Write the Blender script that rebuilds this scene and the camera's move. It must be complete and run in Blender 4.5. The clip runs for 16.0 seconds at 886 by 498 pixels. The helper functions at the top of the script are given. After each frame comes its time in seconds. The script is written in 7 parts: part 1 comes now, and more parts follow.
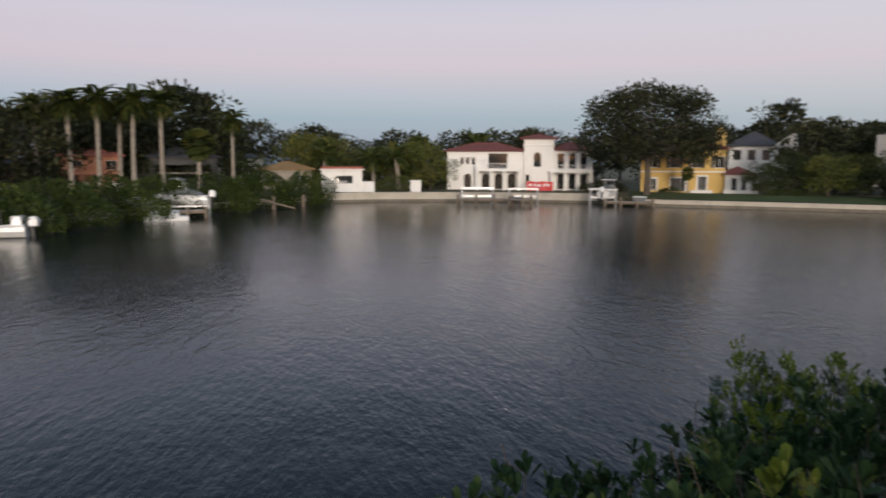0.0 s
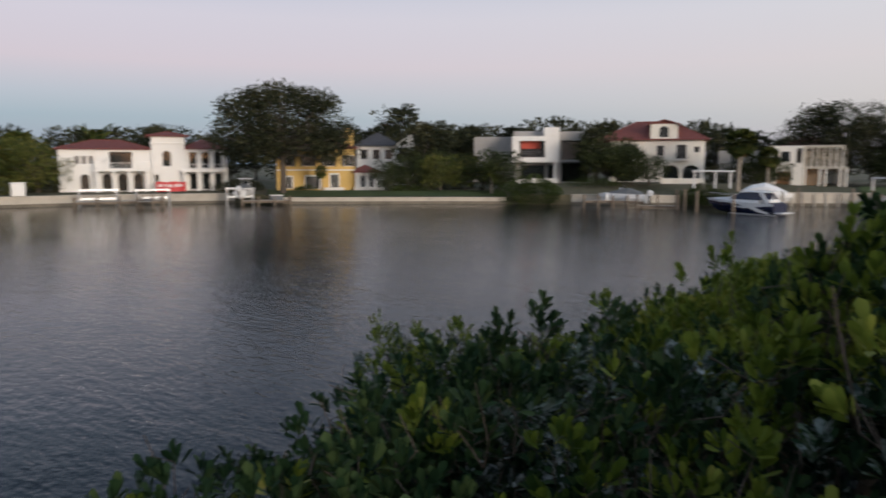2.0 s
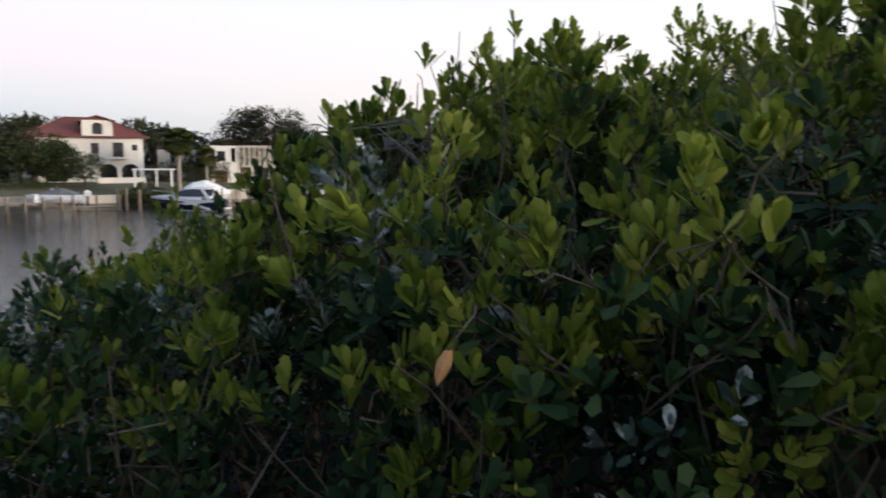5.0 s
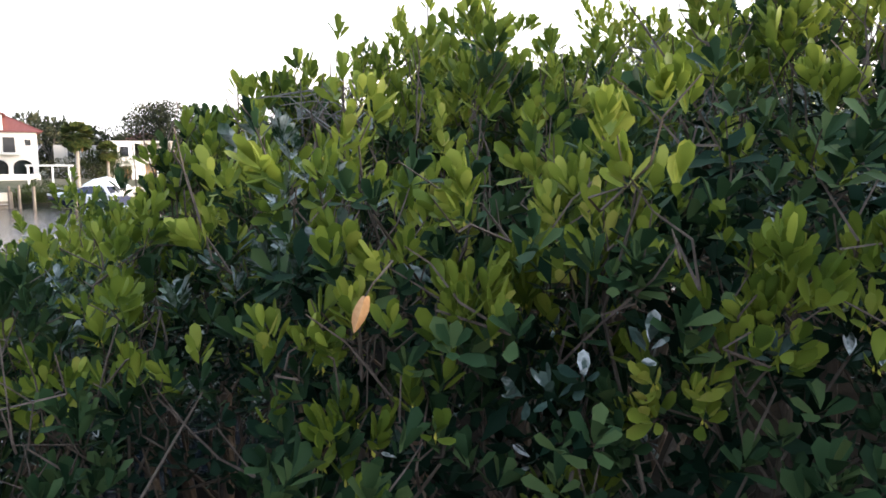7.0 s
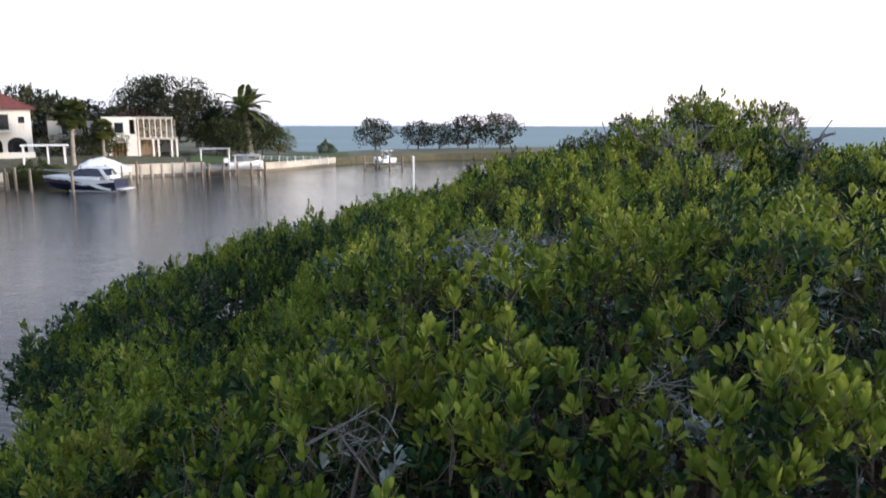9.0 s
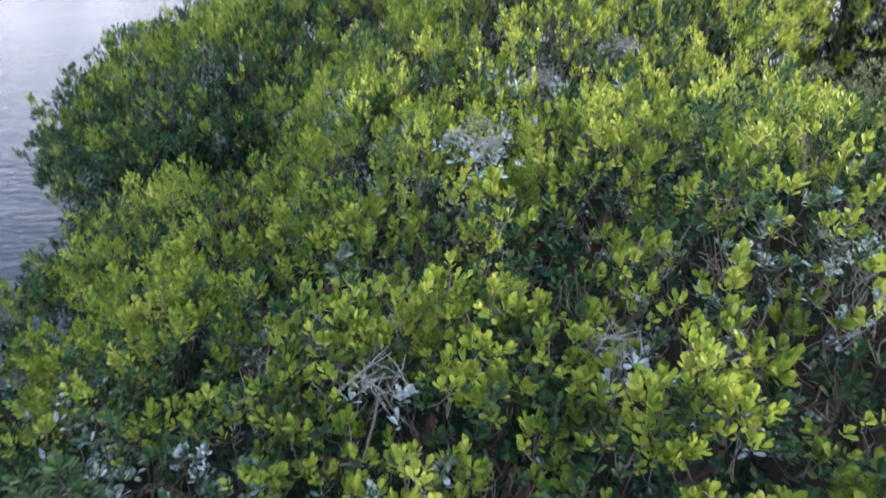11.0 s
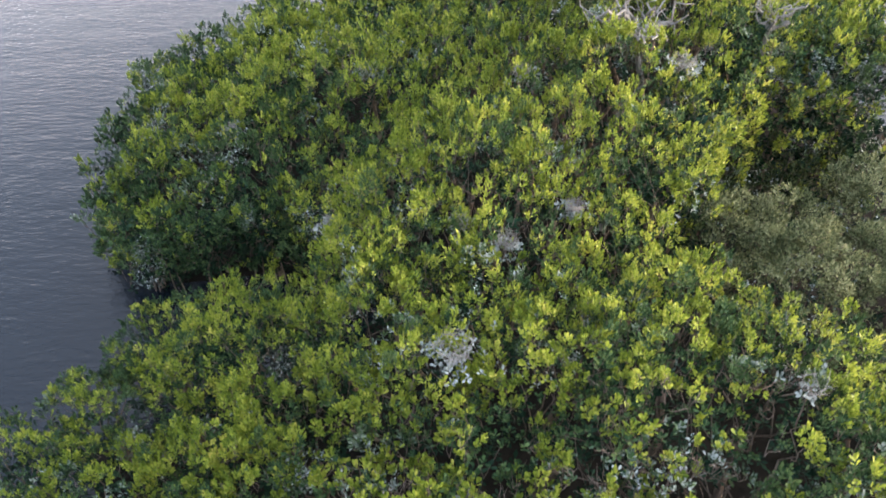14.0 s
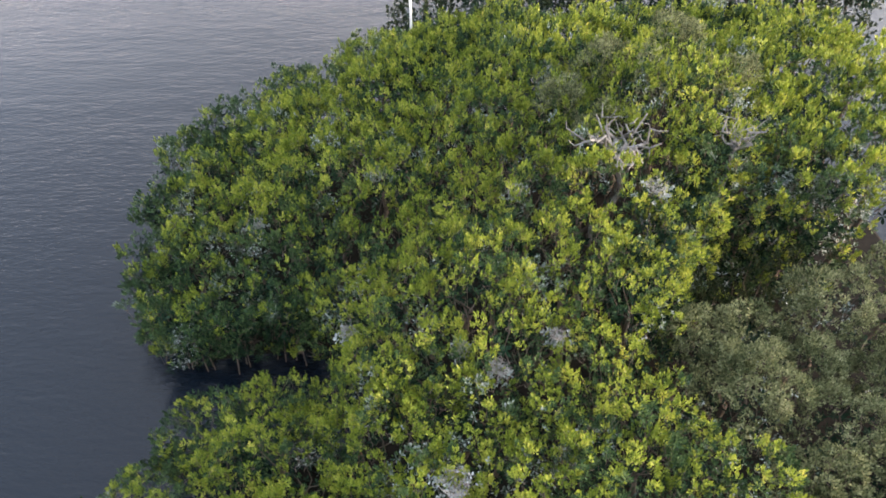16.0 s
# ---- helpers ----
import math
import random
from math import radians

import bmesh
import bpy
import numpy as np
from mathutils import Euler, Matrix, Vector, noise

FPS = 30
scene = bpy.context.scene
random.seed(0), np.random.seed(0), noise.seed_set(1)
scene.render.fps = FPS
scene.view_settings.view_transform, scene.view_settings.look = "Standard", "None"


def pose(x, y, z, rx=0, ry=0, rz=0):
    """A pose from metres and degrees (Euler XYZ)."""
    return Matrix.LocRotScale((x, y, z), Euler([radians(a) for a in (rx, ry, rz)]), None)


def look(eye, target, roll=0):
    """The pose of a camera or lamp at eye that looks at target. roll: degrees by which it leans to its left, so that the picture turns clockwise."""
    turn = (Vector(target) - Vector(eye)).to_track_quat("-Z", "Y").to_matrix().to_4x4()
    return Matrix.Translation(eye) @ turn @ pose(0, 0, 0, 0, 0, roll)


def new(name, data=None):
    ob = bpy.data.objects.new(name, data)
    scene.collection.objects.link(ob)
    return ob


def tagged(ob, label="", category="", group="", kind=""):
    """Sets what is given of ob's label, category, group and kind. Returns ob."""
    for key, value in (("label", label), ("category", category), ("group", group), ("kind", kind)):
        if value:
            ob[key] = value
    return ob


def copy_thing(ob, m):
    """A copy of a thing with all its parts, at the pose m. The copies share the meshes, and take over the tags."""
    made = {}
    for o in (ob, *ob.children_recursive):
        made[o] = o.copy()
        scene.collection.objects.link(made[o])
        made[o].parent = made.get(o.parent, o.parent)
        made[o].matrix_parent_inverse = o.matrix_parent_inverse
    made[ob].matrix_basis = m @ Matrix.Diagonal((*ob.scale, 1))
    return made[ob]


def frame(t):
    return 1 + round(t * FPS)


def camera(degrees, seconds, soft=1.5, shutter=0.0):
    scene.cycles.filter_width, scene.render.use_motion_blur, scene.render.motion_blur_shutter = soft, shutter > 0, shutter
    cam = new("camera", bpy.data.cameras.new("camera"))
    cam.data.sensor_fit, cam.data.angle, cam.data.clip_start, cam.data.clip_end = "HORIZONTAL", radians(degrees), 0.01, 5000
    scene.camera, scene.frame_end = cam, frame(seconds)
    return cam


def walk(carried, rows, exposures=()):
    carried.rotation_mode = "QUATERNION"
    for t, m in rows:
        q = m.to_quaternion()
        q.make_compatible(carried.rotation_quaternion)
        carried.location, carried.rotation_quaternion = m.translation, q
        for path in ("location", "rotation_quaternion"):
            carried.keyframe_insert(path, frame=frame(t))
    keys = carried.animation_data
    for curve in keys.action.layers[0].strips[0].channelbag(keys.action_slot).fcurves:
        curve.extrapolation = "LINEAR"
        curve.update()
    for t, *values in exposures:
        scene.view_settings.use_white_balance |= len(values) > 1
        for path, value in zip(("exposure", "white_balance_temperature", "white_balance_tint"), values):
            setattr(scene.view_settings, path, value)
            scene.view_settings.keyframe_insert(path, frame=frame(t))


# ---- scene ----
# Twilight over a tidal creek: a mangrove island with villas on the far shore.
cam = camera(64.3, 16.0, 1.7, 0.5)
PATH = [
    (0, (0.2, 0.03, 6.12), (-1.745, 0.429, 5.877), 0.2),
    (0.5, (0.2, 0.03, 6.08), (-1.684, 0.656, 5.838), 0.2),
    (1, (0.2, 0.03, 6.02), (-1.597, 0.875, 5.778), 0.1),
    (1.5, (0.2, 0.03, 5.92), (-1.48, 1.089, 5.68), 0.1),
    (2, (0.2, 0.03, 5.93), (-1.312, 1.316, 5.689), -0.0),
    (2.5, (0.2, 0.03, 5.87), (-1.108, 1.523, 5.63), -0.1),
    (3, (0.2, 0.03, 5.8), (-0.877, 1.698, 5.56), -0.0),
    (3.5, (0.2, 0.03, 5.71), (-0.64, 1.829, 5.47), -0.1),
    (4, (0.2, 0.03, 5.64), (-0.417, 1.917, 5.4), -0.1),
    (4.5, (0.2, 0.03, 5.57), (-0.217, 1.971, 5.33), -0.1),
    (5, (0.2, 0.03, 5.5), (-0.027, 2.003, 5.263), -0.0),
    (5.2, (0.2, 0.03, 5.47), (0.053, 2.01, 5.232), -0.0),
    (6.2, (0.2, 0.03, 5.38), (0.207, 2.015, 5.136), 0.0),
    (7.3, (0.2, 0.03, 5.35), (0.209, 2.015, 5.103), 0.0),
    (7.5, (0.2, 0.03, 5.49), (0.209, 2.014, 5.24), -0.0),
    (8, (0.1, 0.0, 6.2), (0.111, 1.983, 5.941), 0.0),
    (8.2, (0.0, 0.0, 6.5), (0.014, 1.983, 6.241), 0.2),
    (9, (0.0, 0.0, 7.55), (0.021, 1.97, 7.203), 0.1),
    (9.6, (0.0, 0.0, 8.2), (0.027, 1.916, 7.629), 0.0),
    (10.3, (0.0, 0.0, 8.95), (0.029, 1.815, 8.11), 0.0),
    (10.5, (0.013, -0.012, 9.149), (0.038, 1.761, 8.224), -0.1),
    (11, (0.02, -0.008, 9.713), (0.037, 1.639, 8.579), -0.3),
    (11.5, (0.084, -0.037, 10.26), (0.092, 1.48, 8.957), -0.5),
    (12, (0.21, -0.101, 10.986), (0.207, 1.403, 9.668), -0.7),
    (12.5, (0.21, -0.181, 11.996), (0.213, 1.325, 10.679), -0.6),
    (13, (0.262, -0.226, 13.047), (0.268, 1.274, 11.724), -0.4),
    (13.5, (0.303, -0.218, 13.974), (0.311, 1.275, 12.643), -0.4),
    (14, (0.314, -0.103, 14.869), (0.321, 1.381, 13.528), -0.4),
    (14.5, (0.329, 0.023, 15.752), (0.334, 1.498, 14.402), -0.5),
    (15, (0.326, 0.093, 16.738), (0.33, 1.562, 15.381), -0.5),
    (15.5, (0.297, 0.185, 17.865), (0.301, 1.646, 16.5), -0.5),
    (16, (0.292, 0.296, 18.926), (0.297, 1.748, 17.55), -0.5),
]
EXPOSURES = [(0, 0.13, 6500, 10), (1.5, 0.12, 6450, 10), (3.5, 0.38, 6450, 10), (5.2, 0.86, 6450, 10), (7.3, 2.36, 6500, 10), (7.6, 2.2, 6500, 10), (8.0, 1.48, 6450, 10), (8.2, 1.06, 6350, 10), (9.0, 1.3, 6200, 10), (10.3, 2.15, 5650, 13), (11.0, 3.02, 6150, 14), (11.7, 3.28, 6350, 13), (13.0, 3.12, 6700, 15), (16.0, 2.92, 7250, 16)]
walk(cam, [(t, look(eye, target, roll)) for t, eye, target, roll in PATH], EXPOSURES)

# ---- sky, sun ----
SUN_AZ = -96.0  # degrees to the left of +y
GLOW_AZ = -65.0  # where the afterglow is strongest


def build_sky():
    w = bpy.data.worlds.new("dusk_sky")
    scene.world = w
    w.use_nodes = True
    nt = w.node_tree
    nt.nodes.clear()
    n = nt.nodes.new
    geo = n("ShaderNodeNewGeometry")
    sep = n("ShaderNodeSeparateXYZ")
    tex = n("ShaderNodeTexCoord")
    nt.links.new(tex.outputs["Generated"], sep.inputs[0])
    ramp = n("ShaderNodeValToRGB")
    stops = [(0.0, (0.23, 0.38, 0.59)), (0.06, (0.22, 0.38, 0.60)), (0.09, (0.38, 0.44, 0.64)), (0.13, (0.61, 0.50, 0.65)),
             (0.19, (0.65, 0.57, 0.70)), (0.30, (0.44, 0.51, 0.68)), (0.45, (0.19, 0.25, 0.39)), (0.6, (0.16, 0.22, 0.34)), (1.0, (0.34, 0.43, 0.58))]
    el = ramp.color_ramp.elements
    el[0].position, el[0].color = stops[0][0], (*stops[0][1], 1)
    el[1].position, el[1].color = stops[-1][0], (*stops[-1][1], 1)
    for p, c in stops[1:-1]:
        e = el.new(p)
        e.color = (*c, 1)
    nt.links.new(sep.outputs["Z"], ramp.inputs[0])
    # warmer and brighter towards the set sun
    warm = n("ShaderNodeValToRGB")
    we = warm.color_ramp.elements
    we[0].position, we[0].color = 0.0, (0.58, 0.57, 0.65, 1)
    we[1].position, we[1].color = 1.0, (0.44, 0.53, 0.69, 1)
    for p, c in ((0.08, (0.78, 0.69, 0.70)), (0.2, (0.78, 0.77, 0.81)), (0.45, (0.42, 0.49, 0.61)), (0.75, (0.60, 0.68, 0.80))):
        e = we.new(p)
        e.color = (*c, 1)
    nt.links.new(sep.outputs["Z"], warm.inputs[0])
    dot = n("ShaderNodeVectorMath")
    dot.operation = "DOT_PRODUCT"
    a = radians(GLOW_AZ)
    dot.inputs[1].default_value = (-math.sin(a), math.cos(a), 0)
    nt.links.new(tex.outputs["Generated"], dot.inputs[0])
    side = n("ShaderNodeMapRange")
    side.interpolation_type = "SMOOTHSTEP"
    side.inputs["From Min"].default_value, side.inputs["From Max"].default_value = -0.95, 0.75
    nt.links.new(dot.outputs["Value"], side.inputs["Value"])
    mix = n("ShaderNodeMix")
    mix.data_type = "RGBA"
    nt.links.new(side.outputs[0], mix.inputs["Factor"])
    nt.links.new(ramp.outputs[0], mix.inputs[6])
    nt.links.new(warm.outputs[0], mix.inputs[7])
    veil = n("ShaderNodeBackground")
    veil.inputs["Strength"].default_value = 0.72
    nt.links.new(mix.outputs[2], veil.inputs["Color"])
    sky = n("ShaderNodeTexSky")
    sky.sky_type, sky.sun_disc = "NISHITA", False
    sky.sun_elevation, sky.sun_rotation = radians(3.0), radians(-SUN_AZ)
    base = n("ShaderNodeBackground")
    base.inputs["Strength"].default_value = 0.06
    nt.links.new(sky.outputs[0], base.inputs["Color"])
    add = n("ShaderNodeAddShader")
    nt.links.new(veil.outputs[0], add.inputs[0])
    nt.links.new(base.outputs[0], add.inputs[1])
    out = n("ShaderNodeOutputWorld")
    nt.links.new(add.outputs[0], out.inputs["Surface"])
    nt.nodes.remove(geo)


build_sky()
sun_data = bpy.data.lights.new("sun", "SUN")
sun_data.energy, sun_data.angle, sun_data.color = 2.0, radians(18), (1.0, 0.88, 0.76)
sun = new("sun", sun_data)
_a = radians(SUN_AZ)
sun.matrix_world = look((-math.sin(_a) * 50, math.cos(_a) * 50, 8), (0, 0, 0))


# ---- materials ----
def node(nt, kind, **values):
    nd = nt.nodes.new(kind)
    for k, v in values.items():
        nd.inputs[k.replace("_", " ")].default_value = v
    return nd


def base_material(name, rough, metal=0.0, spec=0.5):
    m = bpy.data.materials.new(name)
    m.use_nodes = True
    p = m.node_tree.nodes["Principled BSDF"]
    p.inputs["Roughness"].default_value = rough
    p.inputs["Metallic"].default_value = metal
    p.inputs["Specular IOR Level"].default_value = spec
    return m, m.node_tree, p


def ramp_node(nt, stops):
    r = nt.nodes.new("ShaderNodeValToRGB")
    el = r.color_ramp.elements
    el[0].position, el[0].color = stops[0][0], (*stops[0][1], 1)
    el[1].position, el[1].color = stops[-1][0], (*stops[-1][1], 1)
    for p, c in stops[1:-1]:
        el.new(p).color = (*c, 1)
    return r


def surface(name, c1, c2, rough=0.7, big=0.4, fine=6.0, bump=0.15, depth=0.02, metal=0.0, spec=0.4, stretch=(1, 1, 1), dirt=None):
    """Two tones at two scales, and a fine relief."""
    m, nt, p = base_material(name, rough, metal, spec)
    geo = nt.nodes.new("ShaderNodeNewGeometry")
    mp = nt.nodes.new("ShaderNodeMapping")
    mp.inputs["Scale"].default_value = stretch
    nt.links.new(geo.outputs["Position"], mp.inputs[0])
    n1 = node(nt, "ShaderNodeTexNoise", Scale=big, Detail=5.0, Roughness=0.6)
    n2 = node(nt, "ShaderNodeTexNoise", Scale=fine, Detail=4.0, Roughness=0.65)
    for nn in (n1, n2):
        nt.links.new(mp.outputs[0], nn.inputs["Vector"])
    mth = nt.nodes.new("ShaderNodeMath")
    mth.operation = "MULTIPLY_ADD"
    mth.inputs[1].default_value = 0.55
    nt.links.new(n1.outputs["Fac"], mth.inputs[0])
    half = nt.nodes.new("ShaderNodeMath")
    half.operation = "MULTIPLY"
    half.inputs[1].default_value = 0.45
    nt.links.new(n2.outputs["Fac"], half.inputs[0])
    nt.links.new(half.outputs[0], mth.inputs[2])
    r = ramp_node(nt, [(0.36, c1), (0.64, c2)])
    nt.links.new(mth.outputs[0], r.inputs[0])
    col = r.outputs[0]
    if dirt:
        n3 = node(nt, "ShaderNodeTexNoise", Scale=0.9, Detail=7.0, Roughness=0.7)
        m3 = nt.nodes.new("ShaderNodeMapping")
        m3.inputs["Scale"].default_value = (1.0, 1.0, 0.25)
        nt.links.new(geo.outputs["Position"], m3.inputs[0])
        nt.links.new(m3.outputs[0], n3.inputs["Vector"])
        r3 = ramp_node(nt, [(0.55, (0, 0, 0)), (0.75, (0.6, 0.6, 0.6))])
        nt.links.new(n3.outputs["Fac"], r3.inputs[0])
        mx = nt.nodes.new("ShaderNodeMix")
        mx.data_type = "RGBA"
        mx.inputs[7].default_value = (*dirt, 1)
        nt.links.new(r3.outputs[0], mx.inputs["Factor"])
        nt.links.new(col, mx.inputs[6])
        col = mx.outputs[2]
    nt.links.new(col, p.inputs["Base Color"])
    b = node(nt, "ShaderNodeBump", Strength=bump, Distance=depth)
    nt.links.new(n2.outputs["Fac"], b.inputs["Height"])
    nt.links.new(b.outputs[0], p.inputs["Normal"])
    return m


def leaf_material(name, stops, rough=0.42, translucent=0.22, stain=0.0, patch=0.35, spec=0.15, spread=1.0):
    """Leaf by leaf colour, larger patches of tone, and pale droppings where stain is above 0."""
    m, nt, p = base_material(name, rough, 0.0, spec)
    geo = nt.nodes.new("ShaderNodeNewGeometry")
    n1 = node(nt, "ShaderNodeTexNoise", Scale=patch, Detail=3.0, Roughness=0.55)
    nt.links.new(geo.outputs["Position"], n1.inputs["Vector"])
    mr = nt.nodes.new("ShaderNodeMapRange")
    mr.inputs["From Min"].default_value, mr.inputs["From Max"].default_value = 0.3, 0.7
    mr.inputs["To Min"].default_value, mr.inputs["To Max"].default_value = -0.36, 0.36
    nt.links.new(n1.outputs["Fac"], mr.inputs["Value"])
    ad = nt.nodes.new("ShaderNodeMath")
    ad.operation = "ADD"
    ad.use_clamp = True
    each = nt.nodes.new("ShaderNodeMapRange")
    each.inputs["To Min"].default_value, each.inputs["To Max"].default_value = 0.5 - spread / 2, 0.5 + spread / 2
    nt.links.new(geo.outputs["Random Per Island"], each.inputs["Value"])
    nt.links.new(each.outputs[0], ad.inputs[0])
    nt.links.new(mr.outputs[0], ad.inputs[1])
    r = ramp_node(nt, stops)
    nt.links.new(ad.outputs[0], r.inputs[0])
    col = r.outputs[0]
    if stain:
        n3 = node(nt, "ShaderNodeTexNoise", Scale=0.55, Detail=2.0, Roughness=0.5)
        n4 = node(nt, "ShaderNodeTexNoise", Scale=9.0, Detail=4.0, Roughness=0.7)
        for nn in (n3, n4):
            nt.links.new(geo.outputs["Position"], nn.inputs["Vector"])
        r3 = ramp_node(nt, [(0.58, (0, 0, 0)), (0.66, (1, 1, 1))])
        r4 = ramp_node(nt, [(0.46, (0, 0, 0)), (0.60, (stain, stain, stain))])
        nt.links.new(n3.outputs["Fac"], r3.inputs[0])
        nt.links.new(n4.outputs["Fac"], r4.inputs[0])
        mu = nt.nodes.new("ShaderNodeMath")
        mu.operation = "MULTIPLY"
        nt.links.new(r3.outputs[0], mu.inputs[0])
        nt.links.new(r4.outputs[0], mu.inputs[1])
        mx = nt.nodes.new("ShaderNodeMix")
        mx.data_type = "RGBA"
        mx.inputs[7].default_value = (0.55, 0.60, 0.60, 1)
        nt.links.new(mu.outputs[0], mx.inputs["Factor"])
        nt.links.new(col, mx.inputs[6])
        col = mx.outputs[2]
    nt.links.new(col, p.inputs["Base Color"])
    tr = nt.nodes.new("ShaderNodeBsdfTranslucent")
    nt.links.new(col, tr.inputs["Color"])
    ms = nt.nodes.new("ShaderNodeMixShader")
    ms.inputs[0].default_value = translucent
    nt.links.new(p.outputs[0], ms.inputs[1])
    nt.links.new(tr.outputs[0], ms.inputs[2])
    nt.links.new(ms.outputs[0], nt.nodes["Material Output"].inputs["Surface"])
    return m


def water_material():
    m, nt, p = base_material("water", 0.07, 0.0, 0.4)
    p.inputs["IOR"].default_value = 1.333
    geo = nt.nodes.new("ShaderNodeNewGeometry")
    big = node(nt, "ShaderNodeTexNoise", Scale=0.03, Detail=3.0)
    nt.links.new(geo.outputs["Position"], big.inputs["Vector"])
    r = ramp_node(nt, [(0.35, (0.003, 0.006, 0.010)), (0.65, (0.005, 0.009, 0.014))])
    nt.links.new(big.outputs["Fac"], r.inputs[0])
    nt.links.new(r.outputs[0], p.inputs["Base Color"])
    mp = nt.nodes.new("ShaderNodeMapping")
    mp.inputs["Rotation"].default_value = (0, 0, radians(35))
    mp.inputs["Scale"].default_value = (0.55, 1.5, 1.0)
    nt.links.new(geo.outputs["Position"], mp.inputs[0])
    wave = node(nt, "ShaderNodeTexNoise", Scale=0.32, Detail=1.0, Roughness=0.4)
    nt.links.new(mp.outputs[0], wave.inputs["Vector"])
    b0 = node(nt, "ShaderNodeBump", Distance=0.075)
    swell = node(nt, "ShaderNodeTexNoise", Scale=1.1, Detail=2.0, Roughness=0.5)
    chop = node(nt, "ShaderNodeTexNoise", Scale=3.6, Detail=3.0, Roughness=0.55)
    calm = node(nt, "ShaderNodeTexNoise", Scale=0.045, Detail=2.0)
    nt.links.new(mp.outputs[0], swell.inputs["Vector"])
    nt.links.new(mp.outputs[0], chop.inputs["Vector"])
    nt.links.new(geo.outputs["Position"], calm.inputs["Vector"])
    cr = nt.nodes.new("ShaderNodeMapRange")
    cr.inputs["From Min"].default_value, cr.inputs["From Max"].default_value = 0.35, 0.65
    cr.inputs["To Min"].default_value, cr.inputs["To Max"].default_value = 0.38, 0.62
    nt.links.new(calm.outputs["Fac"], cr.inputs["Value"])
    b1 = node(nt, "ShaderNodeBump", Distance=0.06)
    b2 = node(nt, "ShaderNodeBump", Distance=0.058)
    nt.links.new(cr.outputs[0], b0.inputs["Strength"])
    nt.links.new(wave.outputs["Fac"], b0.inputs["Height"])
    nt.links.new(b0.outputs[0], b1.inputs["Normal"])
    nt.links.new(cr.outputs[0], b1.inputs["Strength"])
    nt.links.new(cr.outputs[0], b2.inputs["Strength"])
    nt.links.new(swell.outputs["Fac"], b1.inputs["Height"])
    nt.links.new(chop.outputs["Fac"], b2.inputs["Height"])
    nt.links.new(b1.outputs[0], b2.inputs["Normal"])
    fine = node(nt, "ShaderNodeTexNoise", Scale=11.0, Detail=2.0, Roughness=0.5)
    nt.links.new(mp.outputs[0], fine.inputs["Vector"])
    b3 = node(nt, "ShaderNodeBump", Distance=0.014)
    nt.links.new(cr.outputs[0], b3.inputs["Strength"])
    nt.links.new(fine.outputs["Fac"], b3.inputs["Height"])
    nt.links.new(b2.outputs[0], b3.inputs["Normal"])
    nt.links.new(b3.outputs[0], p.inputs["Normal"])
    return m


def glass_material():
    m, nt, p = base_material("window_glass", 0.03, 0.0, 0.6)
    p.inputs["Base Color"].default_value = (0.12, 0.14, 0.15, 1)
    p.inputs["Transmission Weight"].default_value = 0.85
    return m


M_WATER = water_material()
M_GLASS = glass_material()
GREEN = [(0.0, (0.030, 0.058, 0.014)), (0.30, (0.098, 0.142, 0.020)), (0.62, (0.207, 0.254, 0.038)), (0.88, (0.318, 0.338, 0.062)), (1.0, (0.43, 0.39, 0.10))]
M_LEAF = leaf_material("mangrove_young_leaf", GREEN, 0.46, 0.34, 0.0, 2.1, 0.12, 0.48)
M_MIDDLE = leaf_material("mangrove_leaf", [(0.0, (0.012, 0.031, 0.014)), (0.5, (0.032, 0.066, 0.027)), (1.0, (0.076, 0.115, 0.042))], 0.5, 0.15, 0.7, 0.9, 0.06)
# darker copy of the mangrove leaf with shade put into its colour
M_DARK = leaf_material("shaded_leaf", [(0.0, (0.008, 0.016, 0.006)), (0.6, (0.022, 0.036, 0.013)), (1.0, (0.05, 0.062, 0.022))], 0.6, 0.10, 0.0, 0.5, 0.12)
M_SPLASHED = leaf_material("splashed_leaf", [(0.0, (0.018, 0.040, 0.030)), (0.45, (0.055, 0.090, 0.072)), (0.78, (0.11, 0.15, 0.13)), (1.0, (0.68, 0.70, 0.68))], 0.6, 0.1, 0.9, 14.0, 0.06)
M_BUD = leaf_material("bud", [(0.0, (0.22, 0.22, 0.03)), (1.0, (0.42, 0.36, 0.06))], 0.5, 0.2, 0.0, 0.2)
# leaves inside the crowns: their near-black colour carries the shade there
M_OLD_SHADE = leaf_material("mangrove_inner_shade_leaf", [(0.0, (0.004, 0.012, 0.007)), (0.6, (0.010, 0.027, 0.015)), (1.0, (0.021, 0.044, 0.025))], 0.5, 0.08, 0.8, 0.4, 0.04)
M_SILVER = leaf_material("silver_leaf", [(0.0, (0.034, 0.046, 0.020)), (0.5, (0.098, 0.115, 0.052)), (1.0, (0.225, 0.232, 0.125))], 0.6, 0.2, 0.0, 1.3, 0.05)
M_OAK = leaf_material("oak_leaf", [(0.0, (0.011, 0.016, 0.009)), (0.6, (0.032, 0.038, 0.017)), (1.0, (0.075, 0.072, 0.034))], 0.6, 0.15, 0.0, 0.2)
M_OAKGREEN = leaf_material("garden_tree_leaf", [(0.0, (0.014, 0.022, 0.008)), (0.6, (0.036, 0.050, 0.016)), (1.0, (0.075, 0.085, 0.030))], 0.6, 0.15, 0.0, 0.3)
M_HEDGE = leaf_material("hedge_leaf", [(0.0, (0.018, 0.032, 0.009)), (0.6, (0.046, 0.074, 0.017)), (1.0, (0.10, 0.125, 0.028))], 0.5, 0.2, 0.0, 0.3)
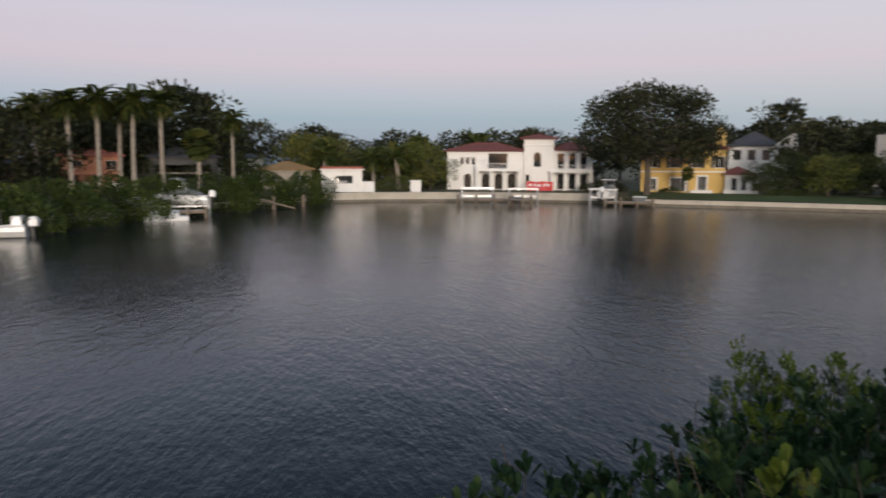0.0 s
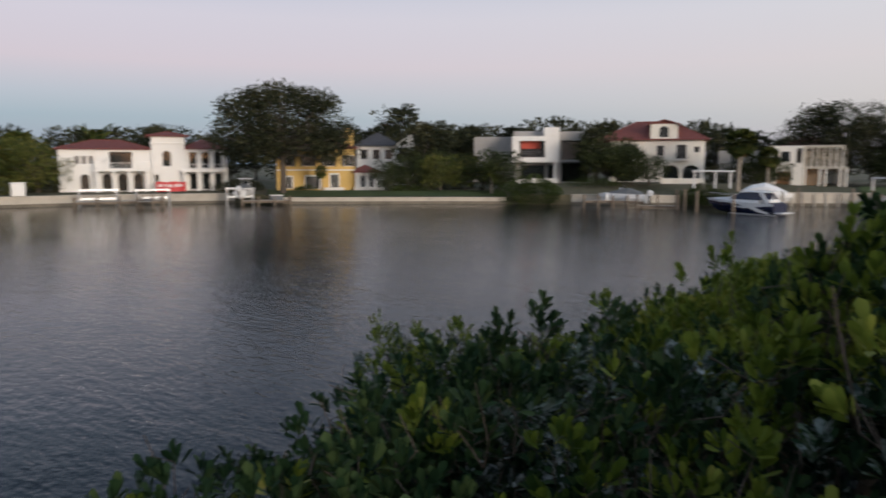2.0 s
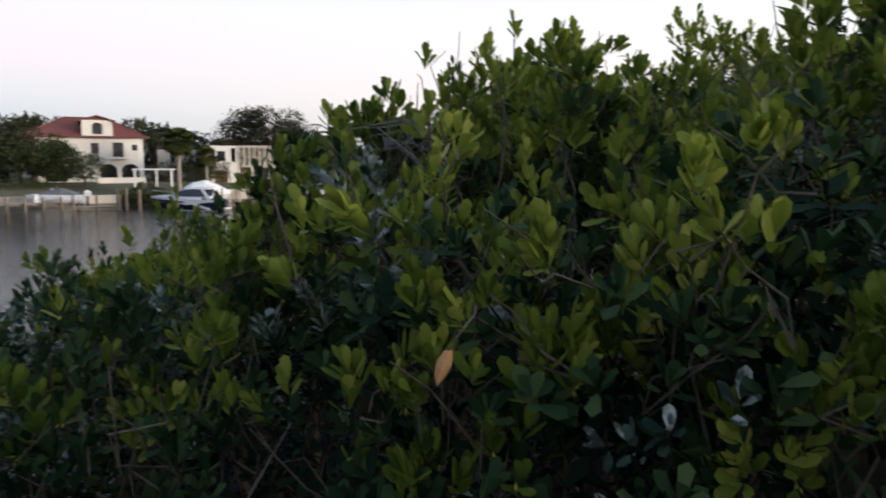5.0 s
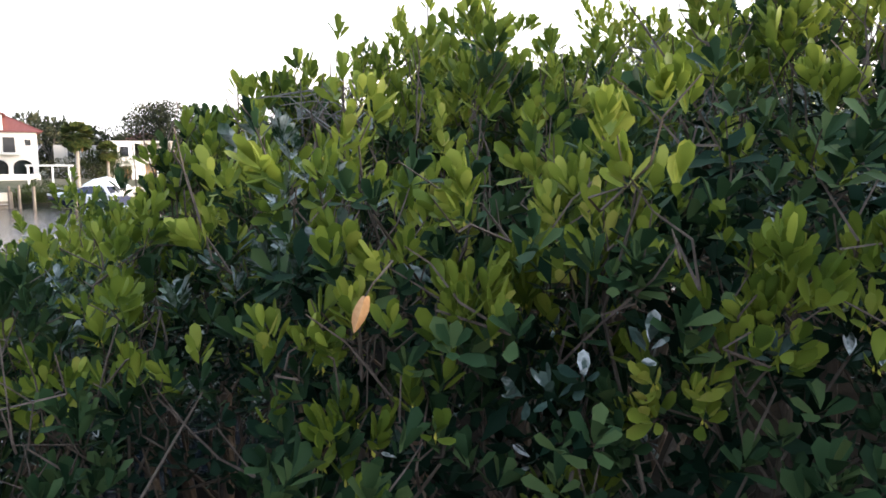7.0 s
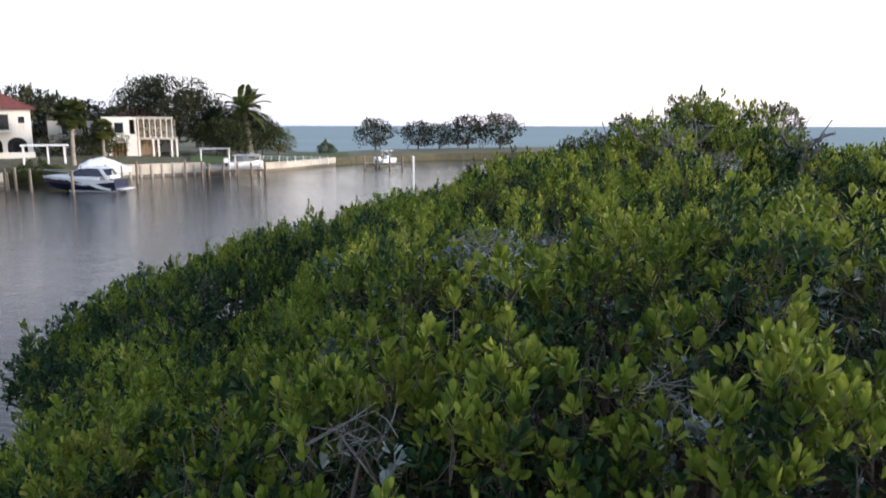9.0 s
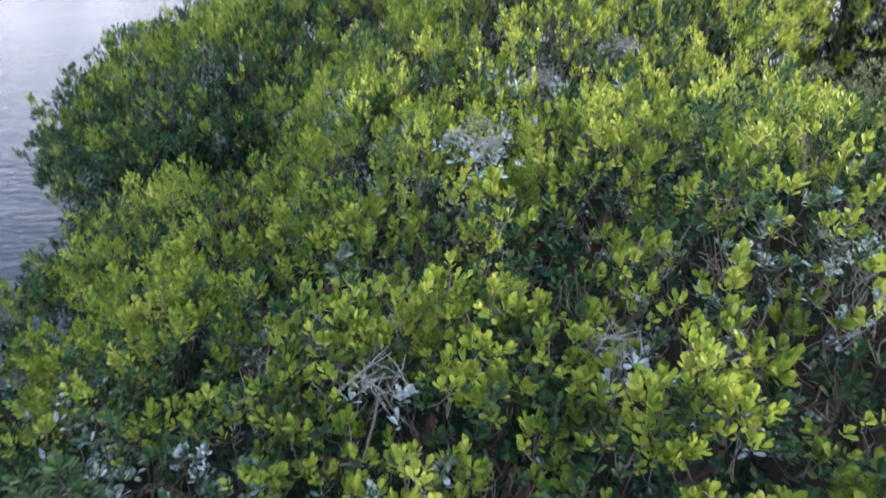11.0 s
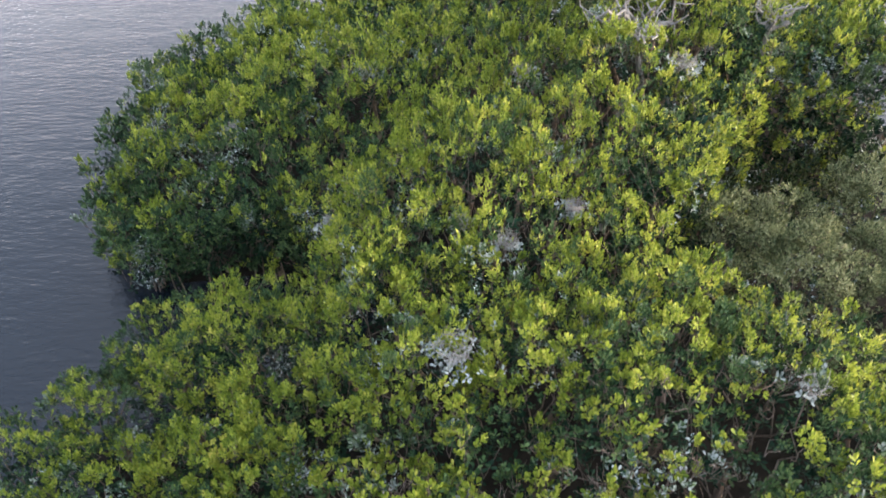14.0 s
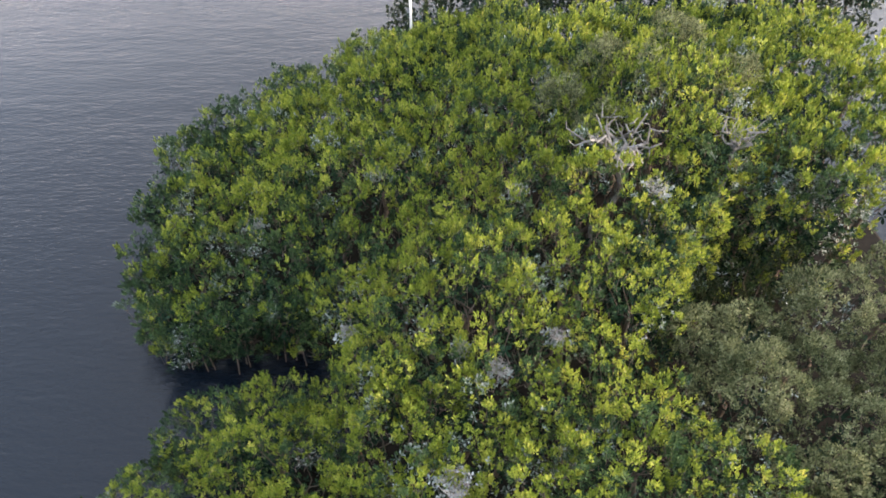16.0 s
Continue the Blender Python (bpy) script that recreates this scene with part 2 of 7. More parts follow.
M_LIME = leaf_material("garden_leaf", [(0.0, (0.034, 0.052, 0.014)), (0.6, (0.095, 0.115, 0.026)), (1.0, (0.18, 0.16, 0.045))], 0.55, 0.2, 0.0, 0.3)
M_FROND = leaf_material("palm_frond", [(0.0, (0.018, 0.034, 0.012)), (0.6, (0.060, 0.085, 0.022)), (1.0, (0.15, 0.14, 0.04))], 0.5, 0.2, 0.0, 0.5)
M_THATCH = surface("dry_frond", (0.20, 0.12, 0.05), (0.32, 0.20, 0.09), 0.85, 1.0, 9.0)
M_BARK = surface("mangrove_bark", (0.045, 0.034, 0.027), (0.14, 0.115, 0.092), 0.9, 2.0, 30.0, 0.5, 0.01, spec=0.1, stretch=(1, 1, 0.3))
M_STEM = surface("mangrove_stem", (0.055, 0.042, 0.034), (0.17, 0.135, 0.11), 0.9, 2.0, 30.0, 0.4, 0.01, spec=0.1)
M_DEAD = surface("bleached_wood", (0.08, 0.075, 0.068), (0.22, 0.21, 0.195), 0.85, 2.0, 25.0, 0.4, 0.01)
M_PALM = surface("palm_trunk", (0.20, 0.17, 0.14), (0.38, 0.34, 0.29), 0.9, 0.8, 12.0, 0.6, 0.03, stretch=(1, 1, 3))
M_TRUNK = surface("oak_bark", (0.06, 0.05, 0.042), (0.13, 0.11, 0.09), 0.9, 0.8, 9.0, 0.6, 0.04, stretch=(1, 1, 0.3))
M_WHITE = surface("white_stucco", (0.76, 0.74, 0.71), (0.84, 0.83, 0.80), 0.85, 0.3, 8.0, 0.2, 0.01, dirt=(0.5, 0.46, 0.40))
M_CREAM = surface("cream_stucco", (0.78, 0.74, 0.66), (0.85, 0.82, 0.76), 0.85, 0.3, 8.0, 0.2, 0.01, dirt=(0.46, 0.38, 0.28))
M_YELLOW = surface("yellow_stucco", (0.60, 0.40, 0.13), (0.70, 0.49, 0.18), 0.85, 0.3, 8.0, 0.2, 0.01, dirt=(0.42, 0.28, 0.10))
M_PINK = surface("coral_stucco", (0.50, 0.23, 0.14), (0.60, 0.30, 0.19), 0.85, 0.3, 8.0, 0.2, 0.01, dirt=(0.35, 0.18, 0.12))
M_GREY = surface("grey_render", (0.30, 0.29, 0.28), (0.38, 0.37, 0.355), 0.8, 0.3, 7.0, 0.15, 0.01, dirt=(0.22, 0.21, 0.2))
M_DARKGREY = surface("dark_panel", (0.06, 0.06, 0.062), (0.09, 0.088, 0.088), 0.7, 0.4, 7.0)
M_TILE = surface("red_roof_tile", (0.135, 0.038, 0.034), (0.215, 0.068, 0.054), 0.75, 0.8, 5.0, 0.7, 0.06, stretch=(3, 3, 1))
M_CORAL_TILE = surface("coral_roof_tile", (0.34, 0.10, 0.07), (0.46, 0.16, 0.11), 0.75, 0.8, 5.0, 0.7, 0.06, stretch=(3, 3, 1))
M_SHINGLE = surface("dark_shingle", (0.045, 0.045, 0.05), (0.085, 0.085, 0.095), 0.85, 0.8, 6.0, 0.5, 0.03)
M_CONCRETE = surface("seawall_concrete", (0.42, 0.38, 0.32), (0.60, 0.55, 0.47), 0.9, 0.5, 7.0, 0.4, 0.02, dirt=(0.16, 0.14, 0.11))
M_STAINED = surface("tide_stained_concrete", (0.10, 0.09, 0.07), (0.22, 0.19, 0.15), 0.8, 0.6, 7.0, 0.4, 0.02)
M_DECK = surface("weathered_planks", (0.24, 0.21, 0.18), (0.40, 0.36, 0.32), 0.85, 0.6, 9.0, 0.4, 0.02, stretch=(4, 0.6, 1))
M_PILE = surface("dock_pile", (0.13, 0.10, 0.075), (0.27, 0.22, 0.17), 0.9, 1.0, 9.0, 0.5, 0.02, stretch=(1, 1, 0.3))
M_GEL = surface("white_gelcoat", (0.74, 0.74, 0.74), (0.82, 0.82, 0.81), 0.25, 0.5, 4.0, 0.02, 0.005, spec=0.6)
M_NAVY = surface("navy_hull_paint", (0.008, 0.012, 0.035), (0.014, 0.020, 0.055), 0.2, 0.5, 4.0, 0.02, 0.005, spec=0.6)
M_CANVAS = surface("grey_canvas", (0.10, 0.11, 0.12), (0.17, 0.18, 0.19), 0.85, 0.8, 9.0, 0.4, 0.03)
M_BLACK = surface("black_metal", (0.012, 0.012, 0.013), (0.025, 0.025, 0.026), 0.45, 0.8, 9.0, 0.05, 0.005, metal=0.4)
M_STEEL = surface("galvanised_steel", (0.45, 0.46, 0.47), (0.62, 0.63, 0.64), 0.4, 0.8, 9.0, 0.05, 0.005, metal=0.8)
M_RED = surface("red_vinyl_banner", (0.50, 0.03, 0.04), (0.62, 0.06, 0.06), 0.5, 0.4, 3.0, 0.15, 0.03)
M_BLIND = surface("red_blind_cloth", (0.42, 0.07, 0.05), (0.55, 0.12, 0.09), 0.8, 0.4, 6.0, 0.1, 0.01)
M_PRINT = surface("banner_print", (0.72, 0.62, 0.62), (0.80, 0.72, 0.72), 0.5, 0.4, 3.0, 0.05, 0.01)
M_TRIM = surface("white_painted_trim", (0.72, 0.71, 0.69), (0.80, 0.79, 0.77), 0.5, 0.5, 8.0, 0.05, 0.005)
M_STUD = surface("raw_timber", (0.42, 0.22, 0.10), (0.58, 0.34, 0.17), 0.8, 0.8, 9.0, 0.3, 0.01)
M_GRASS = surface("lawn", (0.030, 0.055, 0.014), (0.070, 0.095, 0.028), 0.95, 0.15, 3.0, 0.6, 0.06)
M_GROUND = surface("garden_ground", (0.05, 0.055, 0.028), (0.13, 0.115, 0.075), 0.95, 0.08, 1.2, 0.6, 0.08)
# near-black colour stands in for the shade under the mangroves
M_SHADE_MUD = surface("shade_mud", (0.006, 0.006, 0.005), (0.018, 0.015, 0.012), 0.9, 0.5, 4.0, 0.5, 0.05, spec=0.06)
# far water: the pale matte base colour stands in for reflected sky
M_BAY = surface("bay_sky_tone", (0.23, 0.28, 0.29), (0.28, 0.325, 0.33), 0.6, 0.02, 0.3, 0.6, 0.3, spec=0.0, stretch=(0.3, 1, 1))
M_ROOM = surface("room_plaster", (0.30, 0.27, 0.23), (0.38, 0.35, 0.30), 0.9, 0.4, 5.0)
M_GUANO = surface("droppings_on_leaves", (0.04, 0.065, 0.05), (0.33, 0.36, 0.34), 0.8, 3.0, 14.0, 0.3, 0.01)
M_DRYLEAF = surface("withered_leaf", (0.42, 0.20, 0.07), (0.62, 0.34, 0.15), 0.7, 6.0, 40.0, 0.4, 0.004)


# ---- mesh helpers ----
def raw_mesh(name, verts, loops, sizes):
    me = bpy.data.meshes.new(name)
    verts = np.asarray(verts, np.float32)
    loops, sizes = np.asarray(loops, np.int32), np.asarray(sizes, np.int32)
    me.vertices.add(len(verts))
    me.vertices.foreach_set("co", verts.ravel())
    me.loops.add(len(loops))
    me.loops.foreach_set("vertex_index", loops)
    me.polygons.add(len(sizes))
    me.polygons.foreach_set("loop_start", np.concatenate([[0], np.cumsum(sizes)[:-1]]).astype(np.int32))
    me.update(calc_edges=True)
    return me


class Shape:
    """Collects faces; parts of one look end up in one mesh."""

    def __init__(self):
        self.v, self.f = [], []

    def add(self, verts, faces):
        k = len(self.v)
        self.v += [tuple(p) for p in verts]
        self.f += [tuple(k + i for i in f) for f in faces]
        return self

    def box(self, x0, x1, y0, y1, z0, z1, cut=0.0):
        if cut <= 0:
            v = [(x, y, z) for z in (z0, z1) for y in (y0, y1) for x in (x0, x1)]
            return self.add(v, [(0, 2, 3, 1), (4, 5, 7, 6), (0, 1, 5, 4), (2, 6, 7, 3), (0, 4, 6, 2), (1, 3, 7, 5)])
        c, v = cut, []
        for z, d in ((z0, c), (z0 + c, 0), (z1 - c, 0), (z1, c)):
            q = c + d
            v += [(x0 + q, y0 + d, z), (x1 - q, y0 + d, z), (x1 - d, y0 + q, z), (x1 - d, y1 - q, z), (x1 - q, y1 - d, z), (x0 + q, y1 - d, z), (x0 + d, y1 - q, z), (x0 + d, y0 + q, z)]
        f = [tuple(range(7, -1, -1)), tuple(range(24, 32))]
        for k in range(3):
            f += [(8 * k + i, 8 * k + (i + 1) % 8, 8 * k + 8 + (i + 1) % 8, 8 * k + 8 + i) for i in range(8)]
        return self.add(v, f)

    def tube(self, pts, radii, sides=6, cap=True):
        pts = [Vector(p) for p in pts]
        ring, v, f = [], [], []
        for i, p in enumerate(pts):
            d = (pts[min(i + 1, len(pts) - 1)] - pts[max(i - 1, 0)]).normalized()
            a = d.orthogonal().normalized() if i == 0 else (a - d * a.dot(d)).normalized()
            b = d.cross(a)
            r = radii[i] if hasattr(radii, "__len__") else radii
            v += [p + (a * math.cos(2 * math.pi * k / sides) + b * math.sin(2 * math.pi * k / sides)) * r for k in range(sides)]
        for i in range(len(pts) - 1):
            f += [(sides * i + k, sides * i + (k + 1) % sides, sides * i + sides + (k + 1) % sides, sides * i + sides + k) for k in range(sides)]
        if cap:
            f += [tuple(range(sides - 1, -1, -1)), tuple(range(len(v) - sides, len(v)))]
        return self.add(v, f)

    def loft(self, rings, closed=True, caps=True):
        """Rings of equal length, joined one to the next."""
        n, v, f = len(rings[0]), [p for r in rings for p in r], []
        for i in range(len(rings) - 1):
            for k in range(n if closed else n - 1):
                f.append((n * i + k, n * i + (k + 1) % n, n * (i + 1) + (k + 1) % n, n * (i + 1) + k))
        if caps:
            f += [tuple(range(n - 1, -1, -1)), tuple(range(n * (len(rings) - 1), n * len(rings)))]
        return self.add(v, f)

    def weld(self):
        """Joins corners that lie together."""
        seen, new_index, keep = {}, [], []
        for p in self.v:
            key = tuple(round(c, 4) for c in p)
            if key not in seen:
                seen[key] = len(keep)
                keep.append(p)
            new_index.append(seen[key])
        self.v, self.f = keep, [tuple(new_index[i] for i in f) for f in self.f]
        return self

    def mesh(self, name):
        me = bpy.data.meshes.new(name)
        me.from_pydata(self.v, [], self.f)
        me.update()
        return me


def part(name, shape, material, parent=None, label="", m=None):
    """One mesh object under a thing or a part."""
    me = shape.mesh(name) if isinstance(shape, Shape) else shape
    if not me.materials:
        me.materials.append(material)
    ob = new(name, me)
    if parent:
        ob.parent = parent
    if m is not None:
        ob.matrix_basis = m
    if label:
        tagged(ob, label)
    return ob


def thing(name, m, label, category, group="", kind=""):
    ob = new(name)
    ob.empty_display_size = 0.2
    ob.matrix_basis = m
    return tagged(ob, label, category, group, kind)


def spot(az, d, z=0.0):
    """A place by its bearing from the island (degrees left of +y) and its distance."""
    return Vector((-math.sin(radians(az)) * d, math.cos(radians(az)) * d, z))


def facing(az, d, z=0.0, turn=0.0):
    """There, with x to the right and y away from the island."""
    p = spot(az, d, z)
    return pose(p.x, p.y, p.z, 0, 0, az + turn)


# ---- leaves ----
LEAF_FINE = (np.array([(0, 0, 0), (0, .35, -.045), (0, .7, -.03), (0, 1, .05), (-.10, .2, .02), (-.225, .55, .04), (-.19, .86, .05), (.10, .2, .02), (.225, .55, .04), (.19, .86, .05)], float),
             [(0, 1, 5, 4), (1, 2, 6, 5), (2, 3, 6), (0, 7, 8, 1), (1, 8, 9, 2), (2, 9, 3)])
LEAF_MID = (np.array([(0, 0, 0), (0, 1, 0), (-.15, .32, .06), (-.235, .8, .08), (.15, .32, .06), (.235, .8, .08)], float), [(0, 1, 3, 2), (0, 4, 5, 1)])
LEAF_COARSE = (np.array([(0, 0, 0), (-.21, .6, .06), (0, 1, 0), (.21, .6, .06)], float), [(0, 2, 1), (0, 3, 2)])


def leaf_mesh(name, template, base, along, normal, length):
    """One mesh of many leaves, each an island of its own."""
    tv, tf = template
    side = np.cross(along, normal)
    side /= np.linalg.norm(side, axis=1, keepdims=True) + 1e-9
    up = np.cross(side, along)
    L = length[:, None, None]
    v = base[:, None, :] + L * (tv[None, :, 0, None] * side[:, None, :] + tv[None, :, 1, None] * along[:, None, :] + tv[None, :, 2, None] * up[:, None, :])
    k = len(tv)
    flat = np.array([i for f in tf for i in f])
    loops = (np.arange(len(base))[:, None] * k + flat[None, :]).ravel()
    sizes = np.tile([len(f) for f in tf], len(base))
    return raw_mesh(name, v.reshape(-1, 3), loops, sizes)


def unit(a):
    return a / (np.linalg.norm(a, axis=-1, keepdims=True) + 1e-9)


def rosettes(rng, pos, axis, count, length, spread=(30, 75), stem=0.04):
    """Leaves set in whorls about shoot tips: base, along, normal and length of each."""
    n = len(pos)
    ref = np.where(np.abs(axis[:, 2:3]) > 0.9, np.array([[1.0, 0, 0]]), np.array([[0, 0, 1.0]]))
    e1 = unit(np.cross(axis, ref))
    e2 = np.cross(axis, e1)
    ph = (np.arange(count)[None, :] * 2.4 + rng.uniform(0, 6.3, (n, 1)) + rng.normal(0, 0.2, (n, count)))[..., None]
    tilt = np.radians(np.linspace(*spread, count)[None, :] + rng.normal(0, 9, (n, count)))[..., None]
    out = e1[:, None] * np.cos(ph) + e2[:, None] * np.sin(ph)
    ax = axis[:, None]
    along = ax * np.cos(tilt) + out * np.sin(tilt)
    normal = ax * np.sin(tilt) - out * np.cos(tilt)
    base = pos[:, None] - ax * (np.linspace(0, 1, count)[None, :, None] * stem) + out * 0.008
    ln = length * rng.uniform(0.7, 1.12, (n, count)) * rng.uniform(0.85, 1.15, (n, 1))
    return base.reshape(-1, 3), unit(along.reshape(-1, 3)), unit(normal.reshape(-1, 3)), ln.ravel()


# ---- water and land ----
def water_rings(rings):
    """A flat disc or ring of water about the island."""
    v, f, seg = [], [], 48
    for r in rings:
        v += [(math.cos(2 * math.pi * k / seg) * r, 10 + math.sin(2 * math.pi * k / seg) * r, 0) for k in range(seg)]
    for i in range(len(rings) - 1):
        a, b = i * seg, (i + 1) * seg
        f += [(a + k, b + k, b + (k + 1) % seg, a + (k + 1) % seg) for k in range(seg)]
    return Shape().add(v, f)


def build_water():
    tagged(part("water", water_rings([0.02, 6, 15, 30, 60, 120, 160]), M_WATER), "calm dark blue creek water with small ripples", "water", kind="structure")
    tagged(part("bay_water", water_rings([160, 250, 500, 1000, 2000, 4600]), M_BAY), "choppy water of the open bay, sky reflection put into its pale blue-green colour", "water", kind="structure")


build_water()

# bearing and distance of the far shore line
SHORE = [(128, 50), (120, 55), (112, 67), (106, 75), (101, 83), (96, 91), (91, 101), (88.2, 107.5), (84, 110.5), (78, 111.5), (72, 111.5), (66, 110),
         (63.5, 106), (60, 104.5), (54, 104), (48, 104), (44.4, 104), (40, 103.5), (35, 103.5), (30, 105), (26, 108), (22, 111), (18, 114), (14, 117), (11, 124),
         (8, 136), (4, 146), (0, 154), (-5, 160), (-9, 164)]


def shore(az):
    pts = SHORE[::-1]
    return float(np.interp(az, [p[0] for p in pts], [p[1] for p in pts]))


def land_back(az):
    return float(np.interp(az, [-9, 4, 8, 11.5, 13.5, 15], [200, 176, 160, 158, 300, 1500]))


def ground_z(az, d):
    """Height of the far land."""
    rise = np.interp(az, [10, 14, 26, 42, 45, 63, 66, 130], [0.15, 0.4, 1.3, 1.3, 0.6, 0.6, 0.1, 0.3])
    low = np.interp(az, [43, 44.6, 63, 64], [1.45, 0.95, 0.95, 1.45])
    return low + rise * float(np.clip((d - shore(az) - 2.5) / 6, 0, 1))


def build_land():
    azs = np.arange(128, -9.1, -1.0)
    steps = [0, 0.9, 2.5, 5, 8.5, 16, 30, 60, 150, 1]
    v, f, cols = [], [], len(steps) + 1
    for az in azs:
        d0, d1 = shore(az) + 0.25, land_back(az)
        ds = [d0 + s for s in steps[:-1] if d0 + s < d1 - 1]
        ds += [d1] * (cols - 1 - len(ds))
        v.append(spot(az, d0, -0.6))
        v += [spot(az, d, ground_z(az, d) + (0.0 if k < 2 else 0.12 * noise.noise(spot(az, d) * 0.08))) for k, d in enumerate(ds)]
    for i in range(len(azs) - 1):
        for k in range(cols - 1):
            a = i * cols + k
            f.append((a, a + 1, a + cols + 1, a + cols))
    tagged(part("ground", Shape().add(v, f), M_GROUND), "low garden land of earth and thin grass on the far shore", "land", kind="structure")


build_land()


def lawn(az0, az1, depth, label):
    v, f = [], []
    n = max(2, int(abs(az0 - az1)))
    for i in range(n + 1):
        az = az0 + (az1 - az0) * i / n
        for k, d in enumerate(np.linspace(0.9, depth, 5)):
            dd = shore(az) + d
            v.append(spot(az, dd, ground_z(az, dd) + 0.13 + (0.0 if k in (0, 4) else 0.08)))
    for i in range(n):
        f += [(5 * i + k, 5 * i + k + 1, 5 * i + k + 6, 5 * i + k + 5) for k in range(4)]
    tagged(part("lawn", Shape().add(v, f), M_GRASS), label, "lawn", kind="structure")


lawn(63.5, 44.6, 9.5, "mown green lawn sloping to the seawall")
lawn(19, 7, 18, "dry green lawn on the spit by the bay")


def seawall(az0, az1, top, label, bay=2.4, pier=0.35):
    """Concrete wall with a cap, a stained foot and one pier at each bay."""
    root = thing("seawall", Matrix.Identity(4), label, "seawall", kind="structure")
    length = abs(radians(az0 - az1)) * 108
    n = max(2, int(length / bay))
    body, cap, foot = Shape(), Shape(), Shape()

    def ring(az, y0, y1, z0, z1):
        return [spot(az, shore(az) + y, z) for y, z in ((y0, z0), (y1, z0), (y1, z1), (y0, z1))]

    m = max(3, int(abs(az0 - az1)))
    azs = [az0 + (az1 - az0) * i / m for i in range(m + 1)]
    body.loft([ring(a, 0.0, 0.32, 0.42, top - 0.16) for a in azs])
    foot.loft([ring(a, -0.02, 0.34, -0.8, 0.42) for a in azs])
    cap.loft([ring(a, -0.14, 0.5, top - 0.16, top) for a in azs])
    part("wall_body", body, M_CONCRETE, root)
    part("cap", cap, M_CONCRETE, root, "pale concrete cap")
    part("foot", foot, M_STAINED, root, "dark tide-stained foot")
    if pier:
        me = Shape().box(-pier / 2, pier / 2, -0.2, 0.05, -0.8, top - 0.17, 0.03).mesh("pier")
        for i in range(n + 1):
            az = az0 + (az1 - az0) * i / n
            part("pier", me, M_CONCRETE, root, m=facing(az, shore(az), 0))


seawall(88.0, 66.0, 1.5, "pale concrete seawall with a stained foot", 6.0, 0.0)
seawall(63.2, 44.4, 1.0, "sunlit pale seawall below the lawn", 6.0, 0.0)
seawall(24.0, 18.0, 1.9, "concrete seawall with upright piers", 1.3, 0.3)
seawall(17.6, 8.0, 1.5, "low pale seawall of the spit", 6.0, 0.0)
seawall(39.2, 31.0, 1.5, "grey seawall behind the small docks", 6.0, 0.0)
seawall(112.0, 88.2, 1.2, "grey seawall in the shade of the hedge", 6.0, 0.0)

# ---- mangrove island ----
OUTLINE = [(-5.3, 0.2), (-6.9, 3.4), (-8.2, 6.2), (-10.1, 8.6), (-9.5, 10.5), (-7.4, 11.4), (-5.4, 11.8), (-3.7, 11.9), (-3.1, 13.0), (-4.6, 13.7), (-6.4, 13.3), (-8.4, 13.4), (-10.1, 15.7), (-11.0, 18.3),
           (-12.1, 21.5), (-11.9, 24.6), (-9.8, 27.2), (-7.0, 30.2), (-4.4, 31.4), (-1.8, 32.2), (3, 31.4), (8, 30.8), (14, 30.5), (19, 27), (19.5, 17), (17, 8),
           (11, 2.2), (6, -1.2), (3.2, -1.6), (2.4, -0.9), (1.6, 0.3), (-0.6, 0.9), (-2.4, -0.4)]
NEAR_TOPS = [(-3.2, 0.9, 4.5), (-2.9, 2.6, 4.75), (-2.0, 2.9, 4.75), (-1.6, 4.0, 5.1), (-0.5, 2.9, 5.6), (-2.6, 6.5, 5.1), (0.1, 2.4, 5.2), (1.4, 1.7, 5.5), (2.8, 2.2, 6.1), (-1.1, 4.6, 6.3), (-0.8, 4.6, 6.3), (-0.3, 4.4, 6.4), (0.4, 4.6, 6.25), (-3.0, 3.9, 5.05), (-3.5, 5.0, 4.8), (-5.3, 6.5, 3.7), (-4.9, 1.3, 3.45), (-4.25, 2.75, 3.85), (-4.5, 4.2, 4.2), (-5.5, 3.0, 3.4), (-6.2, 5.2, 3.5)]
MID_TOPS = [(-7.2, 8.6, 3.15), (-4.4, 9.6, 4.7), (-6.0, 8.0, 3.2), (0.5, 6.8, 6.6), (1.2, 4.4, 6.45), (1.5, 6.4, 6.8), (2.6, 5.0, 7.15), (2.4, 3.9, 6.7), (3.6, 5.6, 7.3), (5.3, 5.2, 7.1), (3.7, 7.2, 6.9), (-0.3, 11.0, 6.2), (1.7, 12.6, 7.0),
             (4.1, 13.2, 6.9), (5.9, 10.8, 5.9), (8.6, 10.2, 5.1), (11.2, 11.0, 4.9), (7.4, 7.0, 6.4), (10.8, 6.5, 5.5), (1.8, 9.8, 6.2)]
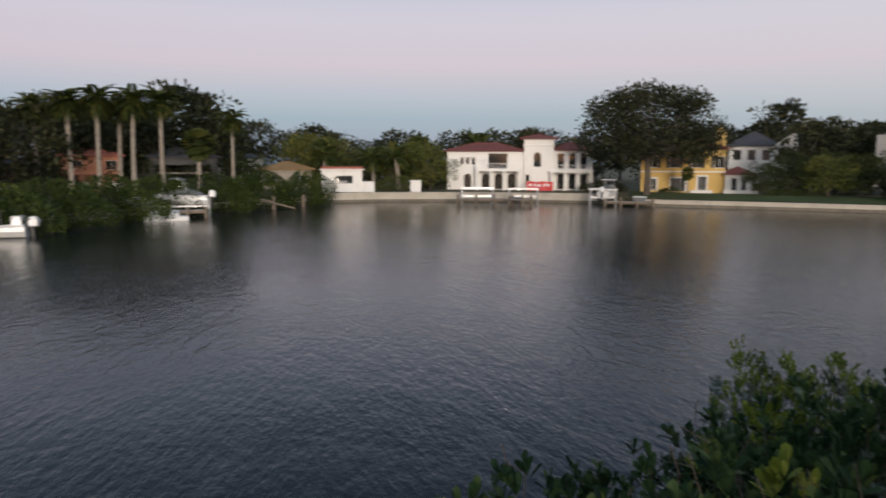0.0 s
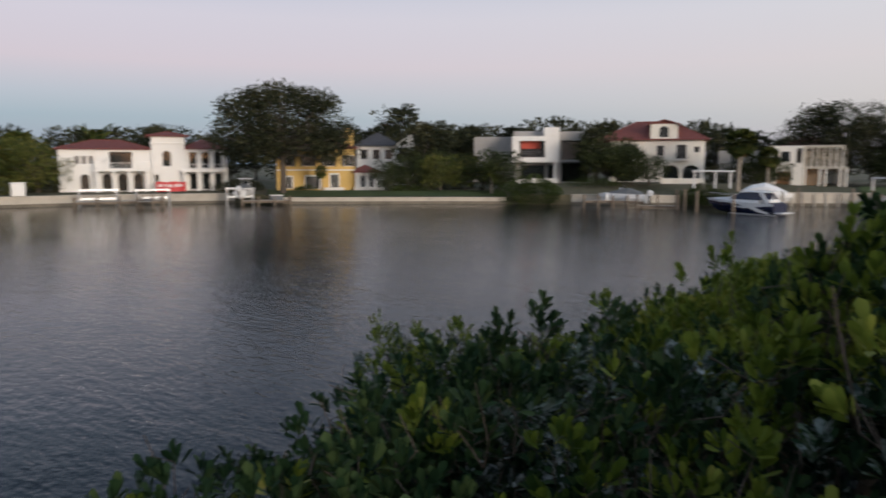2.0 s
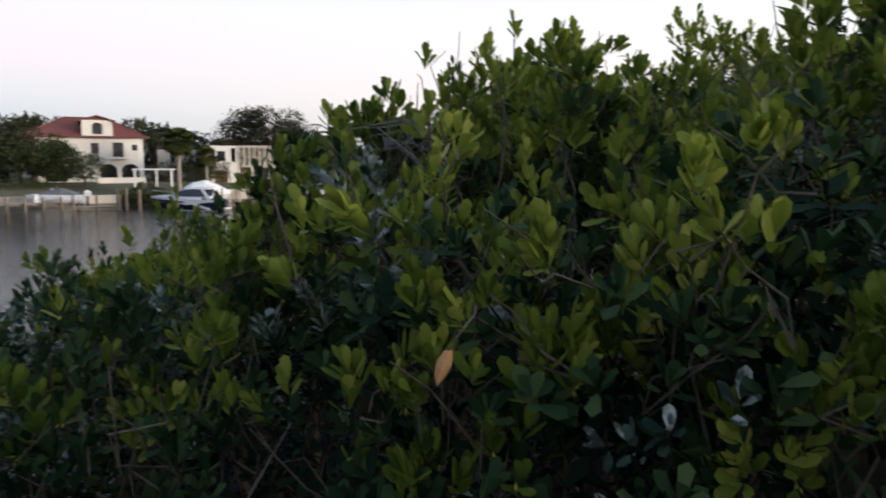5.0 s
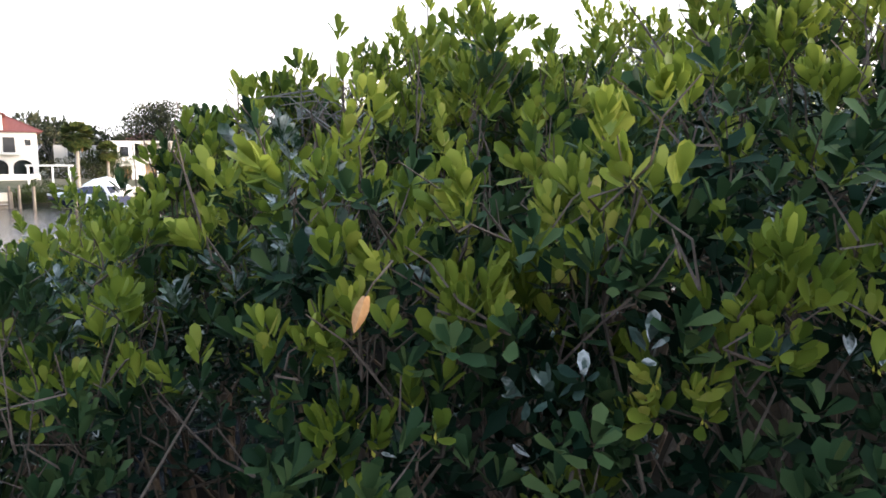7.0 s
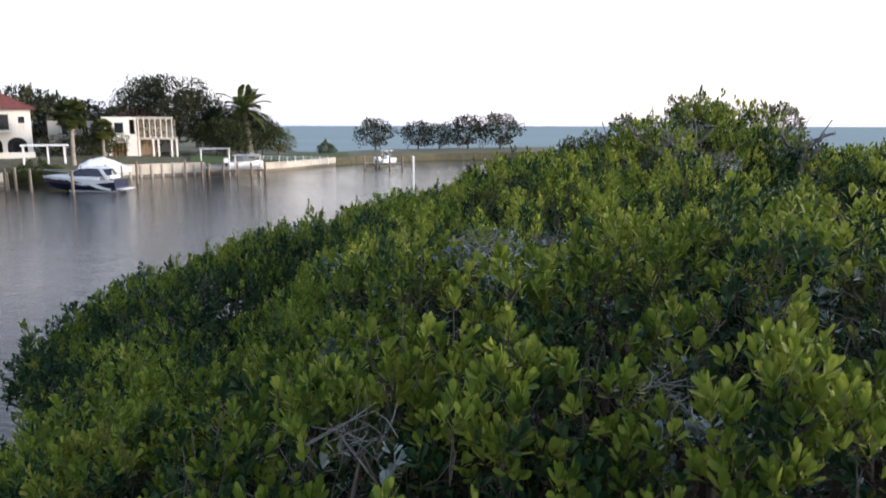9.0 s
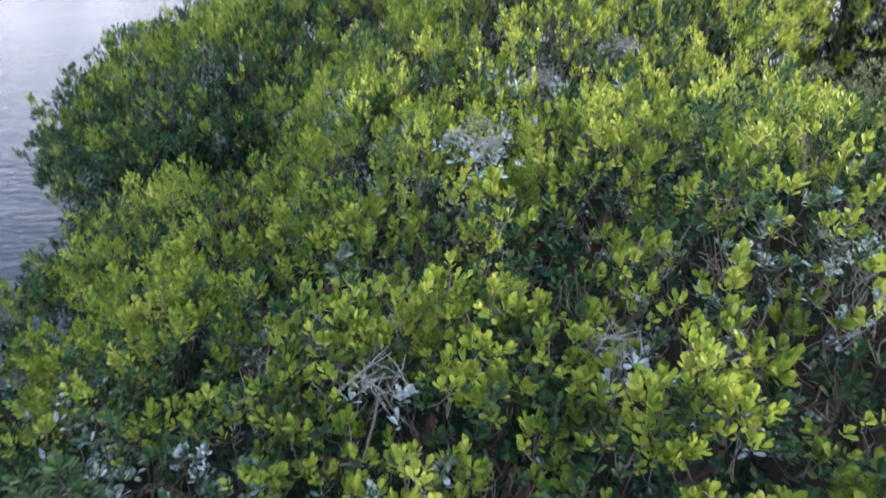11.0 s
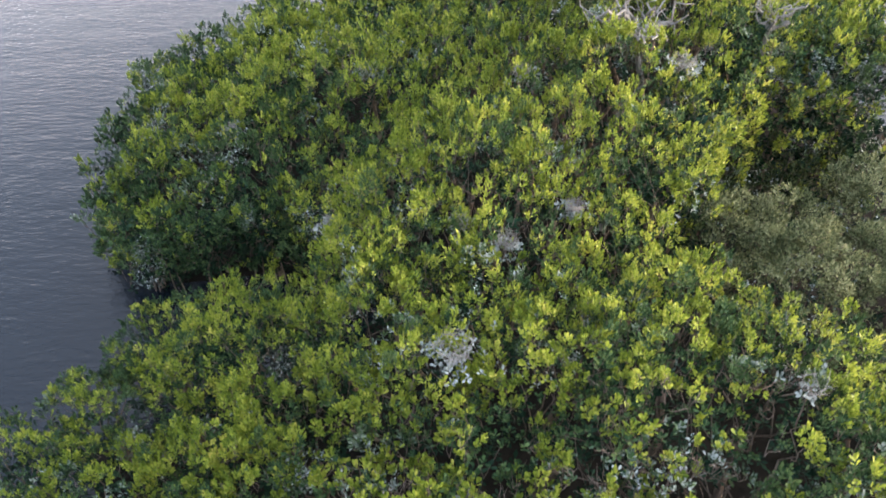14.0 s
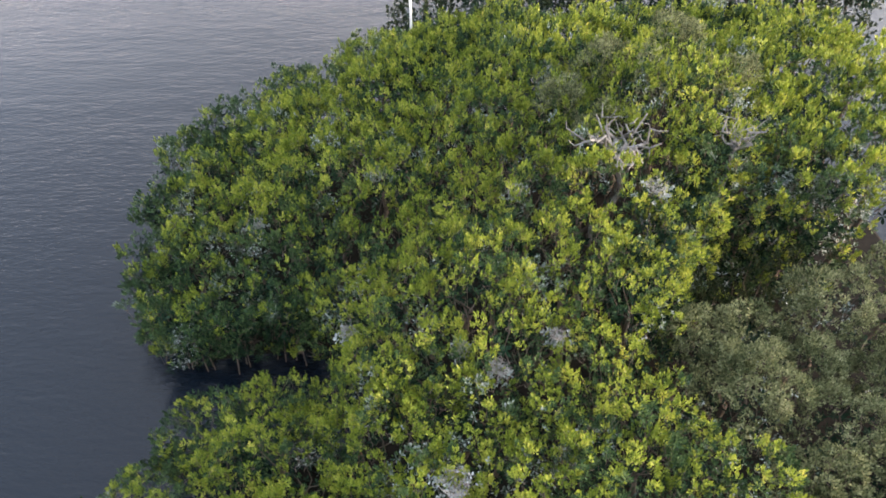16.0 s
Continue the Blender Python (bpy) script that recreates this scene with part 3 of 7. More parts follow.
BACK_TOPS = [(9.2, 15.2, 4.0), (8.4, 17.6, 7.5), (10.6, 18.0, 6.9), (5.2, 16.2, 7.5), (7.9, 20.0, 8.4), (3.0, 20.0, 6.7), (-2.1, 19.2, 5.4), (-4.7, 19.4, 4.75), (-8.0, 18.0, 3.3), (-10.6, 18.2, 2.1),
             (-5.7, 24.0, 4.0), (-8.6, 22.5, 2.9), (-1.0, 27.5, 5.0), (12.8, 18.8, 6.5), (13.8, 24.5, 6.8), (11.3, 28.0, 6.0), (4.7, 25.0, 6.6), (-5.0, 16.6, 4.4), (-7.8, 15.6, 3.1), (17.0, 20.0, 6.5), (-11.2, 21.8, 1.9), (-9.8, 25.0, 2.1), (-6.4, 28.6, 3.1), (-9.6, 16.4, 2.3), (-3.4, 30.4, 3.6), (-6.0, 10.7, 2.7), (-4.2, 11.2, 3.6), (-7.8, 10.4, 2.3), (-5.2, 15.0, 3.6), (-7.0, 14.9, 3.0)]
TOPS = np.array(NEAR_TOPS + MID_TOPS + BACK_TOPS)
EDGE = np.array(OUTLINE)
GAPS = [(8.6, 15.2, 1.0), (10.3, 15.2, 1.3)]
# openings in the canopy that show the dark inside
HOLES = [(0.95, 11.7, 0.42), (1.5, 11.4, 0.3), (2.3, 17.5, 0.6), (-2.6, 19.6, 0.5), (-2.3, 18.9, 0.35), (1.05, 4.9, 0.26), (-0.35, 4.15, 0.3), (1.75, 4.1, 0.28), (2.9, 4.4, 0.4), (7.3, 25.6, 0.6), (5.9, 14.3, 0.6),
         (4.6, 7.6, 0.3), (-2.8, 8.4, 0.35), (3.4, 10.2, 0.3), (-1.0, 14.2, 0.35), (5.0, 21.5, 0.5), (0.2, 22.4, 0.5), (-6.6, 21.0, 0.4), (3.6, 5.9, 0.3), (-4.2, 6.4, 0.3), (6.4, 9.2, 0.45), (3.0, 3.6, 0.4), (3.9, 4.6, 0.45), (2.3, 4.9, 0.28), (4.7, 5.5, 0.4), (5.3, 6.4, 0.35)]
SILVERS = [(7.9, 10.3, 1.55, 5.75), (7.0, 12.3, 0.95, 5.3), (8.6, 12.5, 1.05, 5.4), (11.3, 13.3, 1.6, 5.5), (10.3, 9.5, 1.5, 5.3), (12.6, 10.9, 1.5, 5.4), (8.9, 7.9, 1.1, 5.5), (14.2, 14.4, 1.6, 5.8),
           (12.3, 8.0, 1.4, 5.2), (10.1, 11.4, 0.9, 5.0), (13.6, 12.5, 1.2, 5.3), (10.6, 7.2, 0.9, 5.2),
           (4.4, 20.6, 1.1, 7.3), (6.0, 22.4, 1.2, 7.9), (8.4, 22.8, 1.2, 8.6), (5.3, 19.0, 0.9, 7.4), (9.8, 20.4, 1.0, 8.2), (7.0, 20.6, 0.8, 8.5)]


def canopy(x, y):
    """Height of the leaf canopy."""
    x, y = np.asarray(x, float), np.asarray(y, float)
    d2 = (x[..., None] - TOPS[:, 0]) ** 2 + (y[..., None] - TOPS[:, 1]) ** 2 + 0.25
    w = d2 ** -1.7
    return (w * TOPS[:, 2]).sum(-1) / w.sum(-1)


def edge_distance(x, y):
    """Metres inside the outline (negative outside), and the way out."""
    p, best, way, inside = np.array((x, y)), 1e9, None, False
    for i in range(len(EDGE)):
        a, b = EDGE[i], EDGE[(i + 1) % len(EDGE)]
        t = np.clip((p - a) @ (b - a) / ((b - a) @ (b - a)), 0, 1)
        q = a + t * (b - a)
        d = np.hypot(*(p - q))
        if d < best:
            best, way = d, q - p
        if (a[1] > y) != (b[1] > y) and x < a[0] + (y - a[1]) / (b[1] - a[1]) * (b[0] - a[0]):
            inside = not inside
    way = way / (np.hypot(*way) + 1e-9)
    return (best, way) if inside else (-best, -way)


def is_silver(x, y):
    return math.hypot((x - 10.2) / 1.15, y - 10.4) < 3.9 or math.hypot(x - 14.2, y - 14.5) < 2.2


def shade_share(p):
    """Share of dark leaves, partly mature growth and partly shade put into colour: high on the low western shore, low
    in the sunlit heart of the island.
    """
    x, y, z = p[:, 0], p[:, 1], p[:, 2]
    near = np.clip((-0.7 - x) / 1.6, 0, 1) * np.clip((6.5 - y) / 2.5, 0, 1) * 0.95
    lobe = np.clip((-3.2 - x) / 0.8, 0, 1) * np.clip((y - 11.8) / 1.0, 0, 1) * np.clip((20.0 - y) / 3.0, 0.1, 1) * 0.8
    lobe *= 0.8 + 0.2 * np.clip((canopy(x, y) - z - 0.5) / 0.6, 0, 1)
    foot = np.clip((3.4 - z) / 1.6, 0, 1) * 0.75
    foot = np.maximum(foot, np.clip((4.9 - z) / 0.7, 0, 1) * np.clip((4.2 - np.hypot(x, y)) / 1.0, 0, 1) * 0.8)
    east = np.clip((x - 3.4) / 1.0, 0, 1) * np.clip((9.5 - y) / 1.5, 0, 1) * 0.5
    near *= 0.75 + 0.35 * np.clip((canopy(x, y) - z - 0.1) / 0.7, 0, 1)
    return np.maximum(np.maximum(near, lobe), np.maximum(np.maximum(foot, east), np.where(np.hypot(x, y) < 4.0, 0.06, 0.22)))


def crooked(rng, a, b, steps, wobble):
    a, b = np.array(a, float), np.array(b, float)
    pts = [a + (b - a) * i / steps for i in range(steps + 1)]
    ln = np.linalg.norm(b - a)
    return [p + (rng.normal(0, wobble * ln, 3) if 0 < i < steps else 0) for i, p in enumerate(pts)]


def tuft_shoots(rng, centre, lead, wide, tall, each):
    """Shoots gathered in domed tufts: their tips, their directions and the tuft that each belongs to."""
    own = np.repeat(np.arange(len(centre)), np.maximum(3, rng.poisson(each, len(centre))))
    n = len(own)
    ref = np.where(np.abs(lead[:, 2:3]) > 0.9, np.array([[1.0, 0, 0]]), np.array([[0, 0, 1.0]]))
    e1 = unit(np.cross(lead, ref))
    e2 = np.cross(lead, e1)
    a, q = rng.uniform(0, 2 * math.pi, (n, 1)), np.sqrt(rng.random((n, 1)))
    out = e1[own] * np.cos(a) + e2[own] * np.sin(a)
    pos = centre[own] + out * q * wide[own, None] + lead[own] * (tall[own, None] * (1 - q ** 2) - rng.uniform(0, 0.12, (n, 1)))
    axes = unit(lead[own] * 0.8 + out * q * 0.7 + np.array((0, 0, 0.3)) + rng.normal(0, 0.12, (n, 3)))
    return pos, axes, own


def mangrove(index, cx, cy, r, edge, way, dark=False, height=0.0, silver=False):
    """Trunk, limbs and three layers of leaves: lime shoots in upright tufts, darker whorls below them, old leaves
    inside with shade put into their colour.
    """
    rng = np.random.default_rng(100 + index)
    top = (height or float(canopy(cx, cy))) + rng.normal(0, 0.08)
    far = math.hypot(cx, cy)
    near = far < 6.3
    if near:
        template, density, each, count, size, spread, stem = LEAF_FINE if far < 4.4 else LEAF_MID, 8.5, 5, 7, 0.104, (5, 50), 0.075
    elif far < 15:
        template, density, each, count, size, spread, stem = LEAF_MID if far < 8 else LEAF_COARSE, 6.2, 10, 8, 0.098, (8, 52), 0.13
    elif far < 21:
        template, density, each, count, size, spread, stem = LEAF_COARSE, 5.4, 9, 7, 0.118, (8, 52), 0.14
    else:
        template, density, each, count, size, spread, stem = LEAF_COARSE, 5.0, 8, 6, 0.145, (8, 52), 0.16
    if silver:
        template, density, each, count, size, spread, stem = LEAF_COARSE, 4.2, 36, 7, 0.095, (15, 70), 0.10
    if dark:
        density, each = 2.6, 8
    sparse = 0.25 if cy < -2 else 0.6 if cy > 33 or cx > 13 else 1.0
    if sparse < 1:
        density, size = density * sparse, size * (1.25 if sparse > 0.5 else 1.8)
    shift = np.array((cx, cy, 0.0))

    def dome(x, y):
        rho = np.clip(np.hypot(x - cx, y - cy) / r, 0, 1.3)
        if silver:
            return top - 1.25 * rho ** 2.4 - 0.3 + 0.12 * np.sin(4.1 * x + index) * np.sin(3.7 * y)
        return top + canopy(x, y) - canopy(cx, cy) - 0.7 * rho ** 3 - 0.25 + 0.16 * np.sin(2.9 * x + 0.9 * y) * np.sin(2.6 * y - 0.7 * x)

    def disc(n):
        rho, th = np.sqrt(rng.random(n)), rng.uniform(0, 2 * math.pi, n)
        reach = r * (1 + 0.14 * np.sin(3 * th + index) + 0.10 * np.sin(5 * th + 2.1 * index))
        return cx + rho * reach * np.cos(th), cy + rho * reach * np.sin(th)

    # tufts of young shoots
    k = int(density * math.pi * r * r * 1.1)
    tx, ty = disc(k)
    centre = np.stack([tx, ty, dome(tx, ty) + rng.uniform(-0.30, 0.10, k)], 1)
    lead = np.stack([(tx - cx) / r * (0.9 if silver else 0.25), (ty - cy) / r * (0.9 if silver else 0.25), np.ones(k)], 1)
    lead = unit(lead + rng.normal(0, 0.08, (k, 3)))
    wide = rng.uniform(0.28, 0.46, k) if silver else rng.uniform(0.12, 0.22, k) if near else rng.uniform(0.15, 0.30, k)
    tall = rng.uniform(0.16, 0.34, k) if silver else rng.uniform(0.05, 0.26, k) if near else rng.uniform(0.16, 0.55, k)
    low_pos, low_axes = [], []
    # whorls below and between the tufts
    n1 = int((24 if near or silver else 17 if far < 15 else 13 if far < 21 else 9) * math.pi * r * r * sparse)
    x1, y1 = disc(n1)
    low_pos.append(np.stack([x1, y1, dome(x1, y1) - rng.uniform(0.15, 0.75, n1)], 1))
    low_axes.append(unit(np.stack([(x1 - cx) / r * 0.4, (y1 - cy) / r * 0.4, np.ones(n1)], 1) + rng.normal(0, 0.25, (n1, 3))))
    # the skirt of trees that stand at the water
    if edge < 2.1:
        a0, h = math.atan2(way[1], way[0]), top - 1.1
        for kind in range(2):
            n2 = int(((5.5 if near else 4.2) if kind == 0 else 17) * (0.5 if dark else 1.0) * 2.3 * r * h * sparse)
            t2, u = a0 + rng.uniform(-1.75, 1.75, n2), rng.random(n2)
            zz = 0.8 + u * h
            swell = 0.5 + 0.5 * np.sin(zz * 4.2 + 3 * np.sin(2.5 * t2 + index)) * np.sin(4.0 * t2 + 1.7 * index + 1.3 * zz)
            bulge = r * (0.74 + 0.24 * np.sin(u * 2.6 + 0.3)) + 0.36 * swell + rng.normal(0, 0.06, n2) - (0.28 if kind else 0.12)
            keep = (zz > 0.8 + 0.4 * np.sin(4 * t2 + index) ** 2) & ((kind == 1) | (rng.random(n2) < 0.35 + 0.65 * swell))
            p = np.stack([cx + bulge * np.cos(t2), cy + bulge * np.sin(t2), zz], 1)[keep]
            x = unit(np.stack([np.cos(t2) * 0.6, np.sin(t2) * 0.6, np.full(n2, 0.9)], 1) + rng.normal(0, 0.15, (n2, 3)))[keep]
            if kind == 0:
                m = len(p)
                centre, lead = np.concatenate([centre, p]), np.concatenate([lead, x])
                wide = np.concatenate([wide, rng.uniform(0.10, 0.2, m) if near else rng.uniform(0.16, 0.28, m)])
                tall = np.concatenate([tall, rng.uniform(0.08, 0.24, m) if near else rng.uniform(0.14, 0.36, m)])
            else:
                low_pos.append(p), low_axes.append(x)
    pos, axes, own = tuft_shoots(rng, centre, lead, wide, tall, each)
    dimmed = (rng.random(len(centre)) < shade_share(centre))[own]
    low_pos, low_axes = np.concatenate(low_pos), np.concatenate(low_axes)
    ok, ok_low = open_air(pos) & unbroken(pos), open_air(low_pos) & unbroken(low_pos)
    pos, axes, dimmed, low_pos, low_axes = pos[ok], axes[ok], dimmed[ok], low_pos[ok_low], low_axes[ok_low]
    # single shoots that stand clear of the rest
    pick = rng.choice(len(pos), min(len(pos), int(1.8 * r * r) + 1), replace=False)
    tips = pos[pick] + np.stack([rng.normal(0, 0.05, len(pick)), rng.normal(0, 0.05, len(pick)), rng.uniform(0.04, 0.4 if 4.4 < far < 5.0 and -1.5 < cx < 0.3 else 0.13 if near else 0.2, len(pick))], 1)
    tips = tips[np.hypot(tips[:, 0] - 0.15, tips[:, 1]) > 3.2]
    stems = tips - np.array((0, 0, 0.4))
    dark_pos, dark_axes = np.zeros((0, 3)), np.zeros((0, 3))
    if not silver and not dark:
        # these tufts carry dark mature leaves, partly to put shade into the colour
        dark_pos, dark_axes = pos[dimmed], axes[dimmed]
        pos, axes = pos[~dimmed], axes[~dimmed]
        tip_axes = unit(np.array([[0, 0, 1.0]]) + rng.normal(0, 0.12, (len(tips), 3)))
        if near and cx < -2:
            dark_pos, dark_axes = np.concatenate([dark_pos, tips]), np.concatenate([dark_axes, tip_axes])
        else:
            pos, axes = np.concatenate([pos, tips]), np.concatenate([axes, tip_axes])

    label = ("grey-green bushy mangrove with small silvery leaves" if silver else
             "dense dark mangrove hanging over the water" if edge < 1.95 or dark else "mangrove tree with tufts of glossy yellow-green leaves")
    root = thing("silver_mangrove" if silver else "mangrove_tree", pose(cx, cy, 0), label, "tree", "mangroves of the island")
    young, middle, old = (M_SILVER, M_SILVER, M_OLD_SHADE) if silver else (M_DARK, M_DARK, M_OLD_SHADE) if dark else (M_LEAF, M_MIDDLE, M_OLD_SHADE)

    def layer(name, template, p, ax, count, size, spread, stem, material, label=""):
        if len(p):
            ob = part(name, leaf_mesh(name, template, *shifted(rosettes(rng, p, ax, count, size, spread, stem), shift)), material, root, label)
            tagged(ob, kind="stuff")

    inner = LEAF_MID if near else LEAF_COARSE
    layer("young_leaves", template, pos, axes, count, size, spread, stem, young)
    splashed = np.zeros(len(low_pos), bool)
    if near and not silver:
        # patches low in the crown that the droppings have whitened, and buds hanging under the shoots
        blot = np.sin(3.1 * low_pos[:, 0] + 1.2 * index) * np.sin(2.7 * low_pos[:, 2] + 1.9 * low_pos[:, 1]) + rng.normal(0, 0.25, len(low_pos))
        splashed = (blot > 0.66) & (low_pos[:, 2] < np.minimum(canopy(low_pos[:, 0], low_pos[:, 1]) - 0.6, 4.85))
        layer("splashed_leaves", LEAF_FINE, low_pos[splashed], low_axes[splashed], 6, size * 0.85, (15, 75), 0.06, M_SPLASHED, "grey-green leaves splashed with white droppings")
        bearing = rng.random(len(pos)) < 0.3
        layer("bud_cluster", LEAF_COARSE, pos[bearing] - axes[bearing] * 0.06, unit(np.array([[0, 0, -1.0]]) + rng.normal(0, 0.2, (bearing.sum(), 3))), 4, 0.028, (8, 50), 0.012, M_BUD, "small yellow buds hanging below the leaves")
    low_pos, low_axes = low_pos[~splashed], low_axes[~splashed]
    layer("dark_leaves", inner, dark_pos, dark_axes, count, size * 1.05, spread, stem, middle, "dark green leaves in upright tufts, partly standing in for shade")
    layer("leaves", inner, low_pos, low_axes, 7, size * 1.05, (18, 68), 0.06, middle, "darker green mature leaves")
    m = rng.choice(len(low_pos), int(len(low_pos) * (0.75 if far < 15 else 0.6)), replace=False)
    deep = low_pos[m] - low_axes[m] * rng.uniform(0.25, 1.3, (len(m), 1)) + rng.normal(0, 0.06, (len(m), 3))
    # added dark leaves fill shore crowns, inside shade put into their colour
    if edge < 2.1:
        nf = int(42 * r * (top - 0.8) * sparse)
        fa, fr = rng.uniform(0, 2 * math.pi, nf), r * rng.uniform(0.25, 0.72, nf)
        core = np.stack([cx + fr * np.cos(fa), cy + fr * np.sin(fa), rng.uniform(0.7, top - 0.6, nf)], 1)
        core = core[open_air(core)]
        layer("inner_shade_leaves", LEAF_COARSE, core, unit(rng.normal(0, 0.6, core.shape) + np.array((0, 0, 0.6))), 5, size * 1.5, (40, 100), 0.04, old, "added leaves inside the crown, its shade put into their dark colour")
    layer("old_shade_leaves", inner, deep, unit(low_axes[m] + rng.normal(0, 0.45, (len(m), 3))), 6, size * (1.1 if near else 1.6), (45, 105), 0.04, old, "old leaves whitened by droppings, the inside shade put into their dark colour")

    # trunk, roots and limbs
    wood = Shape()
    crown_z = max(0.9, top - 2.1)
    trunk = [np.array(p) - shift for p in crooked(rng, (cx + rng.normal(0, .2), cy + rng.normal(0, .2), -0.5), (cx, cy, crown_z), 4, 0.04)]
    part("trunk", Shape().tube(trunk, np.linspace(0.11, 0.06, 5), 7), M_BARK, root)
    limbs = 11 if near else 9 if far < 15 else 5
    for q in low_pos[rng.choice(len(low_pos), limbs, replace=False)]:
        pts = crooked(rng, trunk[rng.integers(2, 5)], q - shift - np.array((0, 0, 0.05)), 5, 0.075 if near else 0.045)
        wood.tube(pts, np.linspace(0.013, 0.005, 6) if near else np.linspace(0.022, 0.008, 6), 5 if near else 4)
    for b, a in zip(tips - shift, stems - shift):
        wood.tube([a, (a + b) / 2, b], [0.007, 0.006, 0.005], 3)
    tagged(part("branchwork", wood, M_BARK, root, "crooked grey branches"), kind="stuff")
    # bare stems that carry the tufts
    if far < 24 and not dark:
        bare = Shape()
        for c, l in zip(centre[open_air(centre)], lead[open_air(centre)]):
            c = c - shift
            foot = c - l * rng.uniform(0.2, 0.45) + rng.normal(0, 0.08, 3)
            for _ in range(2 if far < 15 else 1):
                e = c + l * rng.uniform(0.0, 0.12) + rng.normal(0, 0.10, 3)
                bend = rng.normal(0, 0.05, (2, 3))
                bare.tube([foot, foot * 0.65 + e * 0.35 + bend[0], foot * 0.3 + e * 0.7 + bend[1], e], [0.006, 0.005, 0.004, 0.003] if far < 15 else [0.010, 0.009, 0.007, 0.005], 3, False)
        tagged(part("twigwork", bare, M_STEM, root, "bare grey-brown stems between the leaves"), kind="stuff")
    if edge < 2.1:
        roots = Shape()
        for _ in range(7):
            a = math.atan2(way[1], way[0]) + rng.uniform(-1.5, 1.5)
            o = np.array((math.cos(a), math.sin(a), 0)) * rng.uniform(0.5, 1.3)
            roots.tube([np.array((0, 0, 1.2)) + o * 0.1, o * 0.7 + np.array((0, 0, 0.95)), o + np.array((0, 0, -0.4))], [0.035, 0.03, 0.022], 5)
        tagged(part("rootwork", roots, M_BARK, root, "arched prop roots standing in the water"), kind="stuff")
    return root


def unbroken(p):
    """False inside the openings of the canopy."""
    keep = np.ones(len(p), bool)
    depth = canopy(p[:, 0], p[:, 1]) - p[:, 2]
    for x, y, r in HOLES:
        ragged = r * (1 + 0.25 * np.sin(3 * np.arctan2(p[:, 1] - y, p[:, 0] - x) + 5 * x))
        keep &= (np.hypot(p[:, 0] - x, p[:, 1] - y) > ragged) | (depth > 1.7)
    g = np.sin(1.9 * p[:, 0] + 1.3 * np.sin(0.8 * p[:, 1])) * np.sin(2.1 * p[:, 1] + 1.1 * np.sin(0.9 * p[:, 0]) + 0.7)
    return keep & ((g < 0.86) | (depth > 1.0) | (p[:, 2] < 2.5))


def open_air(p):
    """Keeps a clearing free of leaves at the edge of the island, wider on its western side."""
    x, y = p[:, 0] - 0.15, p[:, 1]
    return np.hypot(x, y) > np.where((x < -0.24 * y) & (y > 0), 2.8, np.where(np.abs(x) < 0.5 * y, 1.95, 1.4))


def shifted(leaves, shift):
    return (leaves[0] - shift, *leaves[1:])


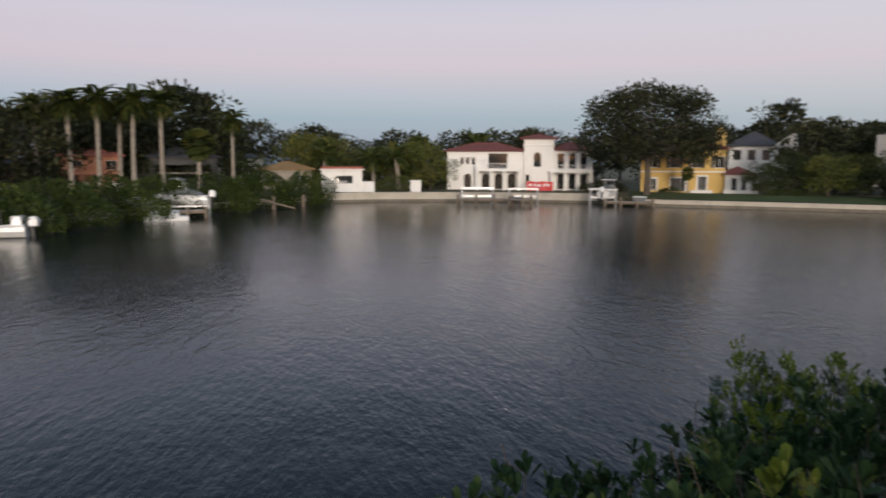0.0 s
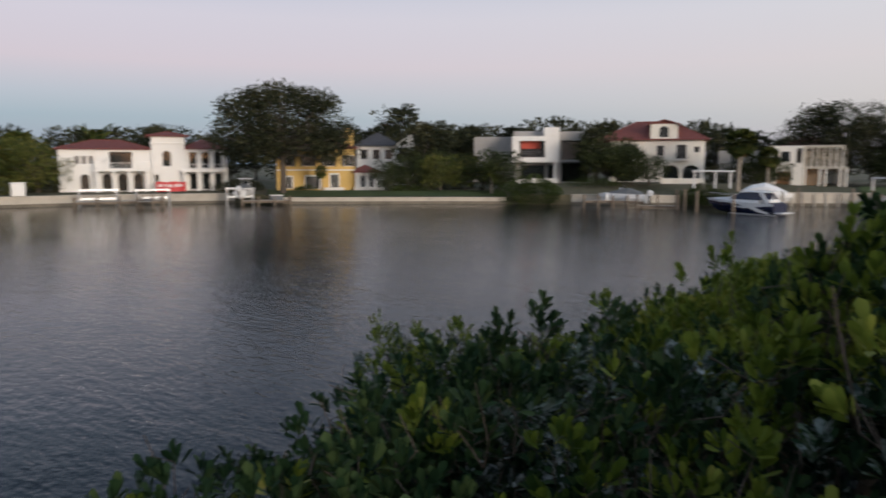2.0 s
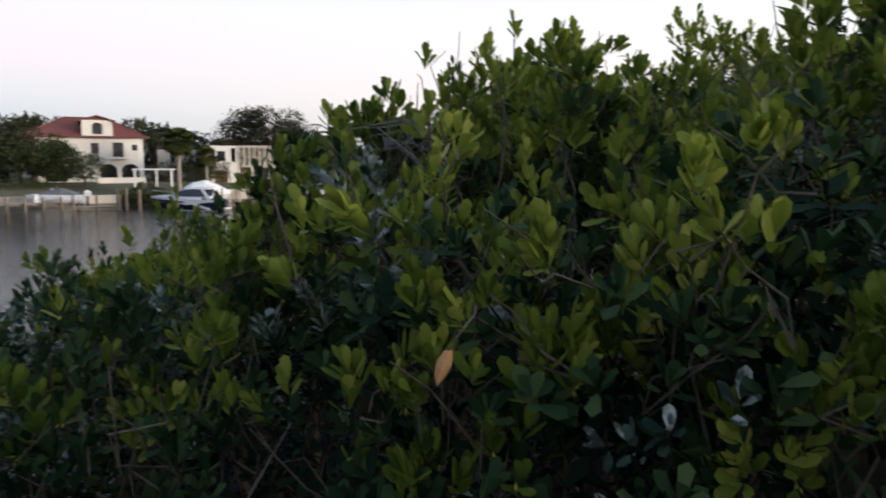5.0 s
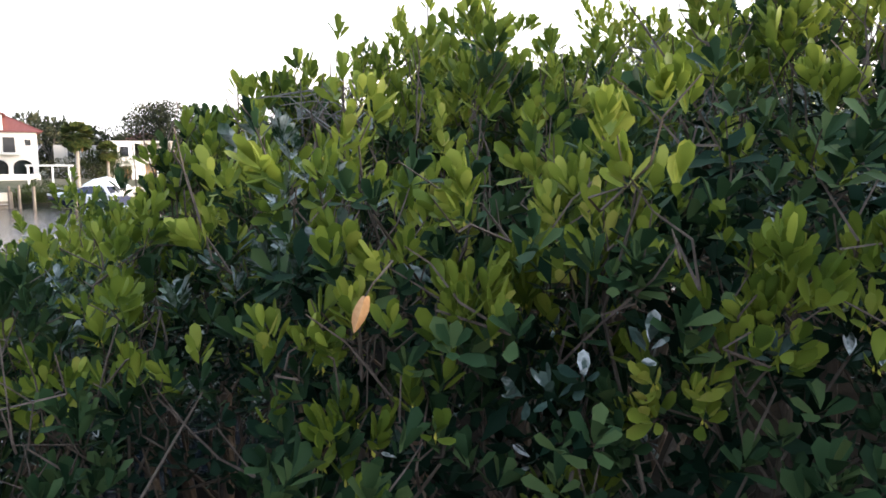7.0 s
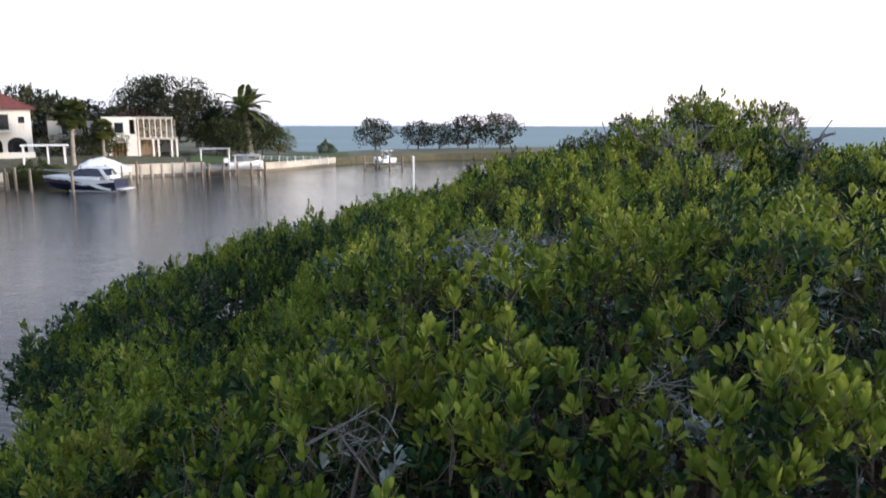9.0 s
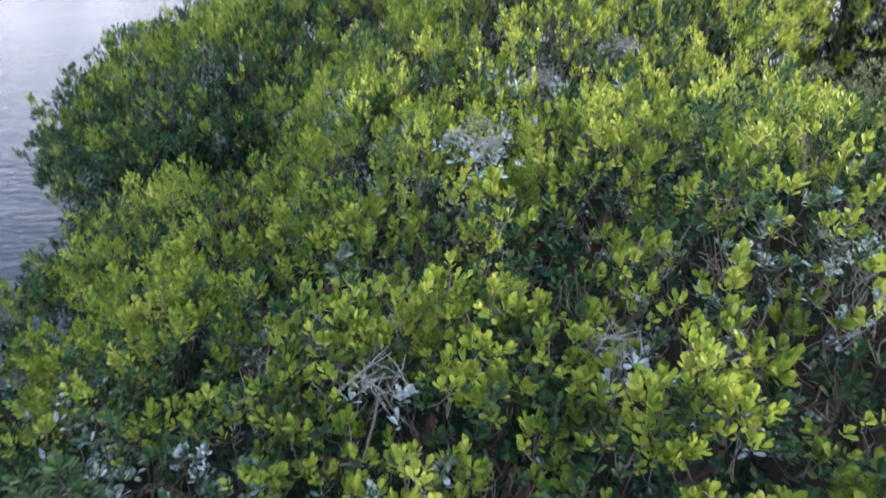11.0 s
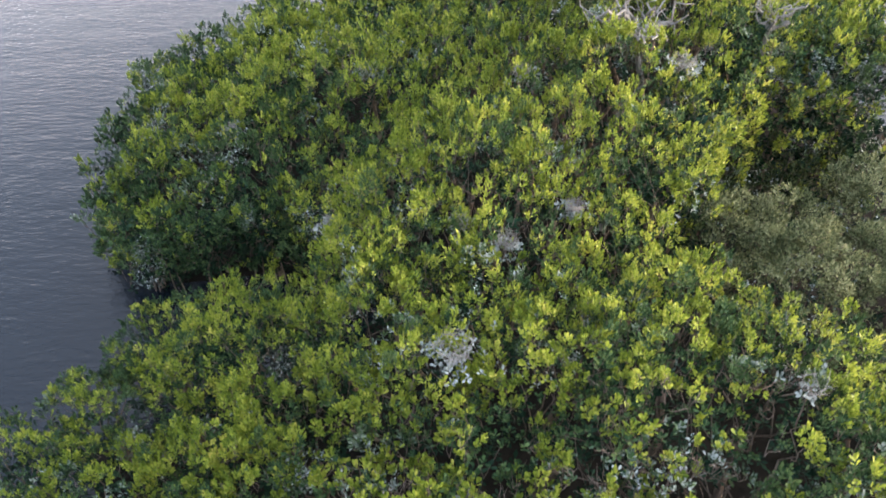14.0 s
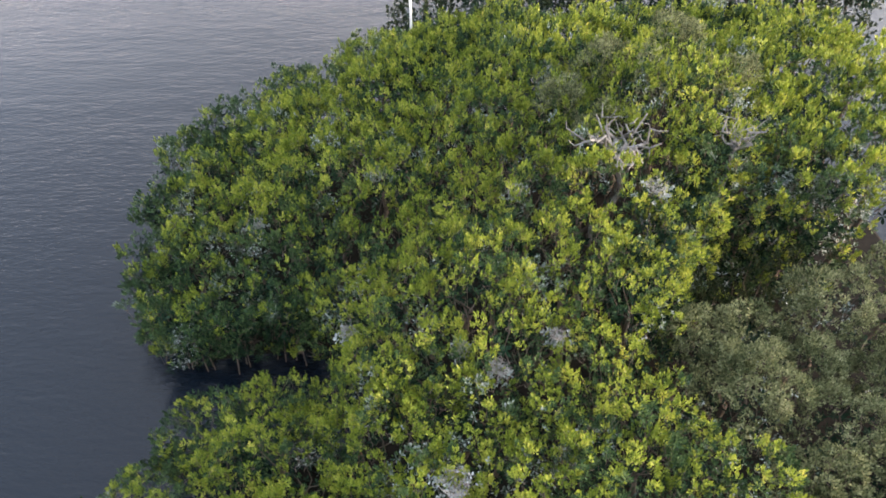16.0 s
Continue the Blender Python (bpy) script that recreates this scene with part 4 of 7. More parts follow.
def plant_island():
    rng = np.random.default_rng(7)
    index, step = 0, 2.05
    fringe = [(-2.85, 1.35, 1.1), (-2.45, 2.8, 1.25), (-3.6, 3.7, 1.3), (-4.55, 1.2, 0.95), (-4.95, 2.9, 1.05), (-5.6, 4.8, 1.1), (1.6, 2.85, 0.95), (0.0, 2.85, 0.75, 5.7), (0.75, 2.5, 0.6, 5.65), (-0.85, 4.6, 1.0, 5.98), (-0.1, 4.8, 0.9, 6.35), (0.85, 4.5, 1.0, 6.3), (-1.7, 3.9, 1.0), (-4.7, 15.5, 1.2), (-6.2, 15.3, 1.3), (-7.8, 15.1, 1.3), (-9.2, 16.8, 1.3), (-9.5, 18.5, 1.35)]
    for x, y, r, *tall in fringe:
        d, way = edge_distance(x, y)
        if math.hypot(x, y) < 3.5 and x > -1:
            mangrove(900 + index, x, y, r, 1.5, np.array((0.15 - x, -y)) / math.hypot(0.15 - x, y), False, *tall)
            index += 1
            continue
        mangrove(900 + index, x, y, r, min(d, 1.5) if x < -2 else 9.0, np.array((-0.8, 0.0)) if 1 < y < 10 else np.array((-0.5, -0.85)) if y > 10 else way, False, *tall)
        index += 1
    for j in range(-2, 20):
        for i in range(-8, 13):
            x = i * step + (step / 2 if j % 2 else 0) + rng.uniform(-0.32, 0.32)
            y = j * step * 0.87 + rng.uniform(-0.32, 0.32)
            r = rng.uniform(1.32, 1.68)
            if is_silver(x, y):
                continue
            d, way = edge_distance(x, y)
            gone = math.hypot(x - 0.15, y)
            if d < 0.8 or gone < 1.95:
                continue
            r = min(r, gone - 0.9)
            if any(math.hypot(x - fx, y - fy) < (1.2 if fx < -2 else 0.7) for fx, fy, *_ in fringe):
                continue
            if any(math.hypot(x - gx, y - gy) < gr + 0.55 for gx, gy, gr in GAPS):
                continue
            if y < 1.2 and x > 5 or x > 16.5:
                continue
            if gone < 3.5 and x > -0.9 and d > 1.9:
                d, way = 2.0, np.array((0.15 - x, -y)) / gone
            for gx, gy, gr in GAPS:
                if math.hypot(x - gx, y - gy) < gr + 2.2 and d > 2.1:
                    d, way = 1.5, np.array((gx - x, gy - y)) / math.hypot(gx - x, gy - y)
            mangrove(index, x, y, r, d, way)
            index += 1
    for x, y, r, h in SILVERS:
        mangrove(index, x, y, r, 9.0, np.array((0.0, -1.0)), False, h, True)
        index += 1
    # low growth in the clearing, its shade put into the dark leaf colour
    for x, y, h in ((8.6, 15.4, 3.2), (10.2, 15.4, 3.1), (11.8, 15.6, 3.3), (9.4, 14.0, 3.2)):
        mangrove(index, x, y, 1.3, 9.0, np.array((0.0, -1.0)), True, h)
        index += 1
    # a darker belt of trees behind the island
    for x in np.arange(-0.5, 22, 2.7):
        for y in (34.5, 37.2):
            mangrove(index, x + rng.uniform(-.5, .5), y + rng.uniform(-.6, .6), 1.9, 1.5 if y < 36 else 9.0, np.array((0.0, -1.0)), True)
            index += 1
    # unseen trees added behind to block sky light from the near leaves
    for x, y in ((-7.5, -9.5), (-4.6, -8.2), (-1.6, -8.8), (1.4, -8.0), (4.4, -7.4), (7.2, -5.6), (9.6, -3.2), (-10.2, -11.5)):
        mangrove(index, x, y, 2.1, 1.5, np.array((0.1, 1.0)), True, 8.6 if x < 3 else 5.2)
        index += 1
    return index


def shade_mud_bank():
    """An added near-black sheet under the trees for the shade in their gaps, a little inside their outline."""
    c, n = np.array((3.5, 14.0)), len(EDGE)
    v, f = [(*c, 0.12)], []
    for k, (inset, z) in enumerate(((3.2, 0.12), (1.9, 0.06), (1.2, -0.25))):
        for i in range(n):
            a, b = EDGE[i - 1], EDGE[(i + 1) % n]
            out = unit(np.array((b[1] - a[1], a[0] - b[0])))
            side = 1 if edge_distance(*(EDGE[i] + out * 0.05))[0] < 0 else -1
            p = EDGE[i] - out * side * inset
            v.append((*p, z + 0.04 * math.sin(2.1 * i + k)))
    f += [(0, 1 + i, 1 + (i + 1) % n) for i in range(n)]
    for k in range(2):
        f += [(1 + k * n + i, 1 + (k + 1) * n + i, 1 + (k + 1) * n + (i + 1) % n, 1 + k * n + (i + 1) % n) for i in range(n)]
    tagged(part("shade_mud_bank", Shape().add(v, f), M_SHADE_MUD), "added near-black mud sheet standing in for the shade under the mangroves", "ground", kind="structure")


shade_mud_bank()
plant_island()


# ---- far shore: houses ----
def wall_panel(x0, x1, z0, z1, y0, y1, holes=()):
    """A wall in the x-z plane with thickness y0..y1 and openings (xa, xb, za, zb) right through it."""
    xs = sorted({x0, x1, *[max(x0, min(x1, v)) for h in holes for v in h[:2]]})
    zs = sorted({z0, z1, *[max(z0, min(z1, v)) for h in holes for v in h[2:4]]})

    def solid(i, k):
        if not (0 <= i < len(xs) - 1 and 0 <= k < len(zs) - 1):
            return False
        cx, cz = (xs[i] + xs[i + 1]) / 2, (zs[k] + zs[k + 1]) / 2
        return not any(h[0] < cx < h[1] and h[2] < cz < h[3] for h in holes)

    s = Shape()
    for i in range(len(xs) - 1):
        for k in range(len(zs) - 1):
            if not solid(i, k):
                continue
            a, b, c, d = xs[i], xs[i + 1], zs[k], zs[k + 1]
            s.add([(a, y0, c), (b, y0, c), (b, y0, d), (a, y0, d)], [(0, 1, 2, 3)])
            s.add([(a, y1, c), (b, y1, c), (b, y1, d), (a, y1, d)], [(3, 2, 1, 0)])
            if not solid(i - 1, k):
                s.add([(a, y0, c), (a, y0, d), (a, y1, d), (a, y1, c)], [(0, 1, 2, 3)])
            if not solid(i + 1, k):
                s.add([(b, y0, c), (b, y1, c), (b, y1, d), (b, y0, d)], [(0, 1, 2, 3)])
            if not solid(i, k - 1):
                s.add([(a, y0, c), (a, y1, c), (b, y1, c), (b, y0, c)], [(0, 1, 2, 3)])
            if not solid(i, k + 1):
                s.add([(a, y0, d), (b, y0, d), (b, y1, d), (a, y1, d)], [(0, 1, 2, 3)])
    return s.weld()


def arch_head(xa, xb, z_spring, z_top, y0, y1):
    """The masonry over a round-headed opening that ends square at z_top."""
    n, c, r = 10, (xa + xb) / 2, (xb - xa) / 2
    rise = min(r, z_top - z_spring - 0.05)
    s, low, top = Shape(), [], []
    for i in range(n + 1):
        a = math.pi - math.pi * i / n
        low.append((c + r * math.cos(a), z_spring + rise * math.sin(a)))
        top.append((xa + (xb - xa) * i / n, z_top))
    for i in range(n):
        p, q, u, w = low[i], low[i + 1], top[i + 1], top[i]
        s.add([(p[0], y0, p[1]), (q[0], y0, q[1]), (u[0], y0, u[1]), (w[0], y0, w[1])], [(0, 1, 2, 3)])
        s.add([(p[0], y0, p[1]), (p[0], y1, p[1]), (q[0], y1, q[1]), (q[0], y0, q[1])], [(0, 1, 2, 3)])
    return s


def window(parent, xa, xb, za, zb, y, bars=1, material=None, label="", deep=0.12):
    """A frame with mullions and one pane, set back in its opening."""
    material = material or M_TRIM
    t, edges = 0.07, [xa + (xb - xa) * i / (bars + 1) for i in range(bars + 2)]
    lights = [(p + (t if i == 0 else 0.03), q - (t if i == bars else 0.03), za + t, zb - t) for i, (p, q) in enumerate(zip(edges, edges[1:]))]
    w = part("window", wall_panel(xa, xb, za, zb, y, y + 0.1, lights), material, parent, label)
    part("pane", Shape().box(xa + t, xb - t, y + 0.04, y + 0.05, za + t, zb - t), M_GLASS, w)
    return w


def block(parent, x0, x1, y0, y1, z0, z1, holes, material, label="", top=True):
    """Four walls, the front one with its openings, and a flat slab on top."""
    part("wall", wall_panel(x0, x1, z0, z1, y0, y0 + 0.3, holes), material, parent, label)
    rest = Shape().box(x0, x0 + 0.3, y0 + 0.3, y1, z0, z1).box(x1 - 0.3, x1, y0 + 0.3, y1, z0, z1).box(x0 + 0.3, x1 - 0.3, y1 - 0.3, y1, z0, z1)
    part("side_wall", rest, material, parent)
    if top:
        part("ceiling_slab", Shape().box(x0 + 0.3, x1 - 0.3, y0 + 0.3, y1 - 0.3, z1 - 0.25, z1 - 0.02), M_ROOM, parent)
    part("room_floor", Shape().box(x0 + 0.3, x1 - 0.3, y0 + 0.3, y1 - 0.3, z0, z0 + 0.1), M_ROOM, parent)
    if z1 - z0 > 5:
        mid = (z0 + z1) / 2
        part("upper_floor", Shape().box(x0 + 0.3, x1 - 0.3, y0 + 0.9, y1 - 0.3, mid - 0.15, mid + 0.1), M_ROOM, parent)


def hip_roof(parent, x0, x1, y0, y1, z, rise, over=0.55, material=None, gable=False):
    """A tiled hip roof with thick eaves, ridge caps and rows of tile rolls."""
    material = material or M_TILE
    x0, x1, y0, y1 = x0 - over, x1 + over, y0 - over, y1 + over
    inset = 0.0 if gable else min((y1 - y0) / 2, (x1 - x0) / 2 - 0.05)
    ym = (y0 + y1) / 2
    a, b = (x0 + inset, ym, z + rise), (x1 - inset, ym, z + rise)
    s = Shape().box(x0, x1, y0, y1, z - 0.12, z)
    c = [(x0, y0, z), (x1, y0, z), (x1, y1, z), (x0, y1, z)]
    s.add([*c, a, b], [(0, 1, 5, 4), (1, 2, 5), (2, 3, 4, 5), (3, 0, 4)])
    roof = part("roof", s, material, parent)
    for p, q in ((a, b), (c[0], a), (c[3], a), (c[1], b), (c[2], b)):
        part("ridge_cap", Shape().tube([p, q], 0.1, 5), material, roof)
    rolls, n = Shape(), max(4, int((x1 - x0) / 0.75))
    for i in range(1, n):
        x = x0 + (x1 - x0) * i / n
        k = 1.0 if gable else min(1.0, (x - x0) / max(inset, 1e-6), (x1 - x) / max(inset, 1e-6))
        rolls.tube([(x, y0, z + 0.02), (x, y0 + (ym - y0) * k, z + 0.02 + rise * k)], 0.07, 4)
    tagged(part("tile_rolls", rolls, material, roof), kind="stuff")
    return roof


def columns(parent, xs, y, z0, z1, w=0.32, material=None):
    material = material or M_WHITE
    me = Shape().box(-w / 2, w / 2, -w / 2, w / 2, 0, z1 - z0, 0.03)
    me.box(-w / 2 - 0.06, w / 2 + 0.06, -w / 2 - 0.06, w / 2 + 0.06, 0, 0.18).box(-w / 2 - 0.06, w / 2 + 0.06, -w / 2 - 0.06, w / 2 + 0.06, z1 - z0 - 0.16, z1 - z0)
    me = me.mesh("column")
    for x in xs:
        part("column", me, material, parent, m=pose(x, y, z0))


def railing(parent, x0, x1, y, z, h=1.0, material=None, gap=0.22):
    """Two rails under one part, each upright bar a part of its own."""
    material = material or M_BLACK
    rail = part("railing", Shape().box(x0, x1, y - 0.03, y + 0.03, z + h - 0.06, z + h), material, parent)
    part("lower_rail", Shape().box(x0, x1, y - 0.02, y + 0.02, z + 0.06, z + 0.11), material, rail)
    n = max(2, int((x1 - x0) / gap))
    bar = Shape().box(-0.015, 0.015, y - 0.015, y + 0.015, z, z + h - 0.06).mesh("baluster")
    for i in range(n + 1):
        part("baluster", bar, material, rail, m=pose(x0 + 0.02 + (x1 - x0 - 0.04) * i / n, 0, 0))
    return rail


def white_villa():
    h = thing("villa", facing(72.4, 120, 1.6, 0), "white stucco two-storey villa with red tiled roofs and a tower", "house")
    X = -11.9
    # left block
    arches = [(X + 2.9, X + 4.1, 0.1, 2.9)]
    ups = [(X + 2.2 + i * 0.95, X + 2.9 + i * 0.95, 4.2, 5.5) for i in range(3)]
    big = (X + 7.0, X + 10.2, 3.6, 6.1)
    low = [(X + 5.9 + i * 2.2, X + 7.2 + i * 2.2, 0.1, 2.9) for i in range(3)]
    block(h, X, X + 13, 0, 9, 0, 6.55, [*arches, *ups, big, *low], M_WHITE)
    for a in (*arches, *low):
        part("arch", arch_head(a[0], a[1], 2.1, 2.9, 0.0, 0.3), M_WHITE, h)
        window(h, a[0], a[1], 0.1, 2.9, 0.2, 1, M_BLACK)
    for a in ups:
        window(h, *a, 0.15, 1, M_TRIM)
    window(h, *big, 0.25, 3, M_BLACK)
    hip_roof(h, X, X + 13, 0, 9, 6.55, 1.45)
    # terrace with columns before the left block
    part("terrace_slab", Shape().box(X + 5.0, X + 12.6, -2.6, -0.003, 3.15, 3.5), M_WHITE, h)
    columns(h, [X + 5.3, X + 7.55, X + 9.75, X + 12.2], -2.35, 0, 3.15, 0.42)
    for xa, xb in ((X + 5.0, X + 6.6), (X + 10.6, X + 12.6)):
        part("parapet", Shape().box(xa, xb, -2.6, -2.4, 3.5, 4.6, 0.03), M_WHITE, h)
    railing(h, X + 6.6, X + 10.6, -2.5, 3.5, 0.95, M_TRIM)
    columns(h, [X + 6.8, X + 10.4], -2.4, 3.5, 5.3, 0.45)
    # tower
    block(h, X + 13, X + 17.9, -0.6, 4.6, 0, 8.6, [(X + 14.6, X + 15.8, 3.9, 6.4), (X + 13.3, X + 13.9, 0.6, 2.6)], M_WHITE)
    part("arch", arch_head(X + 14.6, X + 15.8, 5.7, 6.4, -0.6, -0.3), M_WHITE, h)
    window(h, X + 14.6, X + 15.8, 3.9, 6.4, -0.4, 1, M_BLACK)
    part("cornice", Shape().box(X + 12.85, X + 18.05, -0.75, 4.75, 7.35, 7.6, 0.03).box(X + 12.8, X + 18.1, -0.8, 4.8, 8.4, 8.61, 0.03), M_WHITE, h)
    hip_roof(h, X + 13, X + 17.9, -0.6, 4.6, 8.62, 0.75, 0.7)
    # right wing with porch
    holes = [(X + 18.6 + i * 1.9, X + 19.7 + i * 1.9, zz, zz + 2.5) for i in range(3) for zz in (0.2, 3.6)]
    block(h, X + 17.9, X + 23.8, 0.6, 9, 0, 6.7, holes, M_WHITE)
    for a in holes:
        window(h, *a, 0.8, 1, M_BLACK)
    hip_roof(h, X + 17.9, X + 23.8, 0.6, 9, 6.7, 1.5)
    part("porch_slab", Shape().box(X + 17.2, X + 24.2, -2.2, 0.597, 3.0, 3.35), M_WHITE, h)
    columns(h, [X + 17.6, X + 19.7, X + 21.8, X + 23.9], -1.95, 0, 3.0, 0.4)
    columns(h, [X + 19.7, X + 21.8, X + 23.9], -1.95, 3.35, 5.6, 0.35)
    railing(h, X + 17.6, X + 23.9, -1.95, 3.35, 0.9, M_TRIM)


def boathouse():
    h = thing("pool_house", facing(86.5, 111.5, 1.5), "small white pool house with a tiled flat roof edge", "house")
    block(h, -3.2, 3.1, 0, 4, 0, 3.45, [(-1.35, 1.6, 1.35, 2.55)], M_WHITE)
    window(h, -1.35, 1.6, 1.35, 2.55, 0.2, 2, M_BLACK)
    part("roof", Shape().box(-3.5, 3.4, -0.35, 4.3, 3.45, 3.62, 0.02), M_TRIM, h)
    cap = part("roof_tiles", Shape().box(-3.3, 3.2, -0.2, 4.1, 3.62, 3.9, 0.08), M_CORAL_TILE, h, "row of red barrel tiles")
    rolls = Shape()
    for i in range(22):
        rolls.tube([(-3.2 + i * 0.3, -0.3, 3.68), (-3.2 + i * 0.3, 1.0, 3.98)], 0.09, 5)
    tagged(part("tile_rolls", rolls, M_CORAL_TILE, cap), kind="stuff")
    part("garden_wall", Shape().box(3.1, 5.0, 0.1, 0.4, 0, 1.65, 0.03), M_WHITE, h)
    b = thing("pump_cabinet", facing(80.6, 112.8, 1.48), "white painted garden cabinet with a flat lid", "cabinet")
    part("body", Shape().box(-0.85, 0.85, -0.4, 0.5, 0, 1.75, 0.04), M_WHITE, b)
    part("lid", Shape().box(-0.95, 0.95, -0.5, 0.6, 1.75, 1.87, 0.03), M_TRIM, b)


def banner():
    b = thing("banner", facing(70.6, 114.6, 1.45), "long red vinyl banner with pale lettering on posts", "banner")
    n, v, f = 14, [], []
    for i in range(n + 1):
        x = -2.1 + 4.2 * i / n
        y = 0.05 * math.sin(i * 1.3)
        for z in (0.25, 1.0, 1.72 + 0.05 * math.sin(i * 0.9)):
            v += [(x, y, z), (x, y + 0.015, z)]
    for i in range(n):
        for k in range(2):
            a = 6 * i + 2 * k
            f += [(a, a + 6, a + 8, a + 2), (a + 1, a + 3, a + 9, a + 7)]
    part("sheet", Shape().add(v, f), M_RED, b)
    for i, (x, w, z) in enumerate(((-1.5, 0.5, 0.95), (-0.75, 0.35, 0.95), (-0.1, 0.6, 0.9), (0.75, 0.4, 0.95), (1.35, 0.45, 0.95))):
        part("lettering", Shape().box(x - w / 2, x + w / 2, -0.085, -0.07, z, z + 0.42, 0.004), M_PRINT, b)
    for x in (-2.15, 0.0, 2.15):
        part("post", Shape().tube([(x, 0.12, 0), (x, 0.12, 1.85)], 0.035, 6), M_STEEL, b)


def yellow_house():
    h = thing("house", facing(59.75, 118, 1.55), "yellow stucco house with white trim and red tiled roof", "house")
    X = -6.2
    up = [(X + 1.0 + i * 3.3, X + 2.5 + i * 3.3, 3.9, 5.7) for i in range(4)]
    low = [(X + 1.2, X + 2.4, 0.3, 2.2), (X + 4.6, X + 6.8, 0.2, 2.3), (X + 8.6, X + 9.9, 0.1, 2.6)]
    block(h, X, X + 12.6, 0, 9, 0, 6.9, [*up, *low], M_YELLOW)
    sh = Shape().box(0, 0.42, -0.06, -0.005, 0, 1.8, 0.015).mesh("shutter")
    for a in up:
        window(h, *a, 0.12, 1, M_TRIM)
        for x in (a[0] - 0.45, a[1] + 0.03):
            part("shutter", sh, M_DARKGREY, h, m=pose(x, 0, a[2]))
    for a in low:
        window(h, *a, 0.12, 2, M_TRIM)
        part("surround", Shape().box(a[0] - 0.22, a[0], -0.09, 0.0, a[2], a[3] + 0.2, 0.02).box(a[1], a[1] + 0.22, -0.09, 0.0, a[2], a[3] + 0.2, 0.02).box(a[0], a[1], -0.09, 0.0, a[3], a[3] + 0.22, 0.02), M_TRIM, h)
    part("string_course", Shape().box(X - 0.05, X + 12.65, -0.08, -0.002, 3.2, 3.4, 0.02), M_TRIM, h)
    hip_roof(h, X, X + 12.6, 0, 9, 6.9, 1.7)
    part("chimney", Shape().box(X + 11.2, X + 12.6, 3.0, 4.4, 6.9, 10.0, 0.05).box(X + 11.0, X + 12.8, 2.8, 4.6, 10.0, 10.3, 0.05), M_YELLOW, h)
    part("step", Shape().box(X + 7.6, X + 10.8, -1.4, -0.1, -0.1, 0.45, 0.04), M_WHITE, h)
    # annex
    hl = [(X + 13.5, X + 14.3, 0.2, 2.4), (X + 14.9, X + 15.7, 0.2, 2.4)]
    block(h, X + 12.6, X + 16.4, -0.6, 5, 0, 3.0, hl, M_WHITE)
    for a in hl:
        window(h, *a, -0.45, 1, M_TRIM)
    hip_roof(h, X + 12.6, X + 16.4, -0.6, 5, 3.0, 1.1, 0.4)
    part("plinth", Shape().box(X + 12.4, X + 17.2, -1.6, -0.62, -0.1, 0.55, 0.04), M_WHITE, h)


def gable_house():
    h = thing("house", facing(54.2, 140, 1.6), "white house with a dark shingle roof", "house")
    X = -5.6
    up = [(X + 0.8 + i * 2.4, X + 2.1 + i * 2.4, 5.2, 7.0) for i in range(3)]
    block(h, X, X + 8.2, 0, 9, 0, 7.8, [*up], M_WHITE)
    for a in up:
        window(h, *a, 0.12, 1, M_BLACK)
    hip_roof(h, X, X + 8.2, 0, 9, 7.8, 2.7, 0.6, M_SHINGLE)
    s = wall_panel(X + 7.6, X + 11.2, 0, 8.0, -2.0, -1.7, [(X + 8.1, X + 9.0, 4.6, 7.2), (X + 9.8, X + 10.6, 4.6, 7.2)])
    s.add([(X + 7.6, -2.0, 8.0), (X + 11.2, -2.0, 8.0), (X + 10.9, -2.0, 10.0), (X + 10.4, -2.0, 10.0)], [(0, 1, 2, 3)])
    s.box(X + 10.9, X + 11.2, -1.7, 6, 0, 8.0).box(X + 7.6, X + 7.9, -1.7, 0.3, 0, 8.0)
    part("gable_wing", s, M_WHITE, h)
    for xa in (X + 8.1, X + 9.8):
        window(h, xa, xa + 0.85, 4.6, 7.2, -1.85, 1, M_BLACK)
    r = Shape()
    r.add([(X + 7.2, -2.4, 7.8), (X + 10.65, -2.4, 10.25), (X + 10.65, 6, 10.25), (X + 7.2, 6, 7.8), (X + 7.2, -2.4, 7.65), (X + 10.65, -2.4, 10.1), (X + 10.65, 6, 10.1), (X + 7.2, 6, 7.65)],
          [(0, 1, 2, 3), (4, 7, 6, 5), (0, 4, 5, 1), (2, 6, 7, 3)])
    r.add([(X + 10.65, -2.4, 10.25), (X + 11.6, -2.4, 7.8), (X + 11.6, 6, 7.8), (X + 10.65, 6, 10.25), (X + 10.65, -2.4, 10.1), (X + 11.6, -2.4, 7.65), (X + 11.6, 6, 7.65), (X + 10.65, 6, 10.1)],
          [(0, 1, 2, 3), (4, 7, 6, 5), (0, 4, 5, 1), (2, 6, 7, 3)])
    part("gable_roof", r, M_SHINGLE, h)


